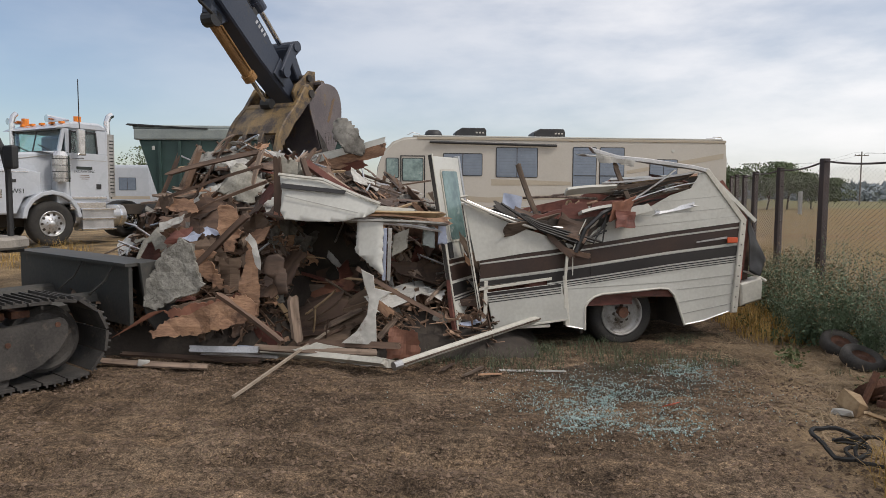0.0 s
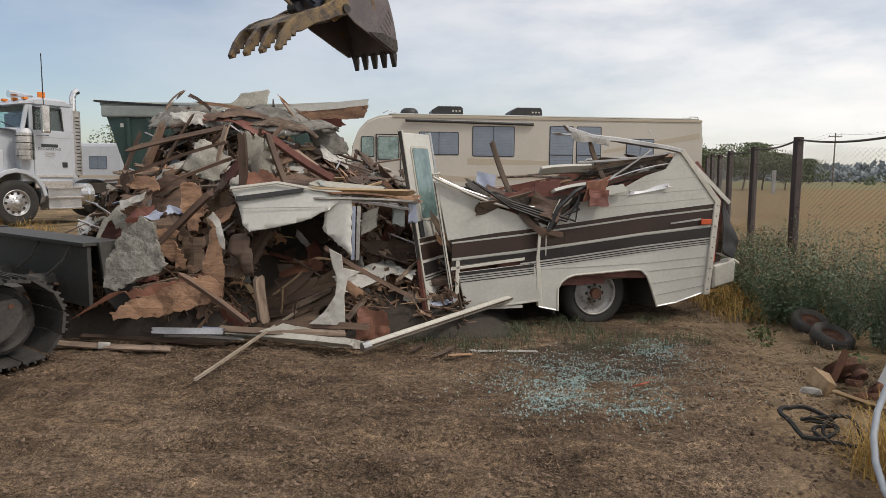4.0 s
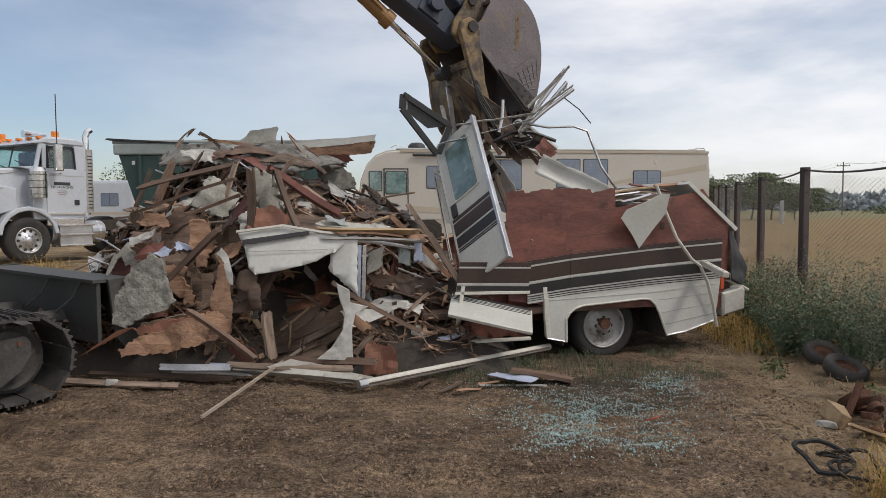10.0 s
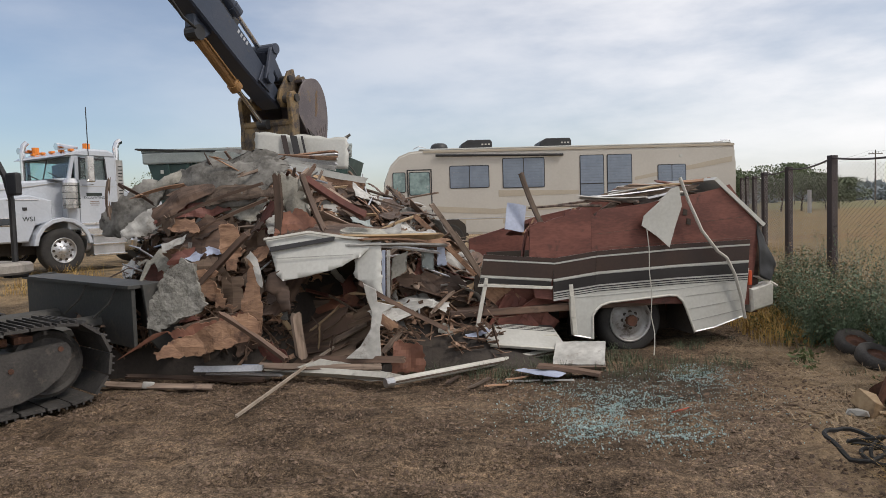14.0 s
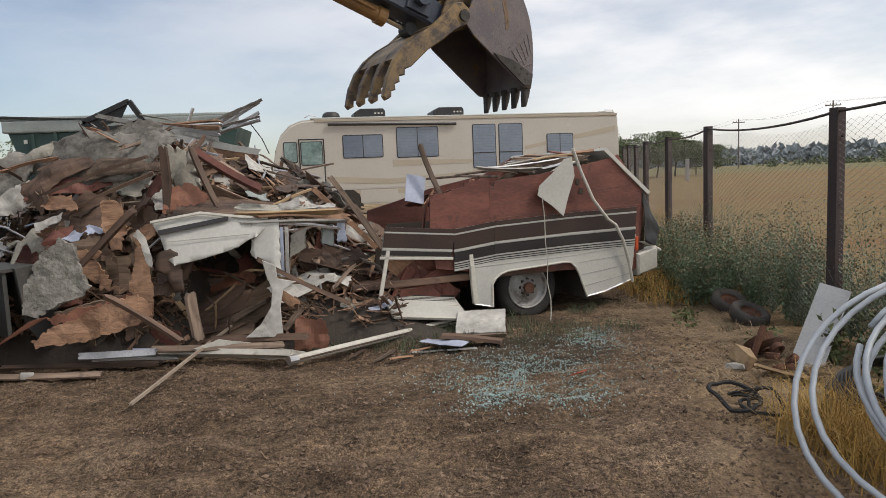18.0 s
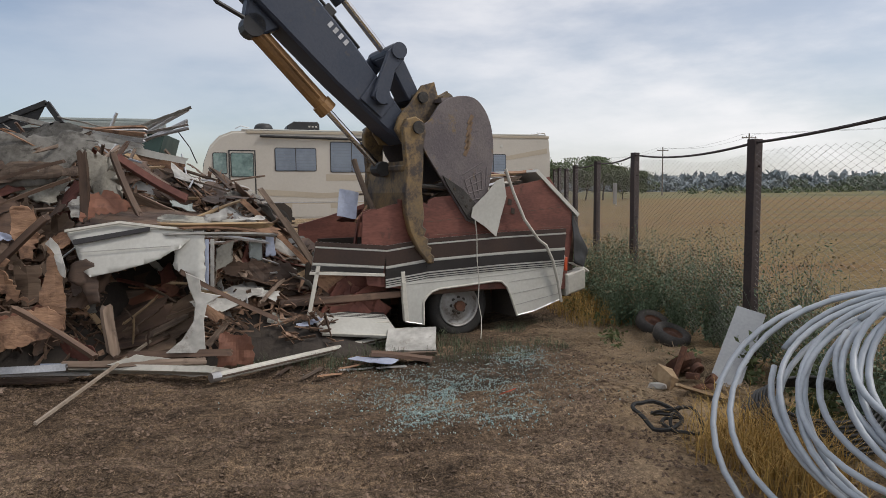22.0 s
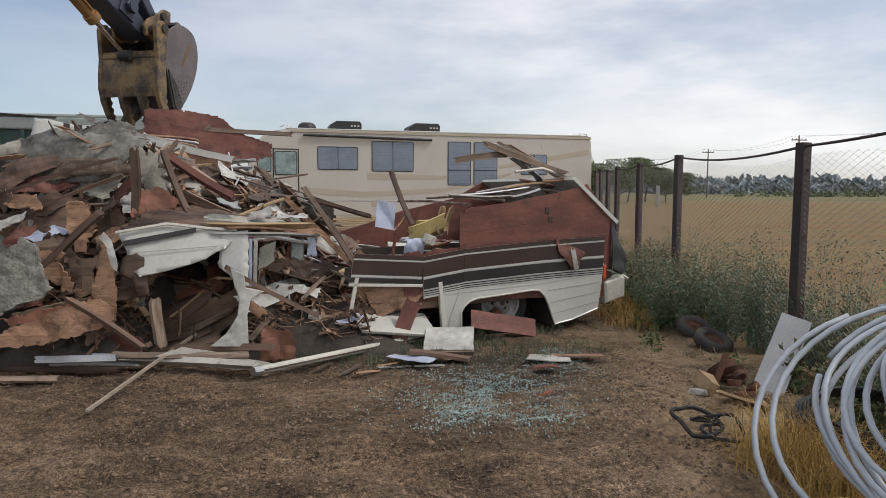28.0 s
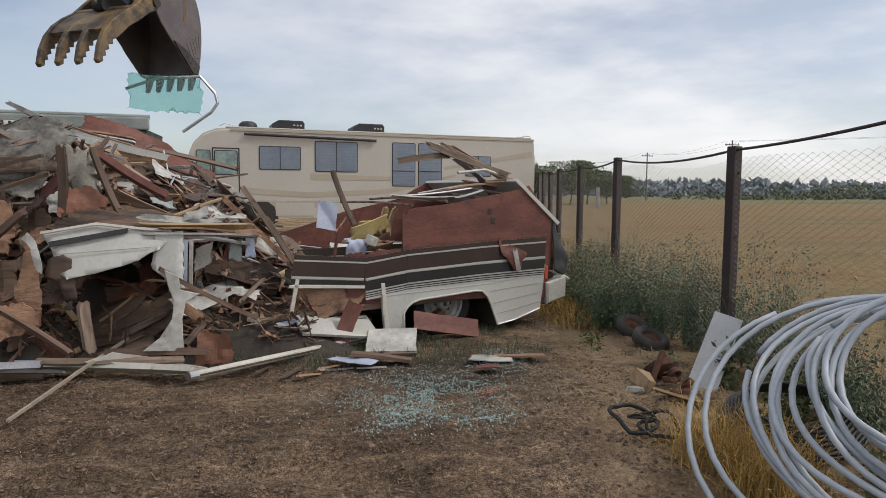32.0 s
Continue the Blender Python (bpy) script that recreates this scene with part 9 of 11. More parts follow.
# loads that go over to the heap
def tongue(l, h, seed, crown=0.05, thick=0.014, end=0.3, rag=0.07):
    """A soft torn sheet with tapering ends, sagging towards -y along its middle."""
    bm = sheet(l, h, seed, 26, 10, 0.07, 0.05, rag, thick)
    for v in bm.verts:
        u = min(1.0, abs(2 * v.co.x / l))
        k = max(end, (1 - u ** 2.4) ** 0.7)
        w_ = 2 * v.co.z / h
        v.co.z = v.co.z * k + 0.10 * h * math.sin(4 * v.co.x + seed) + 0.05 * h * math.sin(11 * v.co.x + 2 * seed)
        v.co.y += crown * (w_ * w_ - 1) * k + 0.08 * u * u
    return bm


top_slab = thing("lining_slab", "grey felt-backed roof lining draped in layers over the heap", "slab")
for i, (x, y, z, l_, h_, ry, m_, c_) in enumerate(((0.34, -0.06, 0.02, 1.50, 0.56, 4, M_GREY, 0.05), (0.30, 0.06, 0.17, 1.30, 0.34, -3, M_GREY, 0.03), (-0.66, 0.02, 0.02, 0.85, 0.50, -16, M_GREY, 0.05), (-0.20, -0.12, -0.12, 1.15, 0.24, -9, M_DARKWOOD, 0.02), (0.40, -0.12, -0.16, 1.0, 0.20, 12, M_OLDWOOD, 0.02), (-0.05, 0.0, 0.20, 0.9, 0.14, -6, M_TARP, 0.03), (0.05, -0.16, -0.22, 0.9, 0.20, 5, M_RED, 0.02), (-0.45, -0.14, -0.20, 0.6, 0.24, -24, M_DIRTYW, 0.03))):
    part("slab_layer", tongue(l_, h_, 670 + 7 * i, c_, 0.008 if i > 2 else 0.014, 0.15 if i < 3 else 0.6), m_, top_slab, m=pose(x, y, z, 8 * (i % 3) - 8, ry, 3 * i - 6), smooth=i < 3)
for i in range(7):
    part("torn_strip", plank(0.5 + 0.09 * (i % 4), 0.035, 0.01, 690 + i, 0.25, 0.04), (M_OLDWOOD, M_DARKWOOD, M_PLY)[i % 3], top_slab, m=pose(-0.8 + 0.27 * i, -0.10 - 0.02 * (i % 3), 0.16 - 0.05 * (i % 4), 25 * i, 24 * ((i * 5) % 7) - 70, 12 * i - 30))
round_slab = single("round_slab", tongue(0.55, 0.34, 671, 0.05, 0.014, 0.25), M_GREY, "grey rounded lining end on the heap", "slab", smooth=True)
cap_sheet = single("pale_cap_sheet", patch([(-0.30, 0, -0.14), (0.22, 0, -0.12), (0.26, 0.02, 0.13), (-0.10, 0.0, 0.10)], 672, 12, 7, 0.04, 0.03, 0.05, 0.006), M_TARP, "pale green-white sheet on top of the heap", "sheet", smooth=True)
beam = thing("roof_beam", "broken roof edge with white skin and raw wood", "roof piece")
part("white_edge", plank(1.25, 0.06, 0.04, 673, 0.12), M_DIRTYW, beam, m=pose(-0.30, 0, 0.05, 0, 0, 0))
part("skin", patch([(-0.85, -0.035, -0.02), (0.32, -0.035, 0.02), (0.34, -0.035, 0.10), (-0.9, -0.03, 0.06)], 677, 16, 4, 0.01, 0.01, 0.03, 0.006), M_WHITE, beam)
part("wood_edge", patch([(-0.35, -0.02, -0.16), (0.26, -0.02, -0.12), (0.33, -0.02, 0.03), (-0.75, -0.02, 0.0)], 674, 18, 6, 0.02, 0.02, 0.06, 0.02), M_PLY, beam)
part("wood_edge", plank(0.6, 0.10, 0.02, 676, 0.2), M_RED, beam, m=pose(-0.25, 0.0, -0.12, 20, 8, 0))
cloth = single("draped_cloth", sheet(0.45, 0.40, 675, 12, 12, 0.12, 0.07, 0.10, 0.01), M_TARP, "pale dirty cloth draped over the heap", "cloth", smooth=True, m=pose(-2.35, 7.0, 1.68, -25, 30, 0))
win_frame = thing("bent_window_frame", "bent aluminium window frame on top of the heap", "window frame")
for k_, (p, q) in enumerate((((-0.46, 0, -0.10), (0.12, 0, 0.15)), ((0.12, 0, 0.15), (0.30, 0, -0.14)), ((-0.46, 0, -0.10), (-0.34, 0, -0.20)), ((-0.34, 0, -0.20), (0.30, 0, -0.16)))):
    part("frame_bar", bx(-math.dist(p, q) / 2, math.dist(p, q) / 2, -0.03, 0.03, -0.032, 0.032, 0.004), M_BLACKP, win_frame, m=aim(p, q))
    part("inner_rim", tb([tuple(0.86 * c for c in p), tuple(0.86 * c for c in q)], 0.011, 6), M_DIRTYW, win_frame)
part("dark_panel", pr([(-0.42, -0.10), (0.10, 0.11), (0.0, -0.08), (-0.3, -0.18)], -0.006, 0.006), M_BLACKP, win_frame)
twisted = thing("twisted_strips", "dark twisted roof strips snagged by the bucket", "strips")
for i, pts in enumerate((((-0.50, 0, 0.02), (-0.2, 0.02, -0.03), (0.2, 0, -0.12), (0.53, 0.02, -0.17)), ((-0.43, 0, 0.41), (-0.36, 0.02, 0.22), (-0.27, 0, 0.08), (0.0, 0, -0.06), (0.38, 0.02, -0.22)), ((-0.20, 0.04, 0.36), (-0.12, 0.04, 0.16), (0.12, 0.02, -0.04), (0.34, 0, -0.12)))):
    part("strip", tb(pts, 0.020 - 0.003 * i, 5), M_DARKWOOD, twisted)
rods = thing("bent_rails", "bundle of bent aluminium rails sticking up from the heap", "rails")
for i, pts in enumerate(([(-0.4, 0, -0.22), (-0.05, 0, 0.0), (0.40, 0, 0.26)], [(-0.4, 0.03, -0.25), (0.1, 0.03, -0.02), (0.38, 0.03, 0.12), (0.32, 0.03, 0.04)], [(-0.38, -0.03, -0.2), (0.0, -0.03, -0.08), (0.40, -0.03, 0.02)], [(-0.62, 0, -0.12), (-0.52, 0, 0.02), (-0.44, 0, 0.20)])):
    part("rail", tb(pts, 0.026 - 0.002 * i, 8), M_ALU, rods)
for i, (l, x, z, ry) in enumerate(((0.85, -0.05, 0.02, -30), (0.70, 0.12, 0.14, -22), (0.62, 0.10, -0.02, -12), (0.95, -0.62, 0.02, 10), (1.15, -0.80, -0.06, 8))):
    part("flat_strip", sheet(l, 0.055, 760 + i, 14, 3, 0.03, 0.012, 0.01, 0.004, 0, 0.1), (M_ALU, M_DIRTYW)[i % 2], rods, m=pose(x, -0.03 - 0.02 * i, z, 35 + 12 * i, ry, 0))
part("thin_wire", tb([(0.25, 0, 0.0), (0.40, 0, -0.22), (0.48, 0, -0.42)], 0.007, 5), M_BLACKP, rods)
trims = thing("trim_bundle", "bundle of long pale trim boards lying across the heap", "trim")
for i in range(6):
    part("trim_board", plank(1.5 - 0.12 * i, 0.05, 0.025, 680 + i, 0.05), (M_DIRTYW, M_ALU, M_PLY)[i % 3], trims, m=pose(0.05 * i, 0.04 * i, 0.03 * (i % 3), 10 * i, 6 - 3 * i, 3 * i - 6))
roof_panel = thing("red_roof_panel", "big torn red-brown panel dropped across the heap", "panel")
part("board", torn([(-0.85, -0.22), (-0.78, 0.20), (-0.40, 0.36), (-0.10, 0.30), (0.30, 0.33), (0.70, 0.16), (0.95, 0.02), (0.90, -0.16), (0.45, -0.20), (0.10, -0.38), (-0.40, -0.34)], 690, 0.03, 0.06, 0.02, 0.014), M_RED, roof_panel)
part("batten", plank(0.9, 0.05, 0.03, 691, 0.06), M_OLDWOOD, roof_panel, m=pose(-0.3, -0.05, 0.05, 0, 38, 0))
part("batten", plank(1.3, 0.06, 0.03, 692, 0.08), M_OLDWOOD, roof_panel, m=pose(0.55, -0.03, -0.25, 0, 8, 0))
roof_beam_long = thing("swung_roof_beam", "long dark roof beam torn off with the red panel", "beam")
part("beam", plank(1.5, 0.17, 0.05, 695, 0.10), M_DARKWOOD, roof_beam_long)
part("red_strip", plank(1.1, 0.12, 0.012, 696, 0.12), M_RED, roof_beam_long, m=pose(-0.25, -0.04, 0.10, 0, 3, 0))
part("hanging_shred", plank(0.34, 0.04, 0.01, 697, 0.2), M_OLDWOOD, roof_beam_long, m=pose(-0.45, -0.03, -0.2, 0, 78, 0))
pane = thing("cracked_window", "cracked green-tinted window in a bent frame", "window")
part("pane", sheet(1.02, 0.58, 700, 18, 11, 0.02, 0.012, 0.10, 0.005), M_TINT, pane)
part("bent_frame", tb([(-0.52, 0.03, 0.02), (-0.1, 0.03, 0.22), (0.45, 0.03, 0.30), (0.66, 0.03, 0.08), (0.70, 0.03, -0.06), (0.62, 0.03, -0.20), (0.25, 0.03, -0.52)], 0.022, 8), M_ALU, pane)

striped = thing("striped_skin_sheet", "torn cream side sheet with dark brown stripes", "metal sheet")
part("sheet", sheet(1.25, 0.46, 706, 18, 8, 0.05, 0.02, 0.05, 0.005), M_WHITE, striped, smooth=True)
for k_, x in enumerate((-0.28, -0.16, -0.02)):
    part("stripe", pr([(x, 0.19), (x + (0.07, 0.09, 0.03)[k_], 0.19), (x + (0.17, 0.19, 0.13)[k_], -0.19), (x + 0.10, -0.19)], -0.062, -0.050), (M_BROWN, M_BLACK, M_BLACK)[k_], striped)
torn_strip = single("torn_skin_strip", sheet(0.86, 0.24, 705, 12, 5, 0.05, 0.02, 0.03, 0.006, 0, 0.2), M_WHITE, "white torn strip of side skin", "metal sheet", smooth=True)
bent_tube = single("bent_tube", tb([(-0.24, 0, 0.06), (0.0, 0, 0.02), (0.28, 0, 0.03), (0.44, 0.02, -0.02), (0.52, 0.02, -0.22), (0.60, 0.02, -0.42), (0.80, 0.0, -0.72)], 0.014, 6), M_ALU, "thin bent aluminium tube", "tube", smooth=True)

# wreckage lying in the sagging roof, dragged off with the door
roof_junk = thing("roof_wreckage", "tangle of boards, lining and wire sunk in the broken roof", "wreckage")
rj = random.Random(8)
for i in range(30):
    sx = rj.uniform(-0.55, 0.62)
    part("board", plank(rj.uniform(0.3, 0.8), rj.choice((0.03, 0.06, 0.10, 0.16)), 0.014, 1200 + i, 0.1), rj.choice((M_OLDWOOD, M_DARKWOOD, M_DARKWOOD, M_TRACK, M_ALU, M_OLDWOOD)), roof_junk, m=pose(sx, rj.uniform(-0.05, 0.45), -0.10 + 0.35 * abs(sx) + rj.uniform(-0.05, 0.10), rj.uniform(0, 180), rj.gauss(-12 if sx > 0 else 16, 16), rj.uniform(-20, 20)))
# Dark sheet put in front of the junk as the cavity's shade.
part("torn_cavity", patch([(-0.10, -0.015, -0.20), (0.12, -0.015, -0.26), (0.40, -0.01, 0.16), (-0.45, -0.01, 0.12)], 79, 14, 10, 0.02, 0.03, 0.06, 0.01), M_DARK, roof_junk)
part("hanging_splinter", plank(0.42, 0.06, 0.02, 1241, 0.1), M_DARKWOOD, roof_junk, m=pose(-0.10, -0.05, -0.14, 10, 42, 0))
part("hanging_splinter", plank(0.36, 0.05, 0.02, 1242, 0.1), M_DARKWOOD, roof_junk, m=pose(0.08, -0.05, -0.22, 10, 20, 0))
part("white_board", plank(0.62, 0.12, 0.03, 1240, 0.02), M_WHITE, roof_junk, "white painted board", m=pose(0.42, 0.05, 0.22, 70, -12, 4))
part("brown_chunk", patch([(-0.25, -0.06, -0.12), (0.12, -0.06, -0.22), (0.22, -0.05, -0.02), (-0.12, -0.06, 0.12)], 77, 10, 8, 0.05, 0.05, 0.06, 0.02), M_DARKWOOD, roof_junk, m=pose(0.02, -0.02, 0.08))
part("red_chunk", patch([(-0.16, -0.06, -0.10), (0.10, -0.06, -0.10), (0.12, -0.05, 0.08), (-0.14, -0.06, 0.10)], 78, 8, 8, 0.05, 0.04, 0.04, 0.02), M_RED, roof_junk, m=pose(0.60, -0.04, 0.12))
for i in range(4):
    part("wire", tb([(-0.75 + 0.05 * i, -0.05, 0.28 - 0.03 * i), (-0.35, -0.07, 0.02 + 0.02 * i), (0.05 + 0.1 * i, -0.07, -0.12), (0.4, -0.05, 0.06 * i)], 0.013, 5), M_TRACK if i % 2 else M_BLACKP, roof_junk)
part("hanging_rail", bx(-0.03, 0.0, -0.062, -0.045, -0.50, -0.20, 0.004), M_TRIM, roof_junk, m=pose(0, 0, 0, 0, 4, 0))
part("torn_edge", tb([(0.05, -0.07, -0.22), (0.15, -0.08, 0.02), (0.34, -0.07, 0.18), (0.62, -0.05, 0.30)], 0.022, 6), M_BLACKP, roof_junk)

# ---- clutter by the fence ----
coil = thing("pipe_coil", "large loose coil of white plastic water pipe leaning on weeds", "pipe coil", Matrix.Translation((2.93, 2.60, 0.54)) @ Matrix.Rotation(radians(-46), 4, "Z") @ Matrix.Rotation(radians(38), 4, "X"))
rc = random.Random(3)
for i in range(15):
    R = (1.0, 0.955)[i] if i < 2 else 0.80 - 0.018 * (i - 2) + rc.uniform(-0.03, 0.03)
    ox, oy, oz = rc.uniform(-0.06, 0.06) + 0.02 * i, rc.uniform(-0.05, 0.05), 0.028 * i - 0.12
    a0 = rc.uniform(0, 6.28)
    pts = []
    for k in range(41):
        a = a0 + 2 * math.pi * 0.97 * k / 40
        w_ = 1 + 0.04 * math.sin(2 * a + i)
        pts.append((ox + R * w_ * math.cos(a), oy + R * 0.92 * w_ * math.sin(a), oz + 0.03 * math.sin(3 * a + i)))
    part("pipe_turn", tb(pts, 0.0165, 8), M_PIPE, coil, smooth=True)
bcoil = thing("black_hose_coil", "coil of black hose lying behind the white pipe", "hose", pose(3.05, 3.55, 0.16, 20, 0, -30))
for i in range(8):
    R = 0.42 - 0.02 * i
    part("hose_turn", tb([(R * math.cos(a / 20 * 6.2832), R * 0.8 * math.sin(a / 20 * 6.2832), 0.02 * i) for a in range(21)], 0.012, 6), M_BLACKP, bcoil, smooth=True)
plate = single("leaning_plate", bx(-0.115, 0.115, -0.004, 0.004, 0.0, 0.74, 0.001), mat("scuffed_plastic_sheet", (0.36, 0.375, 0.385), (0.29, 0.305, 0.315), 0.35, 0, 2, 40, 0.1, 0.0, (0.22, 0.22, 0.21), 0.64), "grey plastic sheet leaning against the fence post", "sheet", m=hang((3.24, 4.76, 0.0), (3.66, 5.02, 0.54), -35))
M_RUBBER_OLD = mat("old_rubber", (0.012, 0.012, 0.012), (0.020, 0.019, 0.018), 0.75, 0, 4, 50, 0.1, 0.05)
hosebits = thing("rubber_strap", "loose black rubber strap curled on the dirt", "strap")
for i, (cx, cy, ra, rb, turns, z0, r_) in enumerate(((2.22, 3.96, 0.17, 0.20, 1.2, 0.05, 0.014), (2.34, 3.82, 0.13, 0.16, 1.3, 0.05, 0.012), (2.27, 3.92, 0.09, 0.13, 0.9, 0.10, 0.010))):
    pts = []
    for k in range(28):
        a = turns * 2 * math.pi * k / 27 + 1.3 * i
        w_ = 1 + 0.28 * noise.noise(Vector((k * 0.23, i * 5.0, 0))) - 0.012 * k
        pts.append((cx + ra * w_ * math.cos(a) + 0.10 * noise.noise(Vector((k * 0.11, 9 + i, 0))), cy + rb * w_ * math.sin(a), z0 + 0.02 + 0.08 * max(0.0, math.sin(a * 0.8 + 2 * i)) + 0.02 * noise.noise(Vector((k * 0.4, 2, i)))))
    part("loop", tb(pts, r_, 6), M_RUBBER_OLD, hosebits)


def lump(sx, sy, sz, seed, k=2):
    bm = bmesh.new()
    bmesh.ops.create_icosphere(bm, subdivisions=k, radius=1)
    for v in bm.verts:
        n = noise.noise(v.co * 1.4 + Vector((seed * 3.1, 0, 0))) * 0.35
        v.co = Vector((math.copysign(abs(v.co.x) ** 0.6, v.co.x) * sx, math.copysign(abs(v.co.y) ** 0.6, v.co.y) * sy, math.copysign(abs(v.co.z) ** 0.6, v.co.z) * sz)) * (1 + n)
    return bm


single("broken_block", lump(0.075, 0.10, 0.085, 1, 1), M_LUMBER, "pale splintered wooden block lying on dirt", "block", m=pose(2.76, 4.80, 0.09, 25, 20, 30))
single("broken_chip", lump(0.05, 0.08, 0.03, 4, 1), M_DIRTYW, "pale broken chip lying on dirt", "chip", m=pose(2.66, 4.74, 0.05, 0, 10, 60))
for i, (x, y, z, rx, rz) in enumerate(((3.02, 5.0, 0.17, 50, 20), (3.12, 5.1, 0.12, 70, -15))):
    d = thing("brake_drum", "rusty brake drum dumped by the fence", "brake drum", pose(x, y, z * 0.8, rx, 0, rz) @ Matrix.Scale(0.72, 4), "rusty drums")
    part("drum", lathe([(0.05, -0.05), (0.06, -0.07), (0.11, -0.05), (0.16, -0.02), (0.17, 0.06), (0.155, 0.06), (0.15, 0.0), (0.05, -0.02)], 24), M_RUST, d)
    part("hub", lathe([(0.03, -0.09), (0.055, -0.09), (0.06, -0.05), (0.03, -0.05)], 14), M_RUST, d)
for i, (x, y, z, rx, rz) in enumerate(((2.92, 4.62, 0.06, 60, 30), (3.02, 4.66, 0.05, 75, 0), (3.10, 4.72, 0.09, 40, 60), (2.98, 4.78, 0.12, 80, -30), (3.06, 4.85, 0.16, 30, 10))):
    rg = thing("iron_ring", "rusty iron bearing ring in a scrap heap", "iron ring", pose(x, y, z * 0.8, rx, 0, rz) @ Matrix.Scale(0.75, 4), "rusty rings")
    part("ring", lathe([(0.045, -0.03), (0.07, -0.03), (0.075, 0.0), (0.07, 0.03), (0.045, 0.03), (0.042, 0), (0.045, -0.03)], 18), M_RUST, rg)
single("scrap_board", plank(0.42, 0.09, 0.02, 720, 0.04), M_LUMBER, "pale board lying on iron scrap", "board", m=pose(2.90, 4.50, 0.06, 70, 8, -20))
single("scrap_bar", tb([(2.86, 4.86, 0.05), (2.98, 4.90, 0.30)], 0.025, 8), M_RUST, "rusty iron bar standing in scrap", "iron bar")
for i, (x, y, r, rx, rz) in enumerate(((3.78, 6.85, 0.24, 30, 10), (3.63, 6.2, 0.24, 24, 20))):
    ty = thing("old_tyre", "old dusty tyre on a rusty rim lying in weeds", "tyre", pose(x, y, 0.09, rx - 90, 0, rz) @ Matrix.Scale(0.78, 4), "old tyres")
    part("tyre", lathe([(0.13, -0.04), (0.18, -0.085), (0.235, -0.06), (0.245, 0), (0.235, 0.06), (0.18, 0.085), (0.13, 0.05)], 30), M_TRACK, ty, smooth=True)
    part("rim", lathe([(0.135, -0.04), (0.12, -0.01), (0.06, -0.02), (0.03, -0.04), (0.001, -0.04)], 24), M_RUST, ty, smooth=True)
rack = thing("scrap_rack", "pale bent metal rack dumped by the fence", "rack", pose(4.25, 8.85, 0.34, 20, -38, 30))
for i in range(6):
    part("bar", tb([(-0.32, 0, -0.12 + 0.05 * i), (0.32, 0.02 * (i % 2), -0.12 + 0.05 * i)], 0.014, 6), M_DIRTYW, rack)
for x in (-0.32, 0.32):
    part("end", tb([(x, 0, -0.16), (x, 0, 0.2)], 0.02, 6), M_DARK, rack)
single("orange_scrap", sheet(0.10, 0.09, 730, 5, 5, 0.02, 0.02, 0.02, 0.006), M_ORANGE, "small orange plastic scrap on dirt", "scrap", m=pose(1.47, 4.78, 0.05, 60, 0, 30))
for i, (x, y, l, rz, m_) in enumerate(((0.45, 6.02, 0.34, 8, M_DIRTYW), (0.05, 5.86, 0.4, 62, M_OLDWOOD), (0.75, 5.98, 0.3, -4, M_DIRTYW), (-0.18, 6.0, 0.36, 70, M_DARKWOOD), (0.2, 5.75, 0.25, 30, M_PLY))):
    single("loose_slat", plank(l, 0.04, 0.014, 740 + i, 0.05, 0.006), m_, "loose splintered slat on the dirt", "slat", "loose slats", m=pose(x, y, gz1(x, y) + 0.03, 80, 2, rz))


def carried(t, dx, dy, dz, rx=0, ry=0, rz=0):
    """A pose hung from the bucket pin at t."""
    p = pin_at(t)
    return pose(p.x + dx, p.y + dy, p.z + dz, rx, ry, rz)


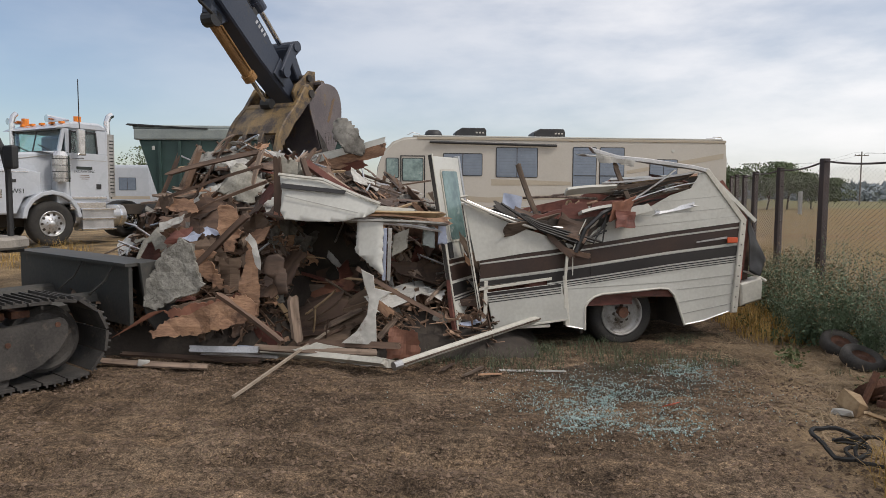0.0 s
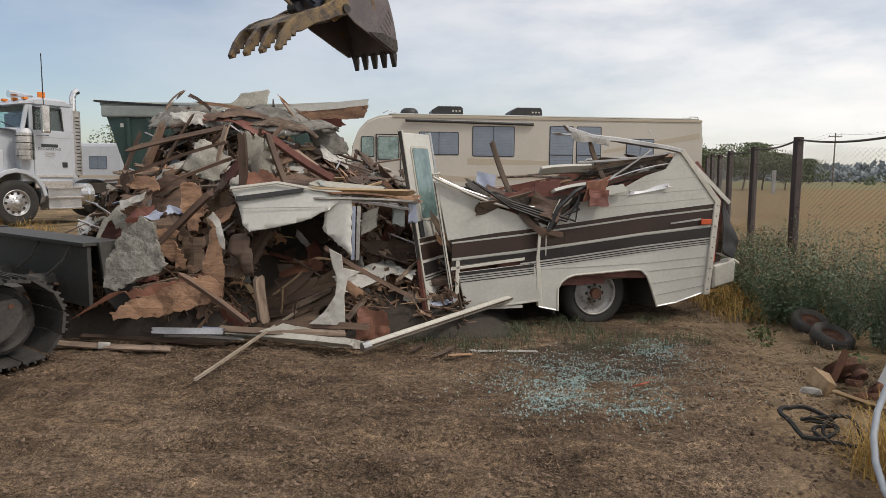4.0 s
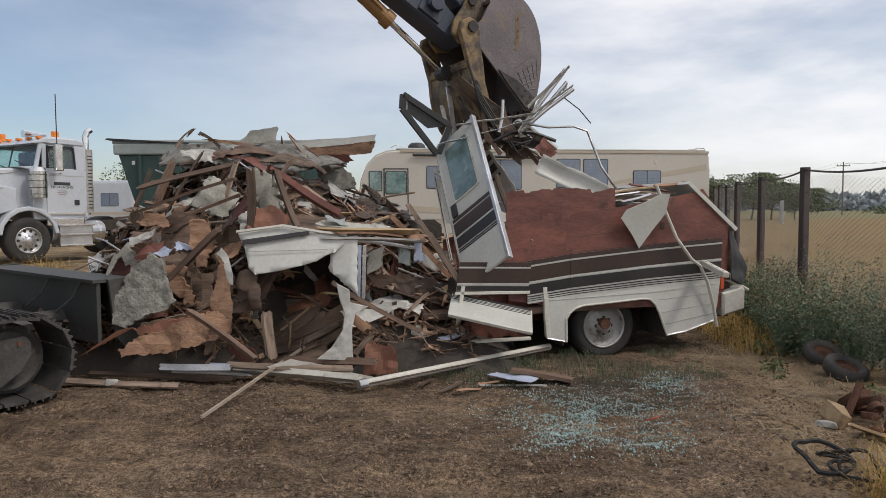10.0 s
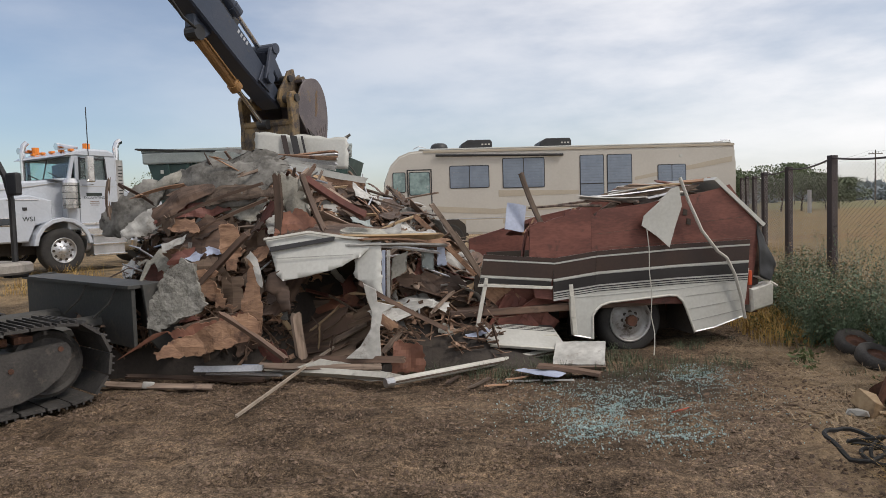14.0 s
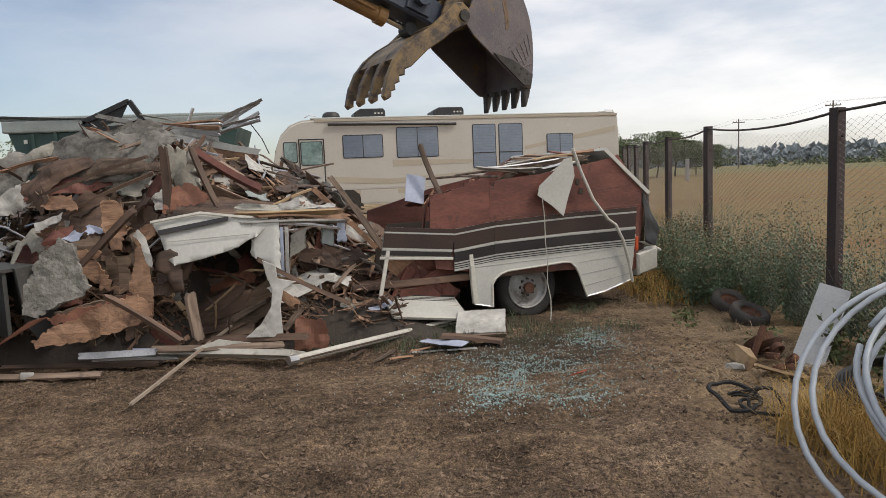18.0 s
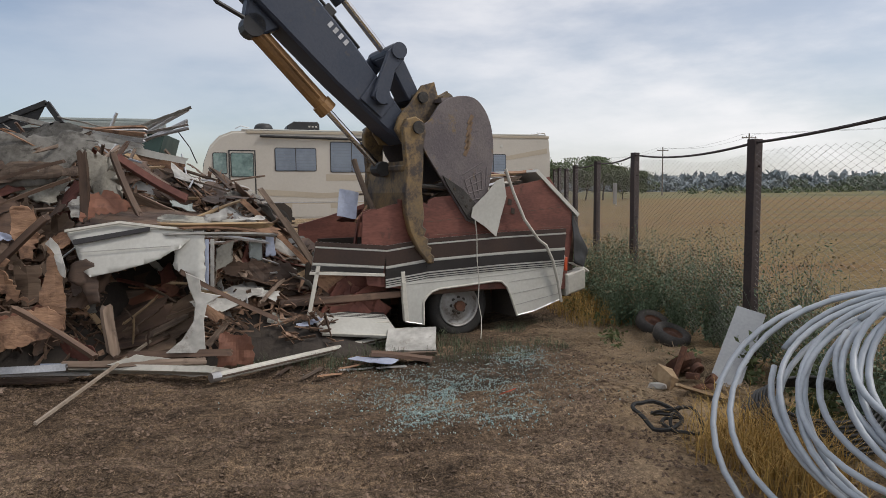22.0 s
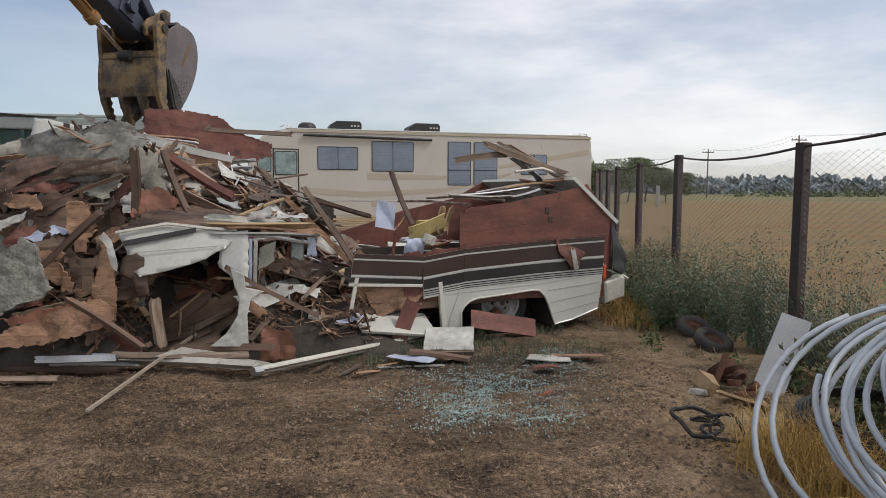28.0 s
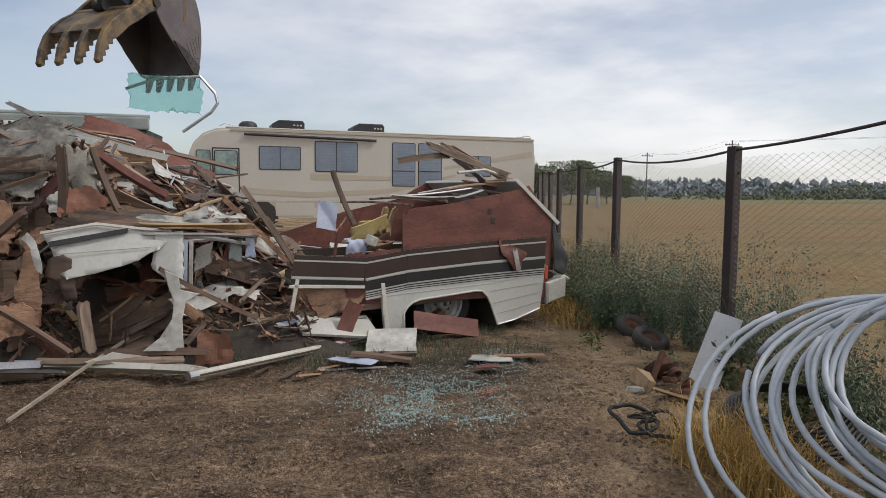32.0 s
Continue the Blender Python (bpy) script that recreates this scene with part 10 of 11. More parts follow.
def motions():
    key_excavator()
    END = 32.0
    SUNK = WM @ pose(0, 0, -0.145, 0, -1.4, 0) @ WM.inverted()
    # load set down at the start: slabs and the roof edge sink onto the heap
    def sink(ob, base, shift, later=()):
        x, y, z, rx, ry, rz = base
        if shift[1] < 0:
            f = lambda u: pose(x + shift[0] * u, y, z + shift[1] * u, rx, ry + shift[2] * u, rz)
            early = [(0, f(1)), (1.0, f(0.95)), (1.9, f(0.8)), (2.4, f(0.25)), (2.8, f(0))]
        else:
            early = None
        walk(ob, (early or [(0, pose(x + shift[0], y, z + shift[1], rx, ry + shift[2], rz)), (0.5, pose(x + 0.6 * shift[0], y, z + 0.55 * shift[1], rx, ry + 0.6 * shift[2], rz)), (1.0, pose(x + 0.2 * shift[0], y, z + 0.25 * shift[1], rx, ry, rz)), (1.6, pose(*base)), (2.6, pose(*base))]) + ([(11.6, pose(*base))] if later else []) + [(t, pose(*b)) for t, b in later] + [(END, pose(*(later[-1][1] if later else base)))])
    sink(top_slab, (-2.25, 8.0, 2.14, -52, 5, 4), (0.1, -0.34, 10), [(12.0, (-2.62, 8.0, 2.26, -26, 3, 4)), (12.5, (-2.72, 7.8, 2.16, -24, -3, 4)), (13.0, (-2.88, 7.15, 1.86, -14, -12, 4)), (13.8, (-2.92, 7.05, 1.79, -10, -14, 4))])
    sink(round_slab, (-1.32, 8.2, 2.0, -15, 30, 0), (-0.1, 0.30, 20), [(12.4, (-1.45, 8.2, 1.85, -25, 36, 0)), (13, (-1.7, 8.2, 1.7, -35, 30, 0))])
    sink(cap_sheet, (-2.25, 8.2, 2.43, -25, -6, 0), (0.1, -0.55, 12), [(12.3, (-2.7, 8.1, 2.38, -30, -20, 0)), (13, (-3.45, 7.9, 1.95, -35, -30, 0))])
    g0, g1 = pose(-1.16, 8.3, 2.33, 0, -4, 0), pose(-1.6, 8.5, 1.95, 0, 14, 0)
    walk(beam, [(0, pose(-1.3, 8.4, 2.12, 0, -14, 0)), (1.2, pose(-1.3, 8.35, 2.16, 0, -16, 0)), (2.0, pose(-1.25, 8.3, 2.27, 0, -20, 0)), (2.5, pose(-1.33, 8.3, 2.65, 0, -18, 0)), (3.0, pose(-1.30, 8.3, 2.53, 0, -14, 0)), (3.35, pose(-1.2, 8.3, 2.36, 0, -6, 0)), (3.6, g0), (11.6, g0), (12.2, pose(-1.2, 8.4, 2.2, 0, 8, 0)), (13, g1), (END, g1)])
    n0, n1 = pose(-2.75, 8.3, 1.95, 20, -20, 10), pose(-2.5, 8.2, 1.92, 40, 12, -10)
    walk(twisted, [(0, n0), (1.8, n0), (2.2, pose(-2.95, 8.1, 2.25, 0, -10, 0)), (2.5, pose(-2.98, 8.0, 2.53, 0, 0, 0)), (3.0, pose(-2.90, 8.0, 2.46, 0, 0, 0)), (3.25, pose(-2.75, 8.1, 2.2, 10, 8, 0)), (3.5, n1), (END, n1)])
    # the hanging panel and its neighbours sag as the door comes away
    a0 = awn.matrix_basis.copy()
    tip = lambda dx, dz, ry: pose(dx, 0, dz) @ a0 @ Matrix.Rotation(radians(ry), 4, "Y")
    walk(awn, [(0, tip(0.105, 0.42, 15)), (1.5, tip(0.105, 0.42, 15)), (2.0, tip(0.08, 0.32, 8)), (2.5, tip(0.05, 0.20, 0)), (8.6, tip(0.05, 0.20, 0)), (10.0, tip(0.03, 0.13, 0)), (12.0, tip(0.02, 0.095, 0)), (14.5, tip(0.02, 0.09, 0)), (16.5, tip(0.015, 0.06, -1)), (24.5, tip(0.005, 0.03, -2)), (27.0, tip(0.0, 0.0, -3)), (END, tip(0.0, 0.0, -3))])
    for ob, dx, dz, ry in SAGS:
        m = ob.matrix_basis.copy()
        row = lambda u: Matrix.Translation((dx * u, 0, dz * u)) @ m @ Matrix.Rotation(radians(ry * u), 4, "Y")
        walk(ob, [(0, row(1)), (8.8, row(1)), (9.8, row(0.75)), (12.0, row(0.45)), (16.5, row(0.25)), (24.5, row(0.1)), (27.0, row(0)), (END, row(0))])
    # entry door: pushed over, then dragged up and across
    d0 = pose(0.037, 6.87, 0.14, -9.3, -1, 66)
    walk(entry, [(0, d0), (6.3, d0), (7.0, pose(0.045, 6.76, 0.09, -3, 10, 58)), (7.5, pose(0.07, 6.74, 0.10, 3, 12, 57)), (8.0, pose(0.105, 6.70, 0.146, -8, 21, 55)), (8.5, pose(0.12, 6.70, 0.24, -14, 25, 49)), (9.0, pose(0.135, 6.72, 0.41, -18, 27, 43)), (9.5, pose(0.22, 6.80, 0.58, -16, 8, 42)),
                 (10.0, pose(0.41, 6.751, 0.936, -19.616, -32.674, -40.257)), (10.5, pose(0.42, 7.9, 1.05, 10, -24, 14)), (11.0, pose(0.174, 9.2, 1.304, 44, -20, -12)), (11.5, hang((-0.45, 9.4, 1.45), (-1.65, 10.2, 3.1), 22)), (12.0, hang((-1.45, 10.1, 2.18), (-3.1, 10.7, 3.3), 30)), (12.5, hang((-2.0, 10.4, 1.5), (-3.2, 10.5, 2.1), 30)), (13.0, hang((-1.9, 10.6, 0.9), (-3.3, 10.6, 1.2), 30)), (END, hang((-1.9, 10.6, 0.9), (-3.3, 10.6, 1.2), 30))])
    j0 = wreck_pose(1.38, 0.02, 1.22)
    walk(roof_junk, [(0, j0), (6.6, j0), (7.4, wreck_pose(1.40, 0.02, 1.17)), (8.2, wreck_pose(1.42, 0.02, 1.16)), (9.0, wreck_pose(1.40, 0.02, 1.27, 0, 10, 0)), (9.5, carried(9.5, 0.52, -0.25, -1.30, 0, 16, 12)), (10, carried(10, 0.45, -0.25, -1.10, 0, 40, 15)), (11, carried(11, 0.4, -0.2, -1.05, 0, 52, 25)), (12, carried(12, 0.4, -0.2, -1.1, 0, 48, 35)), (12.6, pose(-2.9, 10.4, 2.25, 0, 30, 20)), (13.1, pose(-2.9, 10.4, 1.75, 0, 15, 10)), (END, pose(-2.9, 10.4, 1.70, 0, 15, 10))])
    # the body rocks while the bucket leans on it and lifts the skin; rise of its rear end at each time
    ROCK = ((0, 0.04), (1.5, 0.04), (3.0, 0.02), (5.0, 0.0), (6.0, -0.02), (6.5, -0.05), (7.5, -0.09), (8.0, -0.09), (8.5, -0.045), (9.0, 0.03), (10.0, 0.05), (11.0, 0.02), (12.0, 0.0))

    def tilt(rise):
        return WM @ pose(0.3, 0, 0.2) @ Matrix.Rotation(-rise / 3.1, 4, "Y") @ pose(-0.3, 0, -0.2) @ WM.inverted()

    def shaken(ob, rows, until):
        """Rows of a thing that stays on the rocking body until it comes loose."""
        m = rows[0][1]
        walk(ob, [(t, tilt(u) @ m) for t, u in ROCK if t < until] + [(t, p) for t, p in rows if t >= until])

    # white side sheets
    f0 = front_skin.matrix_basis.copy()
    shaken(front_skin, [(0, f0), (6.6, f0), (7.1, wreck_pose(0.90, 0.0, 1.19, -22, 4, 0)), (7.5, wreck_pose(0.90, -0.12, 1.12, -52, 6, 0)), (8.0, wreck_pose(0.90, -0.22, 1.02, -76, 6, 0)), (8.6, wreck_pose(0.90, -0.5, 1.06, -70, 10, 6)), (9.0, hang((0.42, 7.65, 1.0), (0.60, 8.1, 1.9), 46)), (9.5, hang((0.38, 8.0, 1.25), (0.56, 8.4, 2.1), 40)), (10.0, hang((0.44, 8.5, 1.6), (0.40, 8.8, 2.5), 26)), (10.5, hang((0.22, 8.75, 2.0), (-0.15, 9.1, 2.9), 20)), (11, hang((-0.3, 9.25, 2.2), (-0.85, 9.5, 3.0), 22)), (11.5, hang((-1.05, 10.0, 2.3), (-1.6, 10.3, 3.1), 26)), (12.0, hang((-2.4, 10.35, 2.7), (-3.2, 10.4, 3.2), 34)), (12.5, pose(-2.7, 10.6, 1.7, -35, -30, 30)), (13, pose(-2.7, 10.6, 1.3, -50, -10, 20)), (END, pose(-2.7, 10.6, 1.3, -50, -10, 20))], 6.6)
    v0 = wreck_pose(1.7, -1.2, 0.85, 84, 0, 0)
    walk(striped, [(0, v0), (8.8, v0), (9.6, pose(0.7, 8.6, 1.6, 60, 50, 10)), (10.5, pose(0.35, 9.0, 2.2, 40, 60, 15)), (11.2, pose(-0.6, 9.6, 2.4, 30, 58, 20)), (12.0, pose(-2.4, 10.6, 2.6, 10, 40, 20)), (12.6, pose(-2.5, 10.2, 1.7, -30, 10, 10)), (13.3, pose(-2.35, 9.6, 1.8, -30, 4, 8)), (14.0, pose(-2.22, 9.0, 2.38, -8, 4, 6)), (14.5, pose(-2.35, 9.0, 2.34, -6, 6, 5)), (15.2, pose(-2.7, 9.3, 1.95, -40, 8, 5)), (16.0, pose(-3.0, 9.8, 1.3, -70, 4, 0)), (27.0, pose(-3.0, 9.8, 1.3, -70, 4, 0)), (27.6, pose(-3.05, 9.2, 1.9, -45, 6, 0)), (28.2, pose(-3.05, 8.8, 2.16, -22, 6, 0)), (END, pose(-3.05, 8.8, 2.14, -24, 6, 0))])
    r0 = rear_skin.matrix_basis.copy()
    shaken(rear_skin, [(0, r0), (8.6, r0), (9.1, wreck_pose(2.35, 0.06, 1.33, 0, 2, 0)), (9.5, wreck_pose(2.12, 0.06, 1.40, 0, 11, 0)), (9.75, wreck_pose(2.15, -0.10, 1.35, -40, 10, 0)), (10.0, wreck_pose(2.2, -0.55, 1.20, -78, 6, 0)), (10.5, wreck_pose(2.3, -1.1, 0.85, -86, 3, 0)), (END, wreck_pose(2.3, -1.1, 0.85, -86, 3, 0))], 8.6)
    t0 = wreck_pose(2.1, -0.08, 1.30, 0, 5, 0)
    shaken(torn_strip, [(0, t0), (8.8, t0), (9.5, aim((1.32, 7.35, 1.98), (2.09, 7.35, 1.62), 180)), (10.0, aim((1.0, 7.6, 2.05), (1.78, 7.6, 1.68), 176)), (10.5, aim((0.86, 8.3, 2.10), (1.61, 8.3, 1.63), 170)), (11, aim((0.50, 8.9, 2.43), (1.30, 8.9, 2.10), 166)), (11.5, aim((-0.80, 9.5, 2.53), (0.02, 9.5, 2.24), 162)), (12, aim((-2.04, 10.3, 2.80), (-1.25, 10.3, 2.36), 160)), (12.5, aim((-2.6, 10.4, 2.0), (-1.8, 10.4, 1.8), 140)), (13.1, aim((-2.7, 10.4, 1.4), (-1.9, 10.4, 1.3), 120)), (END, aim((-2.7, 10.4, 1.4), (-1.9, 10.4, 1.3), 120))], 8.8)
    y0 = wreck_pose(2.4, -0.4, 1.2)
    walk(bent_tube, [(0, y0), (8.8, y0), (9.5, pose(1.35, 7.6, 2.0, 0, 30, 0)), (10, pose(1.15, 7.8, 2.45)), (10.5, pose(0.95, 8.4, 2.50)), (11, pose(0.38, 9.0, 2.62, 0, 4, 0)), (11.5, pose(-0.62, 9.6, 2.75, 0, 6, 0)), (12, pose(-1.95, 10.4, 2.9, 0, 10, 0)), (12.5, pose(-2.3, 10.4, 2.0, 0, 40, 0)), (13.1, pose(-2.3, 10.4, 1.5, 20, 60, 0)), (END, pose(-2.3, 10.4, 1.5, 20, 60, 0))])
    fl0, fl1 = wreck_pose(2.45, -0.06, 1.25, 0, 0, 0), wreck_pose(2.37, 0.06, 1.315, 0, 0, 0)
    shaken(flap, [(0, fl0), (9.2, fl0), (9.8, wreck_pose(2.4, 0.08, 1.40, 10, 20, 0)), (10.6, fl1), (21.5, fl1), (23, wreck_pose(2.42, 0.05, 1.20, 6, -14, 8)), (24.5, wreck_pose(2.5, 0.05, 1.12, 6, -20, 8)), (25.2, wreck_pose(2.55, -0.25, 1.25, 20, -60, 8)), (26.0, wreck_pose(2.5, -0.55, 0.6, 70, -120, 4)), (END, wreck_pose(2.5, -0.55, 0.6, 70, -120, 4))], 9.2)
    ts0, ts1 = wreck_pose(2.62, -0.16, 1.10), wreck_pose(2.62, 0.05, 1.17)
    shaken(trim_strip, [(0, ts0), (9.4, ts0), (10.0, ts1), (24.5, ts1), (25.3, wreck_pose(2.7, -0.3, 1.25, 0, -10, 0)), (26.2, wreck_pose(2.6, -0.6, 0.75, 40, -6, 0)), (END, wreck_pose(2.6, -0.6, 0.75, 40, -6, 0))], 9.4)
    c0, c1 = wreck_pose(1.80, -0.55, 1.05, 0, 80, 0), wreck_pose(2.19, 0.06, 1.30)
    walk(cord, [(0, c0), (9.6, c0), (10.6, wreck_pose(1.9, 0.06, 1.3)), (11.2, c1), (24.5, c1), (25.6, wreck_pose(1.62, 0.02, 0.75, 0, 20, 0)), (END, wreck_pose(1.62, -0.05, 0.70, 0, 20, 0))])
    x0, x1 = wreck_pose(2.7, -0.5, 0.9, 10, 0, 0), wreck_pose(2.86, 0.03, 0.88, 8, 22, 0)
    walk(red_flap, [(0, x0), (25.0, x0), (25.6, wreck_pose(2.8, -0.2, 1.45, 10, 30, 0)), (26.2, x1), (END, x1)])
    b0 = front_belt.matrix_basis.copy()
    b1 = b0 @ Matrix.Rotation(radians(10.9), 4, "Y")
    b2 = SUNK @ b1
    shaken(front_belt, [(0, b0), (6.8, b0), (7.5, b0 @ pose(0, 0, 0, 0, 0, -9)), (8.2, b0 @ pose(0, 0, 0, 0, 0, -13)), (9.2, b0 @ pose(0, 0, 0, 0, 2, -12)), (10.0, b0 @ pose(0, -0.02, 0.0, 0, 7, 0)), (10.8, b1), (24.6, b1), (25.6, WM @ pose(0, 0, -0.05) @ WM.inverted() @ b1), (26.5, b2), (END, b2)], 6.8)
    l0, l1 = wreck_pose(1.55, -0.06, 0.72), wreck_pose(1.55, -0.06, 1.16)
    walk(lifted_wall, [(0, l0), (9.1, l0), (9.6, wreck_pose(1.55, -0.05, 1.40)), (10.0, wreck_pose(1.55, -0.05, 1.51)), (11.0, wreck_pose(1.55, -0.05, 1.52)), (11.4, wreck_pose(1.55, -0.05, 1.44)), (12.0, l1), (24.6, l1), (25.4, l0), (END, l0)])
    swing = lambda a: pose(0.57, 0, 0.53) @ Matrix.Rotation(radians(a), 4, "Y") @ pose(-0.57, 0, -0.53)
    walk(roof_edge, [(0, swing(0)), (6.5, swing(0)), (7.4, swing(-10)), (END, swing(-10))])
    # the rear length of the belt drops when the upper skin goes; the body sinks when the roof is torn off
    k0 = rear_belt.matrix_basis.copy()
    k1 = k0 @ Matrix.Rotation(radians(4.6), 4, "Y")
    walk(rear_belt, [(0, k0), (9.2, k0), (10.0, k0 @ Matrix.Rotation(radians(2.5), 4, "Y")), (10.8, k1), (END, k1)])
    w0 = WK.matrix_basis.copy()
    walk(WK, [(t, tilt(u) @ w0) for t, u in ROCK] + [(24.6, w0), (25.6, WM @ pose(0, 0, -0.05)), (26.5, SUNK @ w0), (END, SUNK @ w0)])
    for ob in (road_wheel, inner_tyre):
        m = ob.matrix_basis.copy()
        up = pose(0.06, 0.02, 0.12) @ m
        walk(ob, [(t, (tilt(u) @ w0).inverted() @ w0 @ m) for t, u in ROCK] + [(24.6, m), (26.5, up), (END, up)])
    h0 = wreck_pose(0.955, 0.014, 0.445, 0, -4.5, 0)
    h1 = wreck_pose(0.82, 0.02, 0.255, -62, 8, 0)
    shaken(hatch, [(0, h0), (9.0, h0), (9.4, wreck_pose(0.98, 0.06, 0.44, -8, 14, 0)), (10.0, pose(0.433, 6.6, 0.553, -66.149, 10.857, -10.734)), (10.5, pose(0.433, 6.6, 0.553, -66.149, 10.857, -10.734)), (11.2, pose(0.298, 6.599, 0.712, -81.642, 28.43, -14.885)), (12.0, h1), (END, h1)], 9.0)
    y1 = pose(1.03, 6.55, 0.11, -66, -2, -14)
    walk(cream, [(0, wreck_pose(1.0, -0.30, 0.50, -20, 0, 0)), (10.2, wreck_pose(1.0, -0.30, 0.50, -20, 0, 0)), (10.5, wreck_pose(1.15, 0.2, 0.5, -30, 20, 0)), (10.8, y1), (END, y1)])
    p0, p1 = aim((-0.60, 5.80, 0.09), (1.10, 7.20, 0.38)), aim((-0.60, 5.80, 0.08), (0.95, 7.0, 0.07))
    walk(pole, [(0, p0), (9.4, p0), (10.2, p1), (END, p1)])
    u0, u1 = pose(1.14, 7.28, 1.34, 0, 78, 12), pose(0.60, 6.05, 0.05, 84, 3, -28)
    walk(blue, [(0, pose(1.2, 7.45, 1.30, 10, 40, 12)), (5.6, pose(1.2, 7.45, 1.30, 10, 40, 12)), (6.0, u0), (6.3, pose(0.95, 6.9, 0.95, 20, 80, 10)), (6.6, pose(0.66, 6.4, 0.30, 40, 60, 0)), (6.9, u1), (END, u1)])
    walk(wet_board, [(0, pose(1.0, 7.3, 1.28, 60, 10, 0)), (6.1, pose(1.0, 7.3, 1.28, 60, 10, 0)), (6.6, pose(0.85, 6.6, 0.5, 70, 40, 0)), (7.0, pose(0.86, 6.10, 0.06, 85, 2, -16)), (END, pose(0.86, 6.10, 0.06, 85, 2, -16))])
    walk(thin_board, [(0, pose(0.9, 7.4, 1.26, 80, 0, 10)), (6.2, pose(0.9, 7.4, 1.26, 80, 0, 10)), (6.7, pose(0.6, 6.5, 0.5, 60, 40, 20)), (7.1, pose(0.42, 5.95, 0.05, 80, 2, 58)), (END, pose(0.42, 5.95, 0.05, 80, 2, 58))])
    # what drops out when the roof goes
    k0, k1 = wreck_pose(1.9, -0.5, 1.1, 0, 5, 0), wreck_pose(2.02, 0.16, 0.17, -24, 12, 0)
    walk(red_plank, [(0, k0), (24.9, k0), (25.4, wreck_pose(1.8, 0.25, 1.3, 0, 20, 0)), (26.0, wreck_pose(1.95, 0.3, 0.6, -30, 15, 0)), (26.4, k1), (END, k1)])
    q0, q1 = wreck_pose(1.0, -0.36, 0.55, 20, 0, 0), wreck_pose(0.88, -0.03, 0.52, -16, -22, 0)
    walk(ply_drop, [(0, q0), (25.0, q0), (26.3, wreck_pose(0.95, -0.2, 0.52, 0, -20, 0)), (27.0, q1), (END, q1)])
    e0, e1 = wreck_pose(0.9, -0.3, 0.5, 0, 30, 0), wreck_pose(0.92, 0.14, 0.26, -12, -68, 0)
    walk(red_drop, [(0, e0), (25.0, e0), (26.4, wreck_pose(0.9, 0.02, 0.42, 0, -50, 0)), (26.9, e1), (END, e1)])
    for ob, (x, y, rz), t in zip(far_bits, ((1.85, 5.93, -18), (2.15, 5.98, -22), (1.72, 5.6, -14)), (26.2, 26.4, 26.6)):
        s0 = wreck_pose(1.9, -0.7, 1.1, 60, 0, 0)
        walk(ob, [(0, s0), (25.2, s0), (t - 0.5, pose(x - 0.1, y + 0.7, 1.25, 40, 30, rz)), (t, pose(x, y, gz1(x, y) + 0.04, 86, 2, rz)), (END, pose(x, y, gz1(x, y) + 0.04, 86, 2, rz))])
    a0, a1 = wreck_pose(3.0, -0.35, 1.66, 0, 2, 4), wreck_pose(3.02, -0.30, 1.72, 0, 24, 4)
    walk(rafter, [(0, a0), (24.5, a0), (25.5, wreck_pose(3.0, -0.3, 1.70, 0, 12, 4)), (26.5, wreck_pose(2.95, -0.3, 1.8, 0, 30, 4)), (27.4, a1), (END, a1)])
    # frames and rails go over with the door and the white sheets
    w0 = wreck_pose(1.2, -0.8, 1.3, 60, 0, 0)
    walk(win_frame, [(0, w0), (8.8, w0), (9.5, carried(9.5, -0.25, -0.35, -1.15, 0, 50, 10)), (10, carried(10, -0.3, -0.35, -1.1, 0, 55, 15)), (11, carried(11, -0.3, -0.35, -1.0, 0, 50, 25)), (12, carried(12, -0.3, -0.4, -0.95, 0, 40, 40)), (12.6, pose(-3.1, 10.0, 2.6, 0, 20, 20)), (13, pose(-3.0, 10.0, 2.3, 0, 10, 10)), (14.0, pose(-3.0, 9.9, 2.3, 0, 10, 10)), (14.6, pose(-3.0, 9.7, 2.7, 0, 0, 5)), (15.6, pose(-3.09, 9.2, 2.52, 0, 0, 0)), (27.2, pose(-3.09, 9.2, 2.52, 0, 0, 0)), (27.8, pose(-3.4, 9.0, 2.1, 30, 10, 0)), (END, pose(-3.4, 9.0, 2.0, 30, 10, 0))])
    o0 = wreck_pose(1.7, -0.8, 1.3, 60, 0, 0)
    walk(rods, [(0, o0), (8.8, o0), (9.5, carried(9.5, 0.95, -0.2, -0.9, 0, -20, 10)), (10, carried(10, 0.95, -0.2, -0.85, 0, -22, 15)), (11, carried(11, 0.95, -0.2, -0.8, 0, -22, 25)), (12, carried(12, 0.9, -0.3, -0.85, 0, -20, 40)), (12.6, pose(-2.1, 9.8, 2.6, 0, -10, 20)), (13, pose(-2.1, 9.7, 2.3, 0, -4, 10)), (14.5, pose(-2.1, 9.7, 2.35, 0, -8, 10)), (15.5, pose(-1.75, 9.2, 2.36, 0, 0, 0)), (27.4, pose(-1.75, 9.2, 2.36, 0, 0, 0)), (28, pose(-1.6, 9.6, 1.9, 30, 20, 0)), (END, pose(-1.6, 9.6, 1.8, 30, 20, 0))])
    m0 = wreck_pose(1.6, -1.1, 1.2, 60, 0, 0)
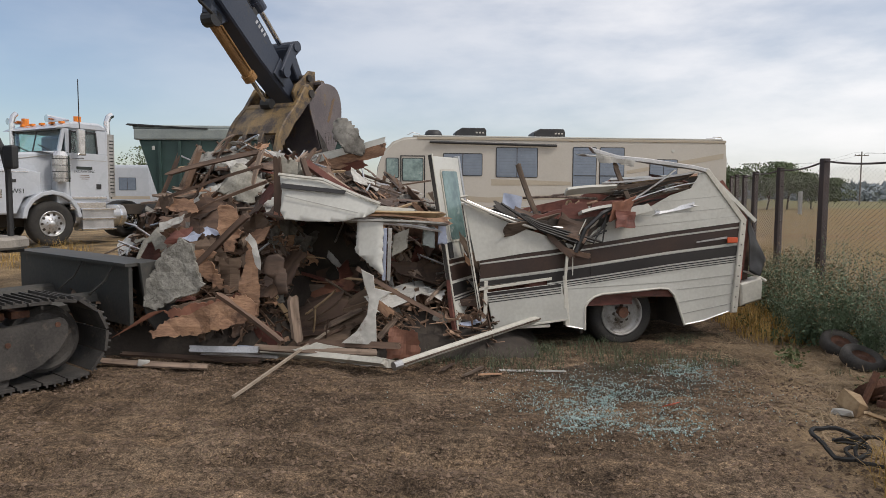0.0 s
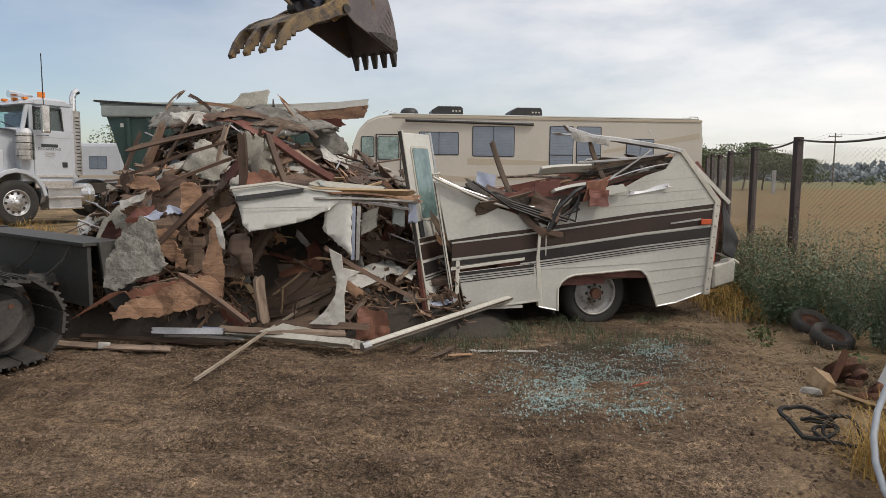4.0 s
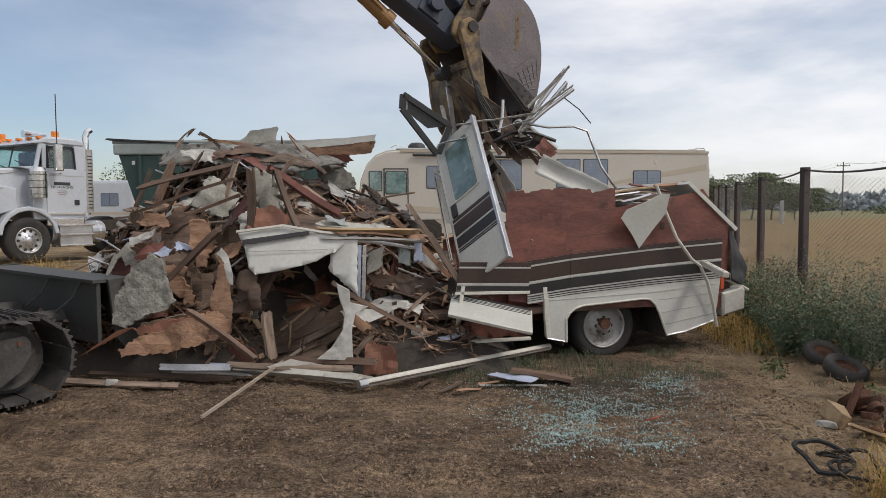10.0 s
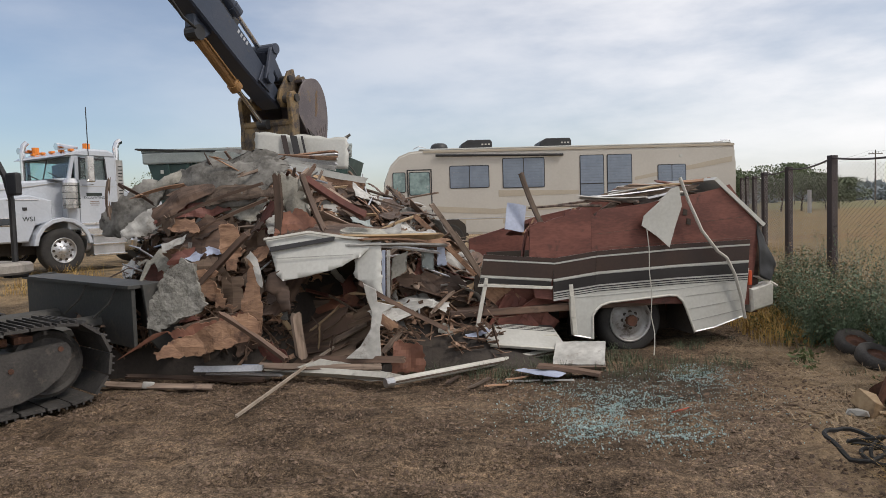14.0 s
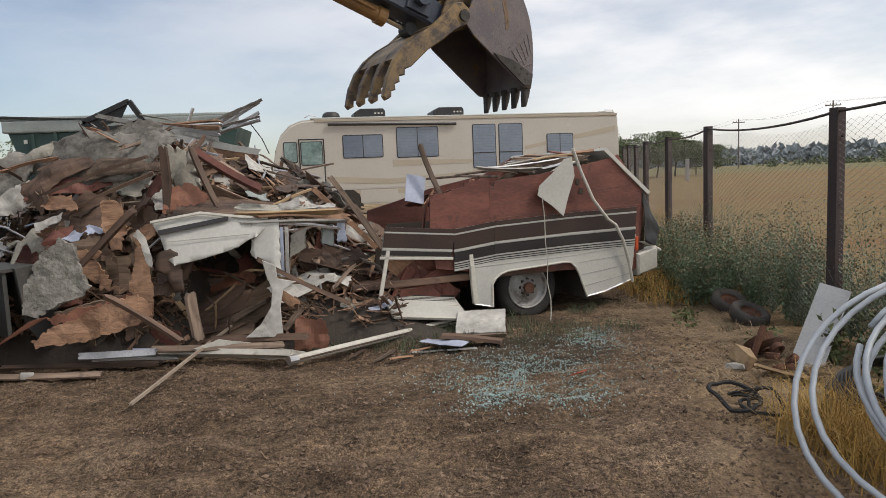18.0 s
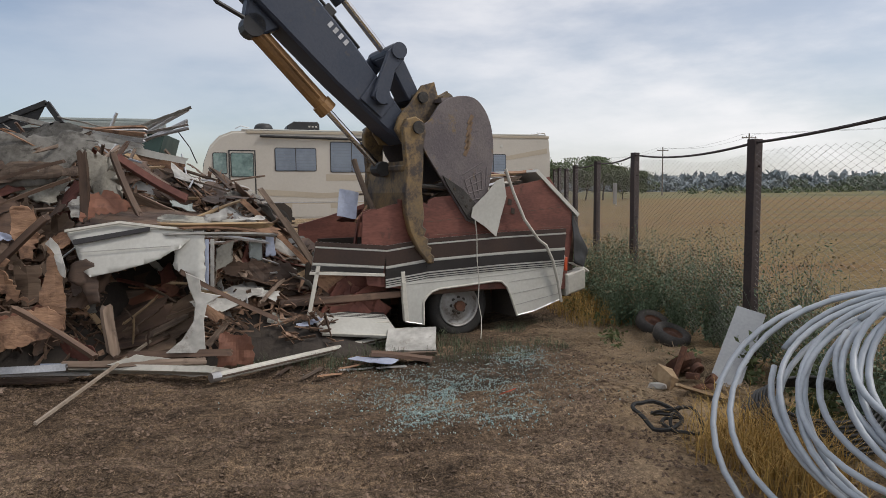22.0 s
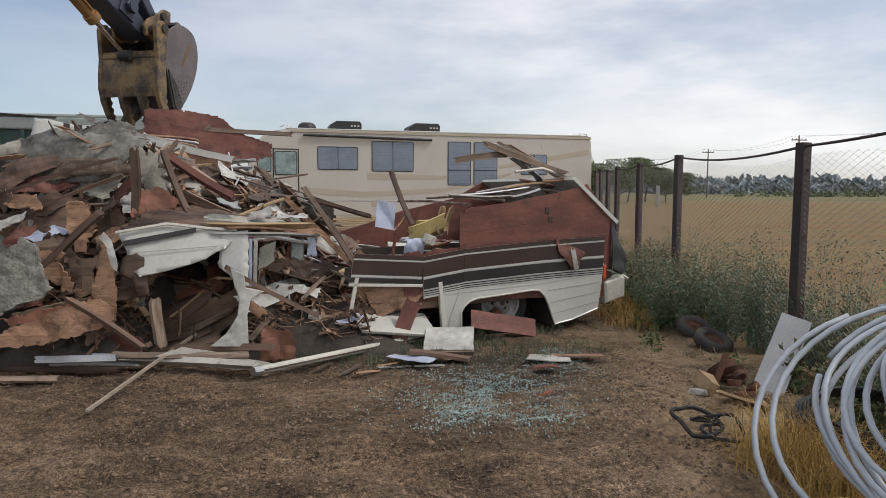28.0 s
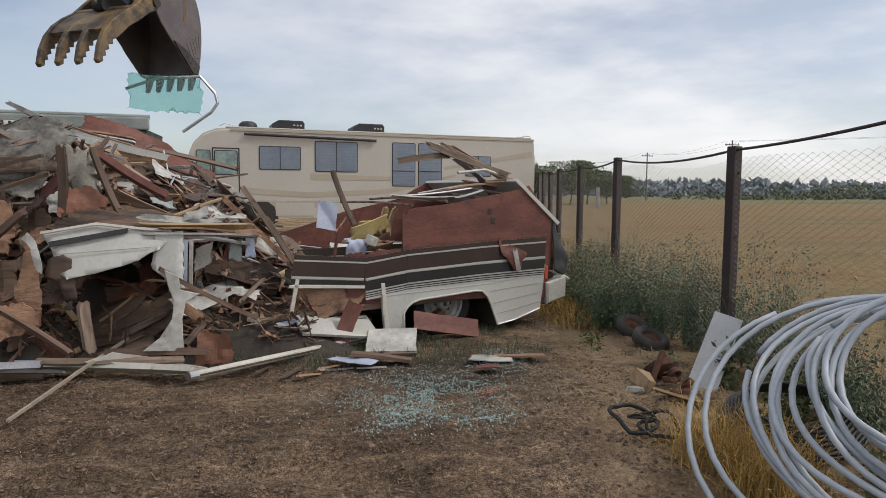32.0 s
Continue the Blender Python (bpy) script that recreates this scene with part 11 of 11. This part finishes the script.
    walk(trims, [(0, m0), (8.8, m0), (9.6, carried(9.6, 0.05, 0.35, -1.3, 0, 78, 10)), (11, carried(11, -0.25, 0.35, -1.3, 0, 66, 25)), (12, carried(12, 0.0, 0.2, -1.3, 0, 34, 30)), (12.6, pose(-2.5, 9.4, 2.35, 0, 6, 10)), (13, pose(-2.35, 8.7, 2.24, 0, 4, 5)), (15.5, pose(-2.45, 8.5, 2.27, 0, 6, 0)), (27.2, pose(-2.45, 8.5, 2.27, 0, 6, 0)), (28, pose(-2.5, 8.9, 2.22, 0, 14, 0)), (END, pose(-2.45, 8.9, 2.25, 0, 18, 0))])
    # front of the inner wall comes off with the roof
    i0 = wall_piece.matrix_basis.copy()
    walk(wall_piece, [(0, i0), (24.5, i0), (25.3, wreck_pose(1.3, -0.25, 1.5, 10, 10, 0)), (26.0, pose(0.9, 8.6, 2.1, 30, 20, 20)), (27.0, pose(-0.2, 9.7, 2.0, 50, 20, 20)), (28.0, pose(-1.9, 10.4, 1.6, 70, 10, 10)), (END, pose(-1.9, 10.4, 1.5, 70, 10, 10))])
    # red roof panel
    g0 = wreck_pose(2.0, -1.2, 1.25, 70, 0, 0)
    walk(roof_panel, [(0, g0), (24.5, g0), (25.5, wreck_pose(1.5, -0.9, 1.6, 40, 10, 0)), (26.5, aim((0.20, 8.9, 2.52), (1.85, 8.9, 2.08), 168)), (27.0, aim((-0.70, 9.5, 2.72), (0.95, 9.5, 2.06), 164)), (27.5, aim((-2.0, 10.0, 2.58), (-0.35, 10.0, 2.08), 164)), (28, aim((-2.70, 10.1, 2.45), (-1.12, 10.1, 2.12), 170)), (28.5, aim((-2.76, 10.1, 2.44), (-1.12, 10.1, 2.08), 168)), (29, aim((-2.70, 9.9, 2.08), (-1.0, 9.9, 1.80), 125)), (29.5, aim((-2.6, 9.8, 2.10), (-0.95, 9.8, 1.74), 128)), (30, aim((-2.38, 9.8, 2.16), (-0.82, 9.8, 1.66), 134)), (31, aim((-2.40, 9.8, 2.24), (-0.92, 9.8, 1.82), 160)), (31.5, aim((-2.5, 9.8, 2.30), (-0.92, 9.8, 1.80), 150)), (END, aim((-2.62, 9.8, 2.36), (-0.95, 9.8, 1.74), 136))])
    q0 = wreck_pose(2.2, -1.3, 0.9, 70, 0, 0)
    q1 = aim((-1.2, 11.0, 0.9), (0.2, 11.0, 0.6), 60)
    walk(roof_beam_long, [(0, q0), (24.5, q0), (25.5, aim((1.6, 8.4, 1.7), (2.9, 8.4, 1.3), 90)), (26.5, aim((1.68, 8.8, 2.07), (2.77, 8.8, 1.38), 90)), (27.0, aim((0.785, 9.3, 2.18), (1.96, 9.3, 1.41), 90)), (27.5, aim((-0.15, 9.8, 2.10), (0.95, 9.8, 1.40), 90)), (28.0, aim((-0.9, 10.5, 1.6), (0.4, 10.5, 1.2), 80)), (28.4, q1), (END, q1)])
    n0 = pose(-2.0, 10.4, 1.55, -70, 0, 10)
    walk(pane, [(0, n0), (29.5, n0), (30.2, pose(-2.2, 10.5, 1.9, -40, 6, 10)), (30.6, pose(-2.15, 10.45, 2.1, -30, 20, 6)), (31.0, pose(-2.12, 10.4, 2.50, -24, 24, 6)), (31.5, pose(-1.95, 10.4, 2.86, -12, 10, 6)), (32.0, pose(-1.60, 10.4, 2.92, -8, 3, 4))])


motions()
